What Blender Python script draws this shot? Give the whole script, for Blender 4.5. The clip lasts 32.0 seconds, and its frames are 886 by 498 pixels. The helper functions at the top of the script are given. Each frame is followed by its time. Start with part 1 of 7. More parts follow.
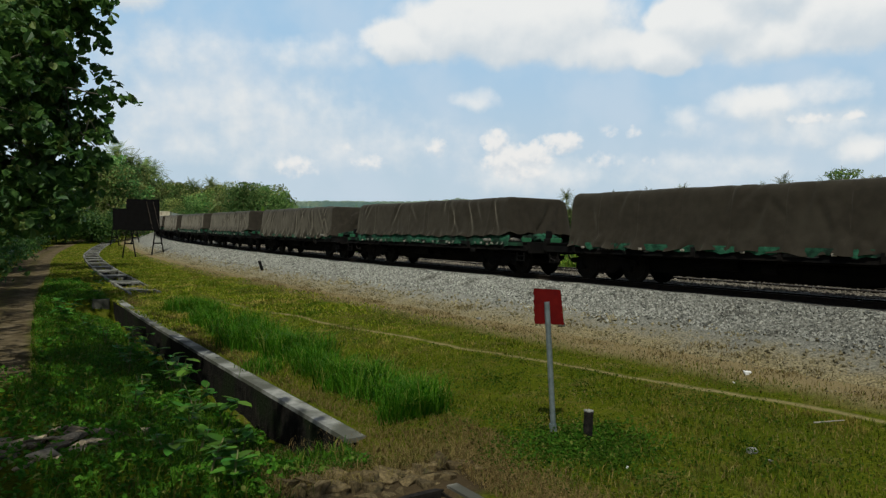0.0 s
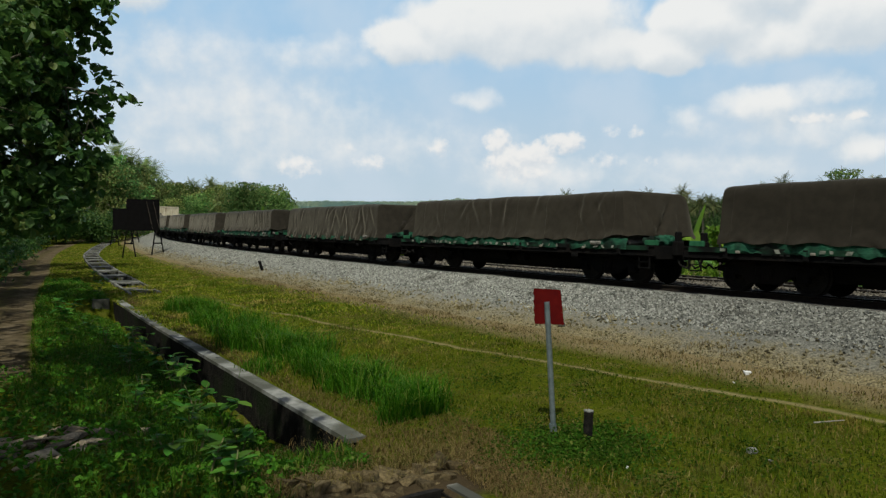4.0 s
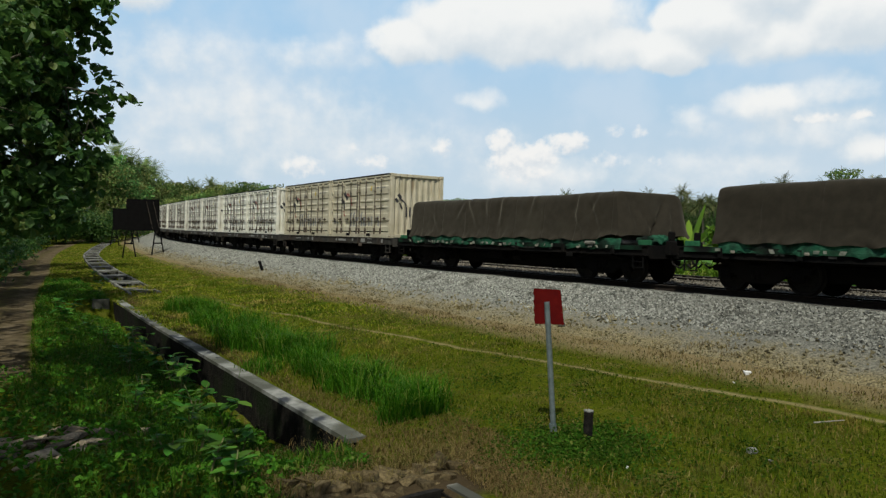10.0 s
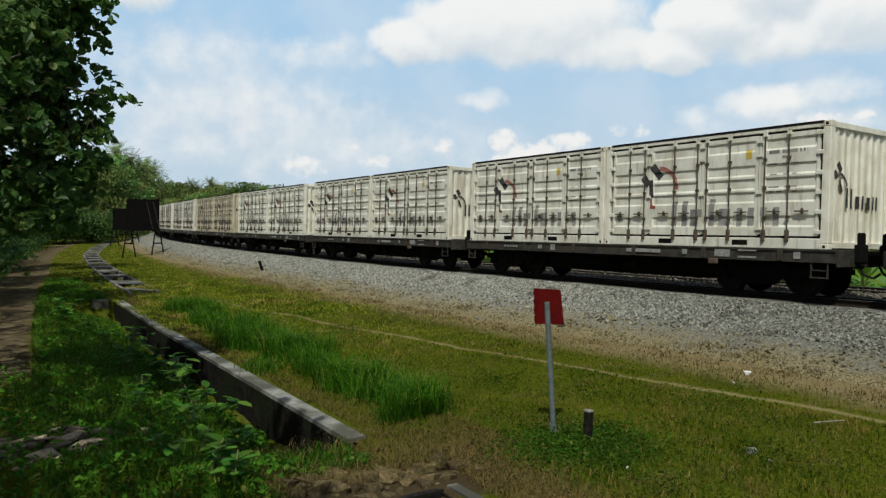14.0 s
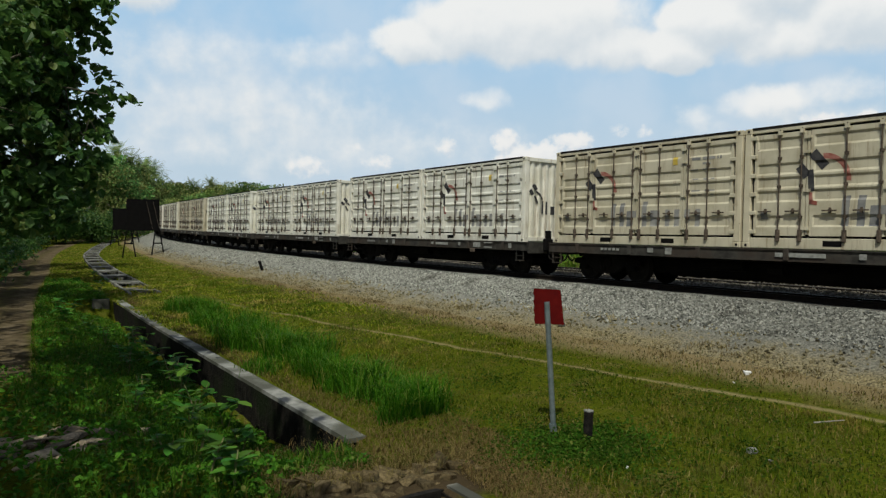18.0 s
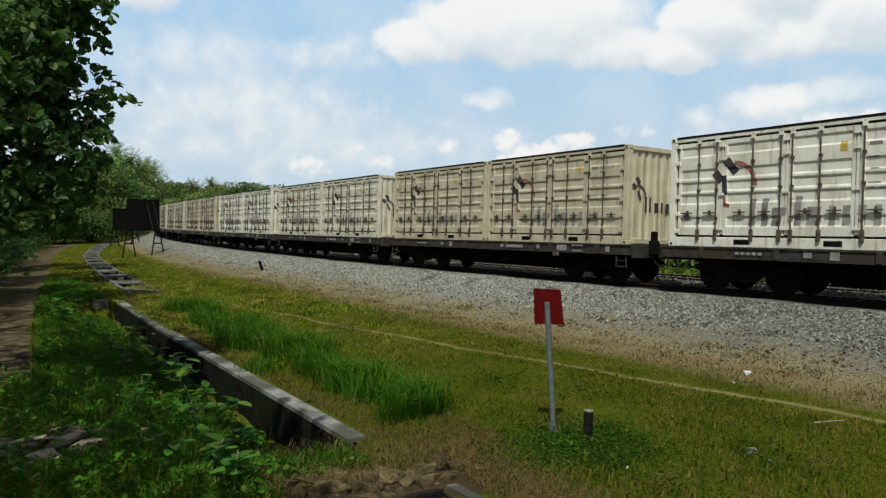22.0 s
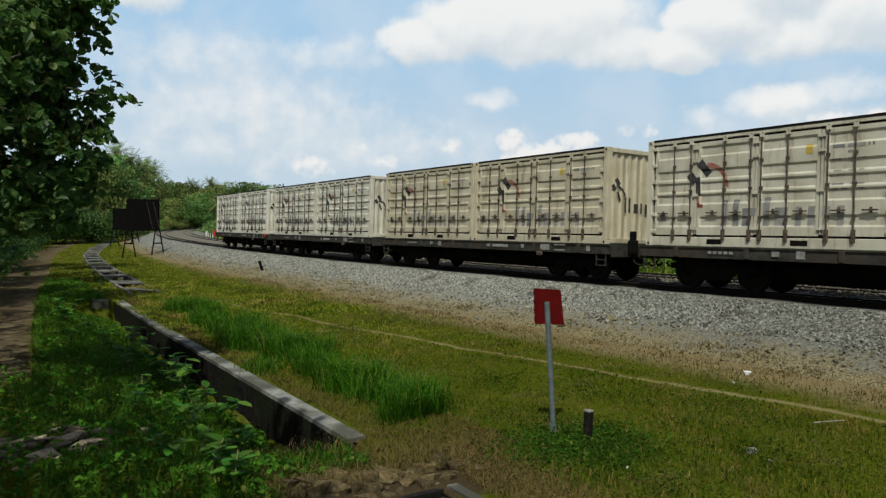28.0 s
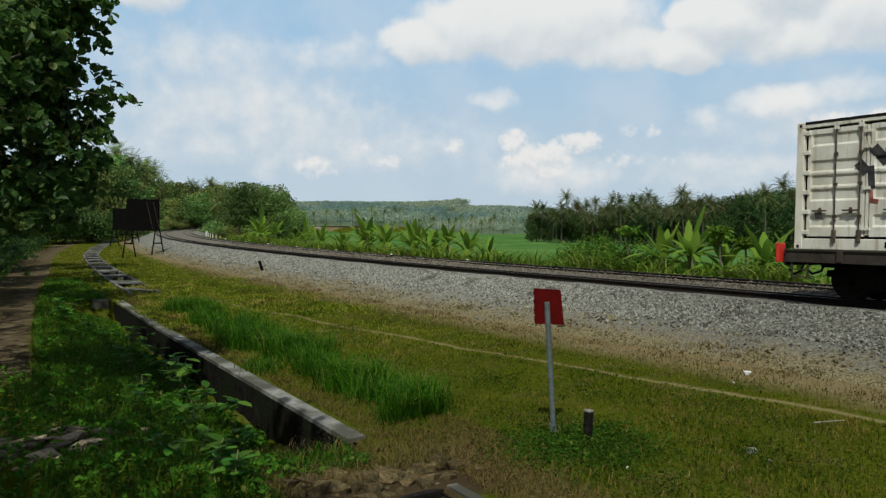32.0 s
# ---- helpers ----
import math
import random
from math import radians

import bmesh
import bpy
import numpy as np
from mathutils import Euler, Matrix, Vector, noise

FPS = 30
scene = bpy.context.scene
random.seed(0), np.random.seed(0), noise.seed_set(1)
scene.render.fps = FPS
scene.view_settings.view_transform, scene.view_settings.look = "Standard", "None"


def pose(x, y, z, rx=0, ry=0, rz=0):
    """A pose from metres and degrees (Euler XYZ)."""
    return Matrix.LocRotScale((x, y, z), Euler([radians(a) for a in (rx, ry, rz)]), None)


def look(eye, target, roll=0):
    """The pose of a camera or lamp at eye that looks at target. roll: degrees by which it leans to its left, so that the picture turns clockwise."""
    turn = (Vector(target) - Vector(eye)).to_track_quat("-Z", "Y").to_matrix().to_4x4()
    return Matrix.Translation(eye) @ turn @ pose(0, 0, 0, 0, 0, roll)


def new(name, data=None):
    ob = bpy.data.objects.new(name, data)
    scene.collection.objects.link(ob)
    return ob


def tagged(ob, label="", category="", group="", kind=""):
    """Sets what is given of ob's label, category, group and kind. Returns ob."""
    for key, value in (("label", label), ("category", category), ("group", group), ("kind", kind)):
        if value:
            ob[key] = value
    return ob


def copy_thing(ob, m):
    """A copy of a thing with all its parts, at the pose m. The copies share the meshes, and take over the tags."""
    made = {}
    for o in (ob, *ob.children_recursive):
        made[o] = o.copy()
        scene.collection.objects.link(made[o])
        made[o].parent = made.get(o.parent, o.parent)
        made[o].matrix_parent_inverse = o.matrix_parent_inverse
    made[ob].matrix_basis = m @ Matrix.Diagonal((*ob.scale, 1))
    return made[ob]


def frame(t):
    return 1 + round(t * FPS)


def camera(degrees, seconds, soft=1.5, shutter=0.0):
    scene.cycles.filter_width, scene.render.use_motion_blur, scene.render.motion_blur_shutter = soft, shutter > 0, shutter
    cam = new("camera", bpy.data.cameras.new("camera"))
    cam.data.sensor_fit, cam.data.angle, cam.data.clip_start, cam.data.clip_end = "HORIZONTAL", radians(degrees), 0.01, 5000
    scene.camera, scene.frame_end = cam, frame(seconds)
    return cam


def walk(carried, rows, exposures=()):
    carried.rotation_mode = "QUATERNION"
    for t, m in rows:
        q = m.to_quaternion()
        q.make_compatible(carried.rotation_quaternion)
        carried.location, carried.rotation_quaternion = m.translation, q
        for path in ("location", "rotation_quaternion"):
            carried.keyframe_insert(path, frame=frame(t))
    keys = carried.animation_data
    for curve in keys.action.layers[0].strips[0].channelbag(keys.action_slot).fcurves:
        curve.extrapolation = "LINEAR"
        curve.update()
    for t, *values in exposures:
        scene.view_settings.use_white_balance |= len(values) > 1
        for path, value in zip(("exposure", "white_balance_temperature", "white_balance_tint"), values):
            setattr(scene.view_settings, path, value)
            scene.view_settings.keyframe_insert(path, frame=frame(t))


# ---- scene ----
import functools

# ---- camera: it stands still on a tripod beside the line ----
EYE = 2.8
cam = camera(61.36, 32.0, soft=1.35)
CAM_POSE = pose(0, 0, EYE, 90 - 1.427, 0, 0)
# the clip's camera opens a little while the pale containers pass, and closes again
walk(cam, [(0, CAM_POSE), (32.0, CAM_POSE)], [(0, -0.38), (7, -0.33), (12, -0.27), (17, -0.36), (21, -0.29), (25, -0.25), (29, -0.36), (32.0, -0.43)])

# ---- world, sun, exposure ----
SUN_AZ, SUN_EL = radians(-100), radians(56)      # direction towards the sun, from +x
world = bpy.data.worlds.new("sky")
scene.world = world
world.use_nodes = True
_wn = world.node_tree.nodes
_sky = _wn.new("ShaderNodeTexSky")
_sky.sky_type = "NISHITA"
_sky.sun_disc = False
_sky.sun_elevation = SUN_EL
_sky.sun_rotation = radians(90) - SUN_AZ
_sky.dust_density = 2.5
_sky.ozone_density = 1.2
world.node_tree.links.new(_sky.outputs[0], _wn["Background"].inputs[0])
_wn["Background"].inputs[1].default_value = 0.075
sun_data = bpy.data.lights.new("sun", "SUN")
sun_data.energy, sun_data.angle, sun_data.color = 3.95, radians(0.6), (0.955, 0.97, 0.87)
sun = new("sun", sun_data)
sun.matrix_world = look((0, 0, 60), Vector((0, 0, 60)) - Vector((math.cos(SUN_EL) * math.cos(SUN_AZ), math.cos(SUN_EL) * math.sin(SUN_AZ), math.sin(SUN_EL))))

# ---- helpers for meshes and materials ----
RNG = np.random.default_rng(7)


def nodes_of(m):
    m.use_nodes = True
    nt = m.node_tree
    return nt, nt.nodes, nt.links, nt.nodes["Principled BSDF"]


def math_node(nt, op, a, b=None, c=None, clamp=False):
    n = nt.nodes.new("ShaderNodeMath")
    n.operation = op
    n.use_clamp = clamp
    for i, v in enumerate((a, b, c)):
        if v is None:
            continue
        if isinstance(v, (int, float)):
            n.inputs[i].default_value = v
        else:
            nt.links.new(v, n.inputs[i])
    return n.outputs[0]


def noise_node(nt, co, scale, detail=4.0, rough=0.55):
    n = nt.nodes.new("ShaderNodeTexNoise")
    n.inputs["Scale"].default_value, n.inputs["Detail"].default_value, n.inputs["Roughness"].default_value = scale, detail, rough
    if co is not None:
        nt.links.new(co, n.inputs["Vector"])
    return n.outputs["Fac"]


def ramp(nt, fac, lo, hi):
    n = nt.nodes.new("ShaderNodeMapRange")
    n.interpolation_type = "SMOOTHSTEP"
    nt.links.new(fac, n.inputs[0])
    n.inputs[1].default_value, n.inputs[2].default_value = lo, hi
    return n.outputs[0]


def mix(nt, fac, a, b):
    n = nt.nodes.new("ShaderNodeMix")
    n.data_type = "RGBA"
    for sock, v in ((n.inputs[0], fac), (n.inputs[6], a), (n.inputs[7], b)):
        if isinstance(v, (int, float)):
            sock.default_value = v
        elif isinstance(v, tuple):
            sock.default_value = (*v[:3], 1)
        else:
            nt.links.new(v, sock)
    return n.outputs[2]


def coords(nt, kind="Object"):
    return nt.nodes.new("ShaderNodeTexCoord").outputs[kind]


def bump(nt, height, strength, dist=0.02):
    n = nt.nodes.new("ShaderNodeBump")
    n.inputs["Strength"].default_value, n.inputs["Distance"].default_value = strength, dist
    nt.links.new(height, n.inputs["Height"])
    nt.links.new(n.outputs[0], nt.nodes["Principled BSDF"].inputs["Normal"])


def surface(name, c1, c2, scale=3.0, rough=0.7, metal=0.0, bump_s=0.3, bump_scale=None, c3=None, c3_amount=0.62, random=0.0, kind="Object", sheen=0.0):
    """A two-scale material: c1 and c2 mixed by fine noise, c3 in larger stains, some change from piece to piece."""
    m = bpy.data.materials.new(name)
    nt, n, l, b = nodes_of(m)
    co = coords(nt, kind)
    fine = noise_node(nt, co, scale, 6)
    col = mix(nt, ramp(nt, fine, 0.3, 0.7), c1, c2)
    if c3:
        big = noise_node(nt, co, scale * 0.17, 5)
        col = mix(nt, ramp(nt, big, c3_amount - 0.12, c3_amount + 0.1), col, c3)
    if random:
        info = n.new("ShaderNodeObjectInfo")
        hsv = n.new("ShaderNodeHueSaturation")
        l.new(math_node(nt, "MULTIPLY_ADD", info.outputs["Random"], 2 * random, 1 - random), hsv.inputs["Value"])
        l.new(col, hsv.inputs["Color"])
        col = hsv.outputs[0]
    l.new(col, b.inputs["Base Color"])
    b.inputs["Roughness"].default_value, b.inputs["Metallic"].default_value = rough, metal
    b.inputs["Specular IOR Level"].default_value = 0.5 if rough < 0.6 else 0.12
    if bump_s:
        bump(nt, noise_node(nt, co, bump_scale or scale * 4, 5), bump_s)
    return m


def island_leaf(name, c1, c2, c3, translucent=0.35, rough=0.5, hue=0.03, value=0.5, patchy=0.0):
    """Foliage whose colour changes from leaf to leaf; part of the light goes through."""
    m = bpy.data.materials.new(name)
    nt, n, l, b = nodes_of(m)
    geo = n.new("ShaderNodeNewGeometry")
    r = geo.outputs["Random Per Island"]
    info = n.new("ShaderNodeObjectInfo")
    col = mix(nt, ramp(nt, r, 0.1, 0.8), c1, c2)
    col = mix(nt, ramp(nt, r, 0.86, 0.97), col, c3)
    if patchy:
        co = coords(nt)
        col = mix(nt, math_node(nt, "MULTIPLY", ramp(nt, noise_node(nt, co, patchy, 5), 0.50, 0.64), 0.75), col, (c3[0], c3[1] * 0.95, c3[2]))
        col = mix(nt, math_node(nt, "MULTIPLY", ramp(nt, noise_node(nt, co, patchy * 0.7, 4), 0.52, 0.62), 0.7), col, (c1[0] * 0.6, c1[1] * 0.8, c1[2]))
    hsv = n.new("ShaderNodeHueSaturation")
    l.new(col, hsv.inputs["Color"])
    l.new(math_node(nt, "MULTIPLY_ADD", info.outputs["Random"], value, 1 - value / 2), hsv.inputs["Value"])
    l.new(math_node(nt, "MULTIPLY_ADD", math_node(nt, "FRACT", math_node(nt, "MULTIPLY", info.outputs["Random"], 7.0)), hue, 0.5 - hue / 2), hsv.inputs["Hue"])
    col = hsv.outputs[0]
    l.new(col, b.inputs["Base Color"])
    b.inputs["Roughness"].default_value = rough
    b.inputs["Specular IOR Level"].default_value = 0.25 if rough < 0.5 else 0.03
    tr = n.new("ShaderNodeBsdfTranslucent")
    l.new(col, tr.inputs["Color"])
    mx = n.new("ShaderNodeMixShader")
    mx.inputs[0].default_value = translucent
    l.new(b.outputs[0], mx.inputs[1])
    l.new(tr.outputs[0], mx.inputs[2])
    l.new(mx.outputs[0], n["Material Output"].inputs["Surface"])
    return m


def mesh_of(name, verts, faces, material=None, smooth=False):
    me = bpy.data.meshes.new(name)
    me.from_pydata([tuple(v) for v in verts] if not isinstance(verts, np.ndarray) else verts.tolist(), [], faces if isinstance(faces, list) else faces.tolist())
    if material:
        me.materials.append(material)
    if smooth:
        me.polygons.foreach_set("use_smooth", [True] * len(me.polygons))
    me.update()
    return me


def bm_mesh(name, bm, material=None, smooth=False):
    me = bpy.data.meshes.new(name)
    bm.to_mesh(me)
    bm.free()
    if material:
        me.materials.append(material)
    if smooth:
        me.polygons.foreach_set("use_smooth", [True] * len(me.polygons))
    return me


def part(name, shape, material, parent, label="", smooth=False, at=None):
    """One mesh object under a thing or under a part. shape: a bmesh, or a ready mesh."""
    me = shape if isinstance(shape, bpy.types.Mesh) else bm_mesh(name, shape, material, smooth)
    ob = new(name, me)
    ob.parent = parent
    if at is not None:
        ob.matrix_basis = at
    if label:
        ob["label"] = label
    return ob


def box(bm, x0, x1, y0, y1, z0, z1, bevel=0.0):
    vs = [bm.verts.new((x, y, z)) for z in (z0, z1) for y in (y0, y1) for x in (x0, x1)]
    fs = [bm.faces.new([vs[i] for i in f]) for f in ((0, 2, 3, 1), (4, 5, 7, 6), (0, 1, 5, 4), (2, 6, 7, 3), (0, 4, 6, 2), (1, 3, 7, 5))]
    if bevel:
        edges = list({e for f in fs for e in f.edges})
        bmesh.ops.bevel(bm, geom=edges, offset=bevel, segments=1, affect="EDGES")
    return bm


def box_bm(*a, bevel=0.0):
    return box(bmesh.new(), *a, bevel=bevel)


def tube(bm, p0, p1, r0, r1=None, seg=8, caps=True):
    """A round bar from p0 to p1."""
    r1 = r0 if r1 is None else r1
    p0, p1 = Vector(p0), Vector(p1)
    q = (p1 - p0).to_track_quat("Z", "Y")
    rings = []
    for p, r in ((p0, r0), (p1, r1)):
        rings.append([bm.verts.new(p + q @ Vector((r * math.cos(a), r * math.sin(a), 0))) for a in (2 * math.pi * i / seg for i in range(seg))])
    for i in range(seg):
        j = (i + 1) % seg
        bm.faces.new((rings[0][i], rings[0][j], rings[1][j], rings[1][i]))
    if caps:
        bm.faces.new(rings[0][::-1])
        bm.faces.new(rings[1])
    return bm


def lathe_x(bm, profile, x0, seg=20):
    """A body of revolution about the y axis: profile of (y, radius)."""
    rings = []
    for y, r in profile:
        rings.append([bm.verts.new((x0 + r * math.cos(2 * math.pi * i / seg), y, r * math.sin(2 * math.pi * i / seg))) for i in range(seg)])
    for a, b in zip(rings, rings[1:]):
        for i in range(seg):
            j = (i + 1) % seg
            bm.faces.new((a[i], b[i], b[j], a[j]))
    bm.faces.new(rings[0])
    bm.faces.new(rings[-1][::-1])
    return bm


# ---- the line of the railway: s metres along it (growing towards the camera's right), lat to its far side ----
K_S = np.array([-420, -160, -120, -90, -60, -40, -20, 0, 12, 20, 30])
K_V = np.array([0.0016, 0.0017, 0.00194, 0.00219, 0.00229, 0.00206, 0.00208, 0.00222, -0.00227, -0.00227, 0.0])
DS = 0.5
TS = np.arange(-420, 100.1, DS)
_k = np.interp(TS, K_S, K_V)
_i0 = int(np.argmin(abs(TS)))
TPSI = np.concatenate([[0], np.cumsum((_k[1:] + _k[:-1]) / 2 * DS)])
TPSI = TPSI - TPSI[_i0] - 0.9908
TX = np.concatenate([[0], np.cumsum((np.cos(TPSI)[1:] + np.cos(TPSI)[:-1]) / 2 * DS)])
TY = np.concatenate([[0], np.cumsum((np.sin(TPSI)[1:] + np.sin(TPSI)[:-1]) / 2 * DS)])
TX, TY = TX - TX[_i0] + 2.3684, TY - TY[_i0] + 24.97
CANT = 0.027


def rail_z(s):
    """Height of the rail tops: the line climbs gently away from the camera."""
    s = np.asarray(s, float)
    q = -1.37 - 0.0048 * s + 0.000053 * s * s
    far = -0.36 + 0.0086 * (-100 - s)
    return EYE + np.where(s < -100, far, np.where(s > 45, -1.479, q))


def on_line(s, lat, h):
    """World place of a point on the ground plan of the line, h over the rail tops (no cant)."""
    x, y, a = np.interp(s, TS, TX), np.interp(s, TS, TY), np.interp(s, TS, TPSI)
    return x - np.sin(a) * lat, y + np.cos(a) * lat, rail_z(s) + h


def line_pose(s, cant=CANT):
    x, y, a = float(np.interp(s, TS, TX)), float(np.interp(s, TS, TY)), float(np.interp(s, TS, TPSI))
    slope = float(rail_z(s + 2) - rail_z(s - 2)) / 4
    m = Matrix.Translation((x, y, float(rail_z(s)))) @ Matrix.Rotation(a, 4, "Z") @ Matrix.Rotation(-math.atan(slope), 4, "Y") @ Matrix.Rotation(-cant, 4, "X")
    return m


def plan_of(x, y):
    """s and lat of places in plan (arrays)."""
    x, y = np.atleast_1d(np.asarray(x, float)), np.atleast_1d(np.asarray(y, float))
    tx, ty, tp, ts = TX[::4], TY[::4], TPSI[::4], TS[::4]
    s, lat = np.empty_like(x), np.empty_like(x)
    for i in range(0, len(x), 4000):
        xx, yy = x[i:i + 4000], y[i:i + 4000]
        j = np.argmin((tx[None] - xx[:, None]) ** 2 + (ty[None] - yy[:, None]) ** 2, axis=1)
        dx, dy, a = xx - tx[j], yy - ty[j], tp[j]
        s[i:i + 4000] = ts[j] + dx * np.cos(a) + dy * np.sin(a)
        lat[i:i + 4000] = -dx * np.sin(a) + dy * np.cos(a)
    return s, lat


# height of the ground over (under) the rail tops, by lat
G_L = np.array([-90, -20, -13, -9.2, -8, -6, -4.6, -3.2, -1.9, 0, 5.4, 6.5, 9, 12, 400])
G_Z = np.array([-1.5, -1.4, -1.38, -1.25, -1.2, -1.1, -0.95, -0.8, -0.62, -0.62, -0.62, -0.7, -1.2, -1.7, -1.75])
FIELD_Z = EYE - 3.0
# middle of the drain's coping, and middle of the ladder-like channel further on
DRAIN = ((-10.6, -10.66), (17.0, -11.54))
CHANNEL_S = [-110, -86, -66, -52, -31.4, -18.6, -12]
CHANNEL_L = [-5.9, -6.8, -7.7, -8.44, -8.83, -9.13, -9.37]


def drain_lat(s):
    return np.interp(s, [DRAIN[0][0], DRAIN[1][0]], [DRAIN[0][1], DRAIN[1][1]])


def road_lat(s):
    """Middle of the dirt road."""
    return -15.6 + 2.6 * np.clip((3 - s) / 33, 0, 1) + 1.1 * np.clip((-30 - s) / 45, 0, 1)


def ground_z(x, y, trench=True):
    x, y = np.atleast_1d(np.asarray(x, float)), np.atleast_1d(np.asarray(y, float))
    s, lat = plan_of(x, y)
    prof = np.interp(lat, G_L, G_Z)
    if trench:
        d = lat - drain_lat(s)
        cut = np.interp(d, [-2.4, -1.7, -0.9, -0.12, 0.0], [0, -0.25, -0.66, -0.80, 0])
        here = np.interp(s, [-10.7, -10.4, 10.5, 11.1, 12.9, 12.96, 17, 18], [0, 1, 1, 0, 0, 1, 1, 0])
        prof = prof + cut * here
        d = lat - np.interp(s, CHANNEL_S, CHANNEL_L)
        prof = prof + np.where((s < -11.8) & (s > -108), np.interp(abs(d), [0.5, 0.58], [-0.8, 0]), 0)
    z = rail_z(s) + prof
    w = np.clip((lat - 9) / 6, 0, 1)
    z = z * (1 - w) + FIELD_Z * w
    z = z + np.clip((-lat - 20) / 60, 0, 1) * 1.5
    far = np.clip((y - 590) / 330, 0, 1)
    z = z + 21 * far * far * (3 - 2 * far) * (1 + 0.12 * np.sin(x * 0.012 + 1.0) + 0.08 * np.sin(x * 0.031))
    amp = np.interp(abs(lat + 3), [0, 2, 4, 60], [0.0, 0.0, 0.05, 0.12])
    return z + amp * (np.sin(x * 1.3 + np.sin(y * 0.7) * 2) * 0.4 + np.sin(y * 1.9 + x * 0.6) * 0.3)


def ground_at(x, y):
    return float(ground_z(x, y, False)[0])


def rest(s, lat, dz=0.0):
    """A place on the ground by plan."""
    x, y, _ = on_line(s, lat, 0)
    return Vector((float(x), float(y), ground_at(x, y) + dz))
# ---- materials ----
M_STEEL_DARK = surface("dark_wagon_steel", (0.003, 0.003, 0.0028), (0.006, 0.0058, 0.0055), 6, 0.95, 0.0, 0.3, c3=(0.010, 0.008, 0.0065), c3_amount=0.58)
M_SILL = surface("grey_wagon_paint", (0.026, 0.025, 0.022), (0.062, 0.058, 0.050), 5, 0.75, 0.0, 0.2, c3=(0.060, 0.046, 0.036), c3_amount=0.58)
M_WHEEL = surface("wheel_steel", (0.012, 0.011, 0.010), (0.022, 0.019, 0.016), 9, 0.7, 0.2, 0.15)
M_RAIL = surface("rusty_rail_steel", (0.012, 0.010, 0.008), (0.024, 0.018, 0.013), 8, 0.85, 0.0, 0.2)
M_RAIL_TOP = surface("worn_rail_top", (0.05, 0.045, 0.04), (0.10, 0.09, 0.08), 10, 0.62, 0.6, 0.05)
M_SLEEPER = surface("concrete_sleeper", (0.10, 0.095, 0.082), (0.16, 0.15, 0.13), 7, 0.9, 0, 0.3)
M_CONCRETE = surface("weathered_concrete", (0.20, 0.20, 0.175), (0.33, 0.325, 0.29), 6, 0.9, 0, 0.35, c3=(0.09, 0.09, 0.07), c3_amount=0.5)
M_CHANNEL = surface("stained_channel_concrete", (0.17, 0.165, 0.14), (0.29, 0.28, 0.24), 6, 0.9, 0, 0.35, c3=(0.07, 0.07, 0.055), c3_amount=0.5)
M_STONE = surface("masonry_stone", (0.075, 0.055, 0.026), (0.19, 0.142, 0.070), 6, 0.9, 0, 0.9, random=0.5, c3=(0.03, 0.03, 0.018))
M_RUBBLE = surface("broken_rubble", (0.20, 0.16, 0.10), (0.40, 0.32, 0.21), 6, 0.9, 0, 0.9, random=0.6, c3=(0.07, 0.066, 0.055))
M_BLACK = surface("black_painted_board", (0.0025, 0.0023, 0.0022), (0.005, 0.0046, 0.0042), 3, 0.95, 0, 0.15, c3=(0.008, 0.007, 0.006), c3_amount=0.72)
M_RED = surface("faded_red_paint", (0.075, 0.0015, 0.0015), (0.105, 0.003, 0.002), 8, 0.8, 0, 0.1)
M_RED_BRIGHT = surface("bright_red_paint", (0.62, 0.03, 0.02), (0.7, 0.05, 0.03), 8, 0.45, 0, 0.05)
M_GALV = surface("galvanised_pipe", (0.13, 0.165, 0.165), (0.21, 0.25, 0.25), 10, 0.5, 0.4, 0.1, c3=(0.15, 0.14, 0.11), c3_amount=0.64)
M_NET = surface("green_net", (0.006, 0.055, 0.028), (0.032, 0.125, 0.070), 7, 0.8, 0, 0.5, c3=(0.010, 0.014, 0.011), c3_amount=0.53)
M_SACK = surface("pale_sacking", (0.10, 0.10, 0.085), (0.22, 0.21, 0.18), 7, 0.85, 0, 0.4, random=0.25)
M_SCRAP = surface("pale_scraps", (0.16, 0.165, 0.13), (0.34, 0.34, 0.28), 9, 0.85, 0, 0.3, c3=(0.03, 0.06, 0.04), c3_amount=0.55)
M_ROPE = surface("pale_rope", (0.22, 0.20, 0.16), (0.3, 0.27, 0.22), 12, 0.9, 0, 0.2)
M_MARK = surface("white_marking", (0.20, 0.20, 0.185), (0.34, 0.34, 0.31), 14, 0.7, 0, 0.0)
M_MARK_DULL = surface("grimy_marking", (0.018, 0.018, 0.017), (0.05, 0.05, 0.046), 14, 0.85, 0, 0.0)
M_GREEN_PAINT = surface("green_wagon_paint", (0.02, 0.10, 0.045), (0.035, 0.15, 0.07), 6, 0.6, 0, 0.15)
M_GREEN_SIDE = surface("dull_green_paint", (0.010, 0.045, 0.022), (0.022, 0.085, 0.042), 5, 0.75, 0, 0.2, c3=(0.006, 0.007, 0.006), c3_amount=0.5, random=0.4)
M_RUST = surface("rusty_fitting", (0.055, 0.043, 0.033), (0.13, 0.10, 0.075), 12, 0.75, 0.1, 0.2)
M_DARK = surface("dark_rubber_and_gaps", (0.008, 0.0075, 0.007), (0.018, 0.016, 0.014), 8, 0.8, 0, 0.1)
M_LOGO_DARK = surface("faded_dark_lettering_paint", (0.035, 0.035, 0.04), (0.075, 0.072, 0.07), 9, 0.6, 0, 0.0)
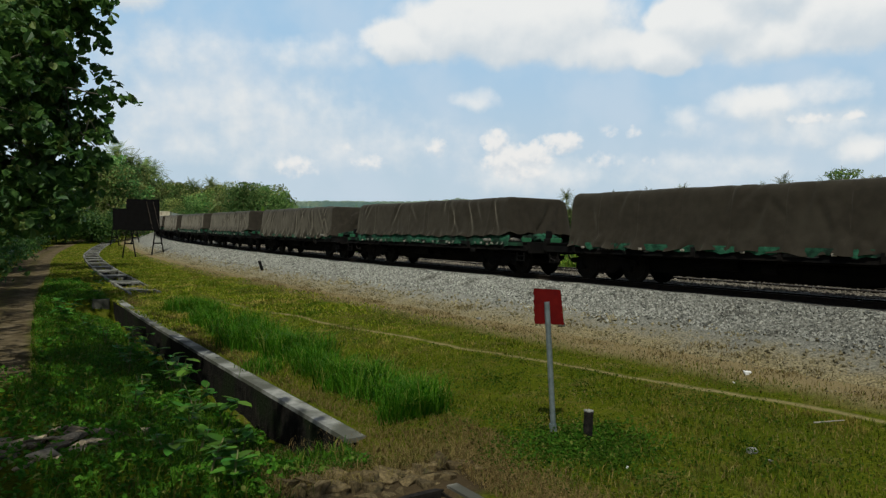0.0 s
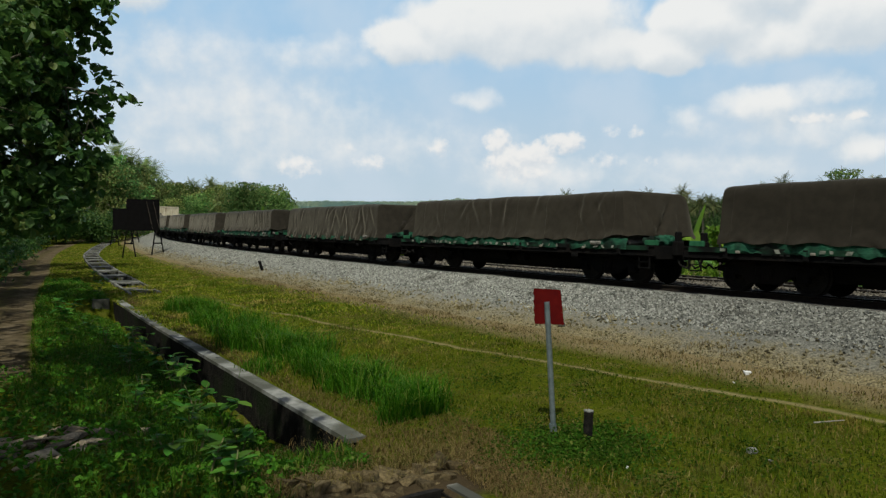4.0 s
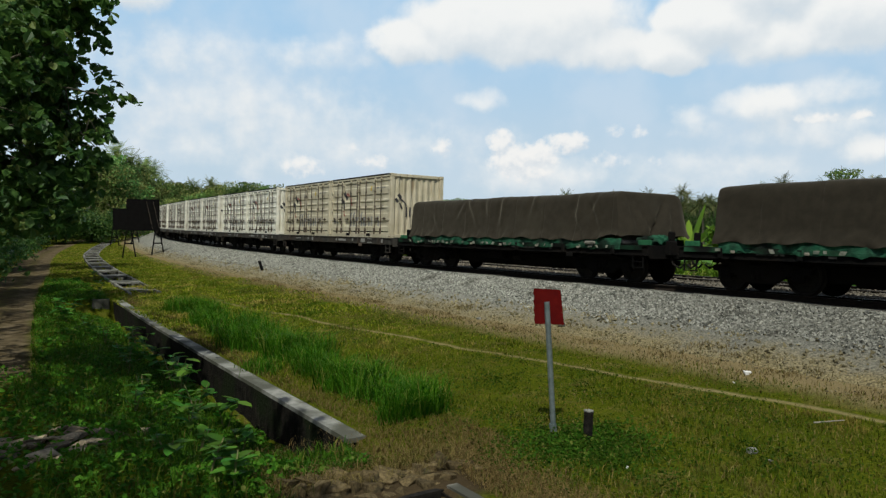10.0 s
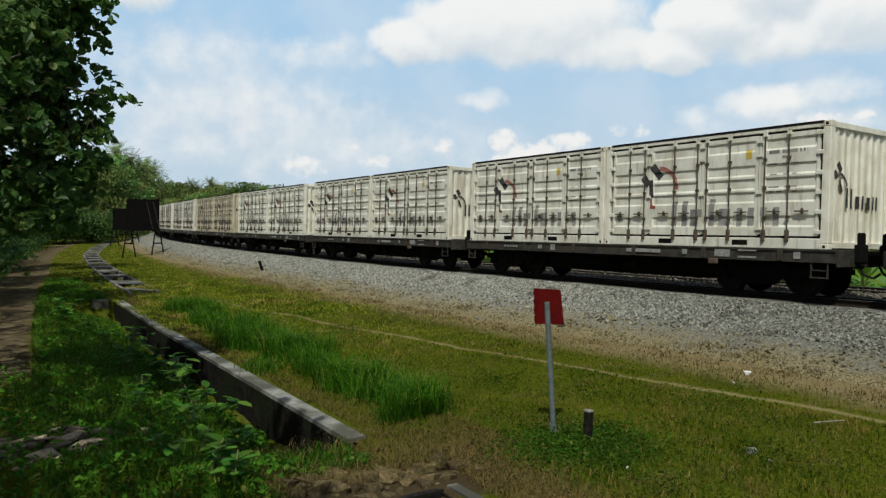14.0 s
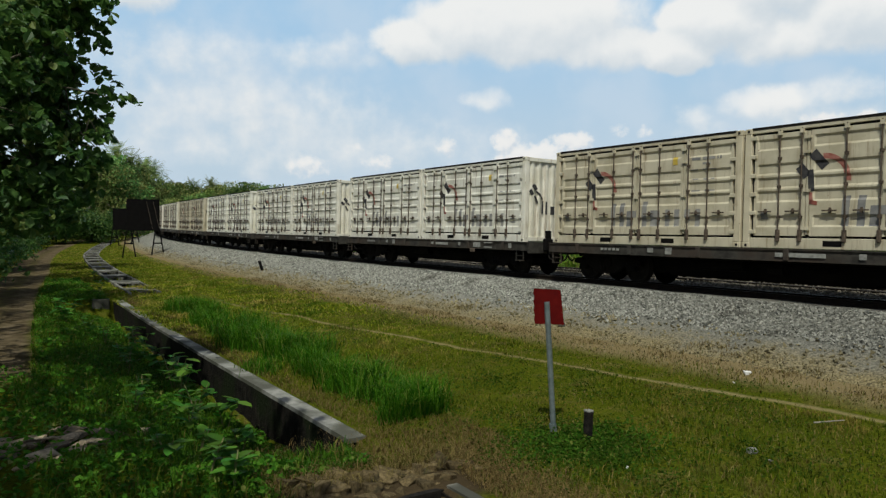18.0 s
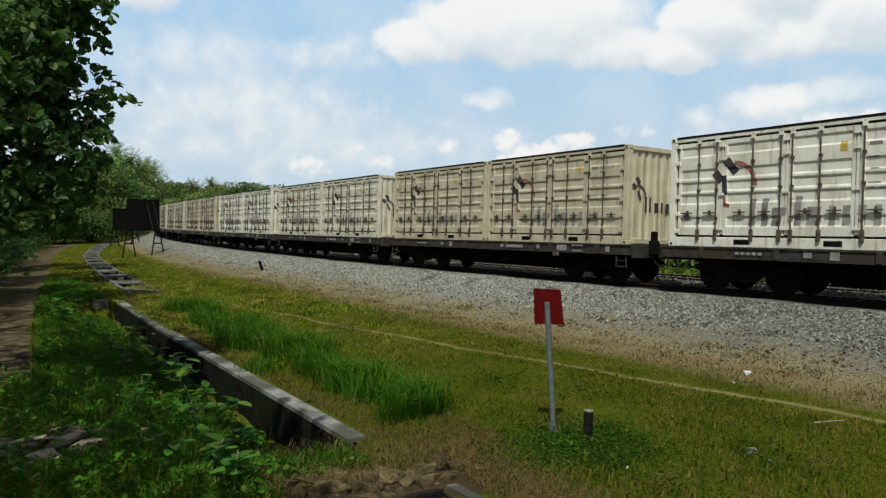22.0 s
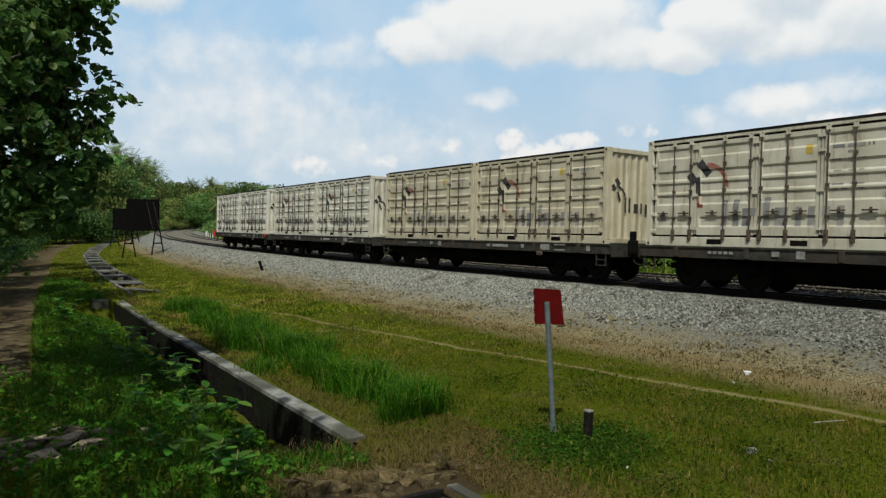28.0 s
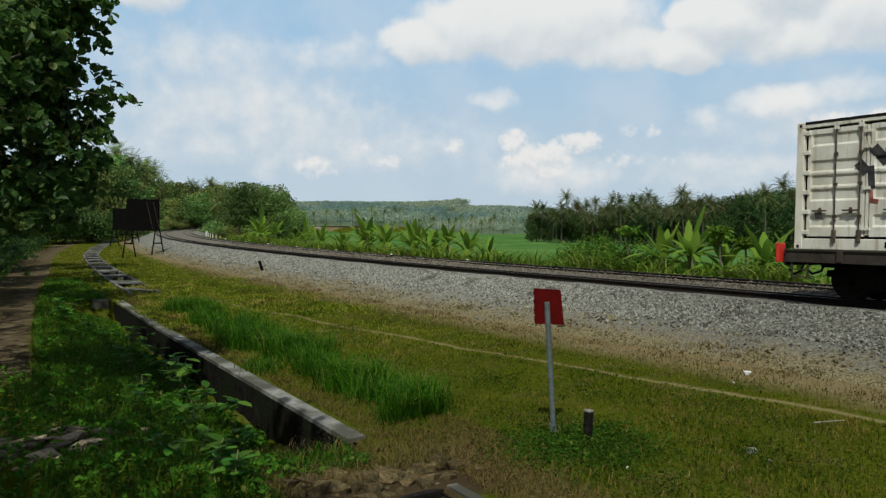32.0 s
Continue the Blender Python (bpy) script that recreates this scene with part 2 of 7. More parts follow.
M_WORD = surface("faded_grey_wordmark_paint", (0.17, 0.17, 0.17), (0.27, 0.265, 0.25), 5, 0.6, 0, 0.0, c3=(0.36, 0.35, 0.32), c3_amount=0.6)
M_LOGO_RED = surface("faded_red_mark_paint", (0.26, 0.075, 0.055), (0.42, 0.20, 0.16), 6, 0.6, 0, 0.0)
M_YELLOW = surface("yellow_plate", (0.50, 0.36, 0.05), (0.58, 0.42, 0.08), 10, 0.5, 0, 0.0)
M_WHITE = surface("white_paint", (0.62, 0.62, 0.60), (0.75, 0.75, 0.72), 10, 0.6, 0, 0.1)
M_WOOD_OLD = surface("blackened_post_wood", (0.008, 0.0075, 0.0065), (0.024, 0.021, 0.017), 14, 0.9, 0, 0.6)
M_BARK = surface("bark", (0.10, 0.08, 0.06), (0.20, 0.165, 0.13), 7, 0.95, 0, 0.7)
M_BARK_DARK = surface("branch_bark", (0.06, 0.055, 0.04), (0.13, 0.115, 0.09), 9, 0.95, 0, 0.5)
M_PALM_BARK = surface("palm_bark", (0.10, 0.09, 0.07), (0.17, 0.15, 0.12), 6, 0.95, 0, 0.5)
M_PLANT_STEM = surface("banana_stem", (0.12, 0.15, 0.05), (0.24, 0.22, 0.10), 6, 0.7, 0, 0.2)


def wall_material():
    """Masonry with shade put into its near-black colour: pale lime streaks run down it, moss in patches."""
    m = bpy.data.materials.new("shaded_mossy_wall")
    nt, n, l, b = nodes_of(m)
    co = coords(nt)
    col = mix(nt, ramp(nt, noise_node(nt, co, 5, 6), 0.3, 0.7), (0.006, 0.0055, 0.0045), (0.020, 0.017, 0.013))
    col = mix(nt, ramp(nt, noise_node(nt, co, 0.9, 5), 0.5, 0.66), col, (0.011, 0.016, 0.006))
    mapping = n.new("ShaderNodeMapping")
    mapping.inputs["Scale"].default_value = (6, 6, 0.9)
    l.new(co, mapping.inputs["Vector"])
    col = mix(nt, math_node(nt, "MULTIPLY", ramp(nt, noise_node(nt, mapping.outputs[0], 1.0, 6, 0.65), 0.60, 0.74), 0.6), col, (0.070, 0.062, 0.050))
    l.new(col, b.inputs["Base Color"])
    b.inputs["Roughness"].default_value = 1.0
    b.inputs["Specular IOR Level"].default_value = 0.08
    bump(nt, noise_node(nt, co, 14, 6), 0.9, 0.03)
    return m


M_WALL = wall_material()


def tarpaulin_material():
    """Brown waxed cloth: seams across it every 1.35 m with pale worn stitching, dusty where it faces the sky, a soft sheen."""
    m = bpy.data.materials.new("brown_tarpaulin")
    nt, n, l, b = nodes_of(m)
    co = coords(nt)
    sep = n.new("ShaderNodeSeparateXYZ")
    l.new(co, sep.inputs[0])
    info = n.new("ShaderNodeObjectInfo")
    fine = noise_node(nt, co, 5, 6)
    col = mix(nt, ramp(nt, fine, 0.3, 0.7), (0.0235, 0.0198, 0.0138), (0.0310, 0.0262, 0.0182))
    col = mix(nt, math_node(nt, "MULTIPLY", ramp(nt, noise_node(nt, co, 0.8, 5), 0.52, 0.7), 0.7), col, (0.039, 0.034, 0.024))
    wob = math_node(nt, "MULTIPLY_ADD", noise_node(nt, co, 2.0, 3), 0.10, -0.05)
    at = math_node(nt, "FRACT", math_node(nt, "MULTIPLY", math_node(nt, "ADD", math_node(nt, "ADD", sep.outputs[0], wob), math_node(nt, "MULTIPLY", info.outputs["Random"], 1.35)), 1 / 1.35))
    off = math_node(nt, "ABSOLUTE", math_node(nt, "SUBTRACT", at, 0.5))
    seam = math_node(nt, "SUBTRACT", 1.0, ramp(nt, off, 0.002, 0.010))
    worn = math_node(nt, "MULTIPLY", seam, ramp(nt, noise_node(nt, co, 3.0, 4), 0.42, 0.62))
    col = mix(nt, math_node(nt, "MULTIPLY", worn, 0.25), col, (0.085, 0.078, 0.066))
    hsv = n.new("ShaderNodeHueSaturation")
    l.new(math_node(nt, "MULTIPLY_ADD", info.outputs["Random"], 0.3, 0.85), hsv.inputs["Value"])
    l.new(col, hsv.inputs["Color"])
    l.new(hsv.outputs[0], b.inputs["Base Color"])
    b.inputs["Roughness"].default_value = 0.85
    b.inputs["Specular IOR Level"].default_value = 0.12
    b.inputs["Sheen Weight"].default_value = 0.55
    b.inputs["Sheen Roughness"].default_value = 0.35
    b.inputs["Sheen Tint"].default_value = (0.75, 0.68, 0.52, 1)
    high = math_node(nt, "MULTIPLY_ADD", ramp(nt, off, 0.0, 0.03), 0.5, noise_node(nt, co, 5, 5))
    bump(nt, high, 0.4)
    return m


M_TARP = tarpaulin_material()


def container_paint(name, base, low, streak_amount):
    """Off-white paint with grime that runs down in streaks; the colour of the object tints it."""
    m = bpy.data.materials.new(name)
    nt, n, l, b = nodes_of(m)
    co = coords(nt)
    mapping = n.new("ShaderNodeMapping")
    mapping.inputs["Scale"].default_value = (7, 7, 0.7)
    l.new(co, mapping.inputs["Vector"])
    info = n.new("ShaderNodeObjectInfo")
    shift = n.new("ShaderNodeVectorMath")
    l.new(mapping.outputs[0], shift.inputs[0])
    comb = n.new("ShaderNodeCombineXYZ")
    l.new(math_node(nt, "MULTIPLY", info.outputs["Random"], 40), comb.inputs[0])
    l.new(comb.outputs[0], shift.inputs[1])
    streak = noise_node(nt, shift.outputs[0], 1.0, 6, 0.65)
    patch = noise_node(nt, co, 1.7, 6)
    col = mix(nt, ramp(nt, patch, 0.35, 0.75), base, low)
    col = mix(nt, math_node(nt, "MULTIPLY", ramp(nt, streak, 0.52, 0.75), streak_amount), col, (0.24, 0.16, 0.09))
    speck = noise_node(nt, co, 16, 3)
    col = mix(nt, ramp(nt, speck, 0.70, 0.76), col, (0.22, 0.12, 0.07))
    tint = n.new("ShaderNodeMix")
    tint.data_type, tint.blend_type = "RGBA", "MULTIPLY"
    tint.inputs[0].default_value = 1.0
    l.new(col, tint.inputs[6])
    l.new(info.outputs["Color"], tint.inputs[7])
    l.new(tint.outputs[2], b.inputs["Base Color"])
    b.inputs["Roughness"].default_value = 0.5
    bump(nt, noise_node(nt, co, 2.2, 3), 0.25, 0.03)
    return m


M_PAINT = container_paint("container_paint", (0.69, 0.68, 0.605), (0.50, 0.48, 0.395), 0.7)
M_PAINT_END = container_paint("container_end_paint", (0.73, 0.705, 0.615), (0.56, 0.53, 0.42), 0.8)


def ballast_material():
    m = bpy.data.materials.new("ballast_bed")
    nt, n, l, b = nodes_of(m)
    co = coords(nt)
    v = n.new("ShaderNodeTexVoronoi")
    v.inputs["Scale"].default_value = 15
    l.new(co, v.inputs["Vector"])
    uv = n.new("ShaderNodeUVMap")
    sep = n.new("ShaderNodeSeparateXYZ")
    l.new(uv.outputs[0], sep.inputs[0])
    fine = noise_node(nt, co, 30, 3)
    col = mix(nt, ramp(nt, fine, 0.3, 0.7), (0.13, 0.13, 0.110), (0.33, 0.328, 0.28))
    big = noise_node(nt, co, 0.6, 4)
    col = mix(nt, math_node(nt, "MULTIPLY", ramp(nt, big, 0.54, 0.70), 0.4), col, (0.09, 0.072, 0.05))
    # darkens with s: the dimmer look of the right end put into colour
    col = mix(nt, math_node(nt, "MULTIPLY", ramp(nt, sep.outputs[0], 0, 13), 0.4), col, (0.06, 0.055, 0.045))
    lat = math_node(nt, "ADD", sep.outputs[1], math_node(nt, "MULTIPLY_ADD", noise_node(nt, co, 1.4, 4), 1.6, -0.8))
    toe = math_node(nt, "SUBTRACT", 1.0, ramp(nt, lat, -4.3, -2.9))
    col = mix(nt, math_node(nt, "MULTIPLY", toe, 0.85), col, mix(nt, ramp(nt, fine, 0.35, 0.65), (0.11, 0.088, 0.042), (0.33, 0.27, 0.135)))
    # between the rails the stones are brown with rust and oil
    inner = math_node(nt, "MULTIPLY", ramp(nt, sep.outputs[1], -0.9, -0.3), math_node(nt, "SUBTRACT", 1.0, ramp(nt, sep.outputs[1], 4.6, 5.4)))
    col = mix(nt, math_node(nt, "MULTIPLY", inner, 0.7), col, (0.17, 0.145, 0.108))
    l.new(col, b.inputs["Base Color"])
    b.inputs["Roughness"].default_value = 0.9
    b.inputs["Specular IOR Level"].default_value = 0.03
    bump(nt, v.outputs["Distance"], 0.9, 0.05)
    return m


M_BALLAST = ballast_material()


def stone_material(name="ballast_stones", dark=(0.090, 0.092, 0.080), pale=(0.46, 0.46, 0.40)):
    m = bpy.data.materials.new(name)
    nt, n, l, b = nodes_of(m)
    geo = n.new("ShaderNodeNewGeometry")
    r = geo.outputs["Random Per Island"]
    co = n.new("ShaderNodeSeparateXYZ")
    l.new(coords(nt), co.inputs[0])
    col = mix(nt, r, dark, pale)
    # the same darkening, along x
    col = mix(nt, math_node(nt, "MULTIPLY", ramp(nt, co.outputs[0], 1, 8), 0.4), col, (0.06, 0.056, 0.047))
    col = mix(nt, math_node(nt, "MULTIPLY", ramp(nt, noise_node(nt, coords(nt), 0.7, 4), 0.60, 0.70), 0.6), col, (0.050, 0.044, 0.034))
    l.new(col, b.inputs["Base Color"])
    b.inputs["Roughness"].default_value = 0.85
    b.inputs["Specular IOR Level"].default_value = 0.05
    return m


M_STONES = stone_material()
M_STONES_TAN = stone_material("tan_stones", (0.085, 0.072, 0.038), (0.34, 0.29, 0.155))
M_STONES_BROWN = stone_material("brown_ballast_stones", (0.075, 0.065, 0.050), (0.27, 0.235, 0.185))


def ground_material():
    m = bpy.data.materials.new("grassy_ground")
    nt, n, l, b = nodes_of(m)
    co = coords(nt)
    uv = n.new("ShaderNodeUVMap")
    sep = n.new("ShaderNodeSeparateXYZ")
    l.new(uv.outputs[0], sep.inputs[0])
    s, lat = sep.outputs[0], sep.outputs[1]
    wob = math_node(nt, "MULTIPLY_ADD", noise_node(nt, co, 0.8, 3), 0.8, -0.4)
    fine = noise_node(nt, co, 26, 5)
    mid = noise_node(nt, co, 2.3, 5)
    big = noise_node(nt, co, 0.33, 4)
    green = mix(nt, ramp(nt, fine, 0.3, 0.7), (0.042, 0.057, 0.004), (0.104, 0.117, 0.010))
    dry = mix(nt, ramp(nt, fine, 0.3, 0.7), (0.10, 0.075, 0.025), (0.18, 0.14, 0.055))
    col = mix(nt, math_node(nt, "MULTIPLY", ramp(nt, mid, 0.5, 0.75), 0.6), green, dry)
    col = mix(nt, math_node(nt, "MULTIPLY", ramp(nt, big, 0.5, 0.7), 0.5), col, (0.038, 0.056, 0.005))
    # dry strip at the foot of the ballast
    lw = math_node(nt, "ADD", lat, wob)
    toe = math_node(nt, "MULTIPLY", ramp(nt, lw, -5.5, -4.7), math_node(nt, "SUBTRACT", 1.0, ramp(nt, lat, 6, 8)))
    col = mix(nt, toe, col, mix(nt, fine, (0.14, 0.105, 0.048), (0.27, 0.215, 0.115)))
    # the trodden trail through the grass
    mid_lat = n.new("ShaderNodeMapRange")
    l.new(s, mid_lat.inputs[0])
    mid_lat.inputs[1].default_value, mid_lat.inputs[2].default_value = 14.2, -6.0
    mid_lat.inputs[3].default_value, mid_lat.inputs[4].default_value = -5.65, -7.87
    d = math_node(nt, "ABSOLUTE", math_node(nt, "SUBTRACT", math_node(nt, "MULTIPLY_ADD", wob, 0.45, lat), mid_lat.outputs[0]))
    trail = math_node(nt, "SUBTRACT", 1.0, ramp(nt, d, 0.0, 0.12))
    far_end = ramp(nt, s, -10, -2)
    trail = math_node(nt, "MULTIPLY", math_node(nt, "MULTIPLY", trail, far_end), ramp(nt, mid, 0.2, 0.5))
    col = mix(nt, math_node(nt, "MULTIPLY", trail, 0.6), col, mix(nt, fine, (0.25, 0.185, 0.09), (0.38, 0.30, 0.17)))
    # the dirt road under the trees
    bend1 = math_node(nt, "MULTIPLY", math_node(nt, "SUBTRACT", 3.0, s), 1 / 33, clamp=True)
    bend2 = math_node(nt, "MULTIPLY", math_node(nt, "SUBTRACT", -30.0, s), 1 / 45, clamp=True)
    centre = math_node(nt, "MULTIPLY_ADD", bend2, 1.1, math_node(nt, "MULTIPLY_ADD", bend1, 2.6, -15.6))
    d2 = math_node(nt, "ABSOLUTE", math_node(nt, "SUBTRACT", math_node(nt, "MULTIPLY_ADD", wob, 0.6, lat), centre))
    road = math_node(nt, "SUBTRACT", 1.0, ramp(nt, d2, 0.95, 1.35))
    road = math_node(nt, "MULTIPLY", road, math_node(nt, "SUBTRACT", 1.0, ramp(nt, s, 2.5, 5)))
    dirt = mix(nt, ramp(nt, mid, 0.3, 0.7), (0.065, 0.046, 0.027), (0.16, 0.122, 0.078))
    middle = math_node(nt, "MULTIPLY", math_node(nt, "SUBTRACT", 1.0, ramp(nt, d2, 0.1, 0.5)), ramp(nt, mid, 0.42, 0.6))
    dirt = mix(nt, math_node(nt, "MULTIPLY", middle, 0.7), dirt, (0.075, 0.07, 0.02))
    col = mix(nt, math_node(nt, "MULTIPLY", road, 0.92), col, dirt)
    # leaf litter beyond the road
    wood = math_node(nt, "SUBTRACT", 1.0, ramp(nt, lw, -18, -16.8))
    col = mix(nt, wood, col, mix(nt, fine, (0.03, 0.028, 0.014), (0.075, 0.06, 0.035)))
    soil = math_node(nt, "MULTIPLY", math_node(nt, "MULTIPLY", ramp(nt, s, 11.9, 12.1), math_node(nt, "SUBTRACT", 1.0, ramp(nt, s, 13.2, 13.6))), math_node(nt, "MULTIPLY", ramp(nt, lat, -13.1, -12.8), math_node(nt, "SUBTRACT", 1.0, ramp(nt, lat, -10.7, -10.3))))
    col = mix(nt, soil, col, mix(nt, fine, (0.035, 0.025, 0.014), (0.09, 0.066, 0.036)))
    # the paddy on the far side
    paddy = ramp(nt, lat, 15, 19)
    crop = mix(nt, ramp(nt, noise_node(nt, co, 0.05, 3), 0.4, 0.62), (0.062, 0.160, 0.036), (0.115, 0.215, 0.058))
    col = mix(nt, paddy, col, crop)
    # ground below the far woods, haze put into its paler green
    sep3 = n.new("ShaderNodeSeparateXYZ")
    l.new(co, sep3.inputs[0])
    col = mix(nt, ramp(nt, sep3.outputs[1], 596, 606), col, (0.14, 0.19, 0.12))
    l.new(col, b.inputs["Base Color"])
    b.inputs["Roughness"].default_value = 0.95
    b.inputs["Specular IOR Level"].default_value = 0.0
    bump(nt, fine, 0.8, 0.04)
    return m


M_GROUND = ground_material()
# ---- ground: one sheet to the horizon ----
def axis(fine_lo, fine_hi, step, lo, hi, grow=1.16):
    a = list(np.arange(fine_lo, fine_hi + step / 2, step))
    d = step
    while a[-1] < hi:
        d *= grow
        a.append(a[-1] + d)
    d = step
    while a[0] > lo:
        d *= grow
        a.insert(0, a[0] - d)
    return np.array(a)


def build_ground():
    th = -0.99
    u, v = axis(-78, 24, 0.5, -3200, 3200), axis(-18, 10, 0.32, -3200, 3200)
    v = np.unique(np.concatenate([v[(v < -13) | (v > -5.2)], np.arange(-13, -9.6, 0.07), np.arange(-9.6, -5.15, 0.14)]))
    u = np.unique(np.concatenate([u, np.arange(12, 14, 0.08)]))
    U, V = np.meshgrid(u, v)
    x0, y0 = 2.3684, 24.97
    X = x0 + U * math.cos(th) - V * math.sin(th)
    Y = y0 + U * math.sin(th) + V * math.cos(th)
    X, Y = X.ravel(), Y.ravel()
    Z = ground_z(X, Y)
    s, lat = plan_of(X, Y)
    nu, nv = len(u), len(v)
    i = np.arange(nu * nv).reshape(nv, nu)
    faces = np.stack([i[:-1, :-1], i[:-1, 1:], i[1:, 1:], i[1:, :-1]], -1).reshape(-1, 4)
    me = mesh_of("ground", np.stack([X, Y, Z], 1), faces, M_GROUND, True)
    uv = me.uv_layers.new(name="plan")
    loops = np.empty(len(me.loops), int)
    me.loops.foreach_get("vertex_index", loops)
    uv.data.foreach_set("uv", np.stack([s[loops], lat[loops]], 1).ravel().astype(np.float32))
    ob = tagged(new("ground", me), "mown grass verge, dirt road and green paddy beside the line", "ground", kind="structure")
    return ob


build_ground()


def strip(name, ss, cols, mat, smooth=False, uvs=False, jitter=0.0):
    """A sheet along the line: cols of (lat, height over rail tops)."""
    verts, faces = [], []
    for s in ss:
        for l, h in cols:
            x, y, z = on_line(s, l, h)
            j = jitter * (math.sin(s * 3.1 + l * 5) + math.sin(s * 1.3 - l * 2.2)) if jitter else 0
            verts.append((float(x), float(y), float(z) + j))
    n = len(cols)
    for i in range(len(ss) - 1):
        for k in range(n - 1):
            a = i * n + k
            faces.append((a, a + n, a + n + 1, a + 1))
    me = mesh_of(name, verts, faces, mat, smooth)
    if uvs:
        uv = me.uv_layers.new(name="plan")
        for lp in me.loops:
            i, k = divmod(lp.vertex_index, n)
            uv.data[lp.index].uv = (ss[i], cols[k][0])
    return me


LINE_S = [float(v) for v in np.concatenate([np.arange(-400, -60, 4), np.arange(-60, 40.1, 1.0), np.arange(44, 90, 4)])]
# ballast bed: shoulder, both tracks, far shoulder
BED = [(-4.75, -1.02), (-4.3, -0.93), (-3.4, -0.68), (-2.5, -0.42), (-1.75, -0.21), (-1.4, -0.13), (-0.75, -0.11), (0, -0.16), (0.8, -0.15), (1.5, -0.14), (2.2, -0.14), (3.0, -0.155), (4.0, -0.165), (5.0, -0.18), (5.6, -0.27), (6.3, -0.55), (7.4, -1.05)]
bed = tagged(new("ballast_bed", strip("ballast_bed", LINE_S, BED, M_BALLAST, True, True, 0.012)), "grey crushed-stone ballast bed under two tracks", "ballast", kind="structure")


def bed_height(lat):
    return np.interp(lat, [c[0] for c in BED], [c[1] for c in BED])


def rocks(name, places, sizes, mat, seed):
    """Many small broken stones in one mesh."""
    r = np.random.default_rng(seed)
    base = np.array([(1, 1, 1), (1, -1, -1), (-1, 1, -1), (-1, -1, 1), (1.2, 0, -0.3), (-1.1, 0.2, 0.1), (0, 1.2, 0.2), (0.1, -1.2, 0)], float)
    hull = bmesh.new()
    for p in base:
        hull.verts.new(p)
    res = bmesh.ops.convex_hull(hull, input=hull.verts[:])
    hull.verts.ensure_lookup_table()
    hull.verts.index_update()
    hv = np.array([v.co[:] for v in hull.verts])
    hf = np.array([[v.index for v in f.verts] for f in hull.faces])
    hull.free()
    n = len(places)
    q = r.normal(size=(n, 4))
    q /= np.linalg.norm(q, axis=1)[:, None]
    w, x, y, z = q.T
    R = np.stack([np.stack([1 - 2 * (y * y + z * z), 2 * (x * y - z * w), 2 * (x * z + y * w)], -1), np.stack([2 * (x * y + z * w), 1 - 2 * (x * x + z * z), 2 * (y * z - x * w)], -1), np.stack([2 * (x * z - y * w), 2 * (y * z + x * w), 1 - 2 * (x * x + y * y)], -1)], 1)
    sc = sizes[:, None] * r.uniform(0.65, 1.25, (n, 3))
    V = np.einsum("nij,nvj->nvi", R, hv[None] * 0.55 * sc[:, None, :]) + places[:, None, :]
    F = hf[None] + (np.arange(n) * len(hv))[:, None, None]
    return mesh_of(name, V.reshape(-1, 3), F.reshape(-1, hf.shape[1]), mat)


def scatter_ballast():
    r = np.random.default_rng(3)
    n1, n2 = 60000, 20000
    s = np.concatenate([r.uniform(-16, 17, n1), -16 - 40 * r.uniform(0, 1, n2) ** 1.3])
    lat = np.concatenate([-1.2 - 3.3 * r.uniform(0, 1, n1) ** 0.9, -1.2 - 3.0 * r.uniform(0, 1, n2)])
    keep = (lat > -3.05 + 0.3 * np.sin(s * 0.8) * np.sin(s * 0.31) + 0.15 * np.sin(s * 2.3)) | (r.uniform(0, 1, len(s)) < 0.09)
    s, lat = s[keep], lat[keep]
    k = 1300
    s, lat = np.concatenate([s, r.uniform(-30, 17, k)]), np.concatenate([lat, -3.9 - 1.1 * r.uniform(0, 1, k) ** 1.6])
    x, y, z = on_line(s, lat, bed_height(lat))
    z = np.where(lat < -4.5, ground_z(x, y), z)
    size = r.uniform(0.028, 0.056, len(s)) * np.where(s < -16, 1.4, 1.0) * np.where(lat < -3.9, 0.75, 1.0)
    P = np.stack([x, y, z + 0.008], 1)
    tan = lat + r.normal(size=len(s)) * 0.18 < -3.2
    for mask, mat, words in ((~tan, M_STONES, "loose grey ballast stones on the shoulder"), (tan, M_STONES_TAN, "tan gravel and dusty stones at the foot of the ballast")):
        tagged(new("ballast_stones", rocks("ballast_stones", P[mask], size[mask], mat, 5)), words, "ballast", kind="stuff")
    # between the rails and between the tracks
    n = 21000
    s, lat = 17 - 62 * r.uniform(0, 1, n) ** 1.5, r.uniform(-0.5, 5.6, n)
    keep = (abs(lat - 0.56) > 0.09) & (abs(lat - 3.44) > 0.09) & (abs(lat - 4.56) > 0.09)
    s, lat = s[keep], lat[keep]
    x, y, z = on_line(s, lat, bed_height(lat))
    size = r.uniform(0.035, 0.065, len(s)) * np.where(s < -8, 1.4, 1.0)
    tagged(new("ballast_stones", rocks("ballast_stones", np.stack([x, y, z + 0.006], 1), size, M_STONES_BROWN, 6)), "brown rust-stained ballast stones between the rails", "ballast", kind="stuff")


scatter_ballast()

# ---- rails and sleepers ----
RAIL_PROFILE = [(-0.055, -0.14), (0.055, -0.14), (0.055, -0.125), (0.010, -0.105), (0.010, -0.040), (0.034, -0.030), (0.034, -0.004), (0.028, 0.0), (-0.028, 0.0), (-0.034, -0.004), (-0.034, -0.030), (-0.010, -0.040), (-0.010, -0.105), (-0.055, -0.125)]


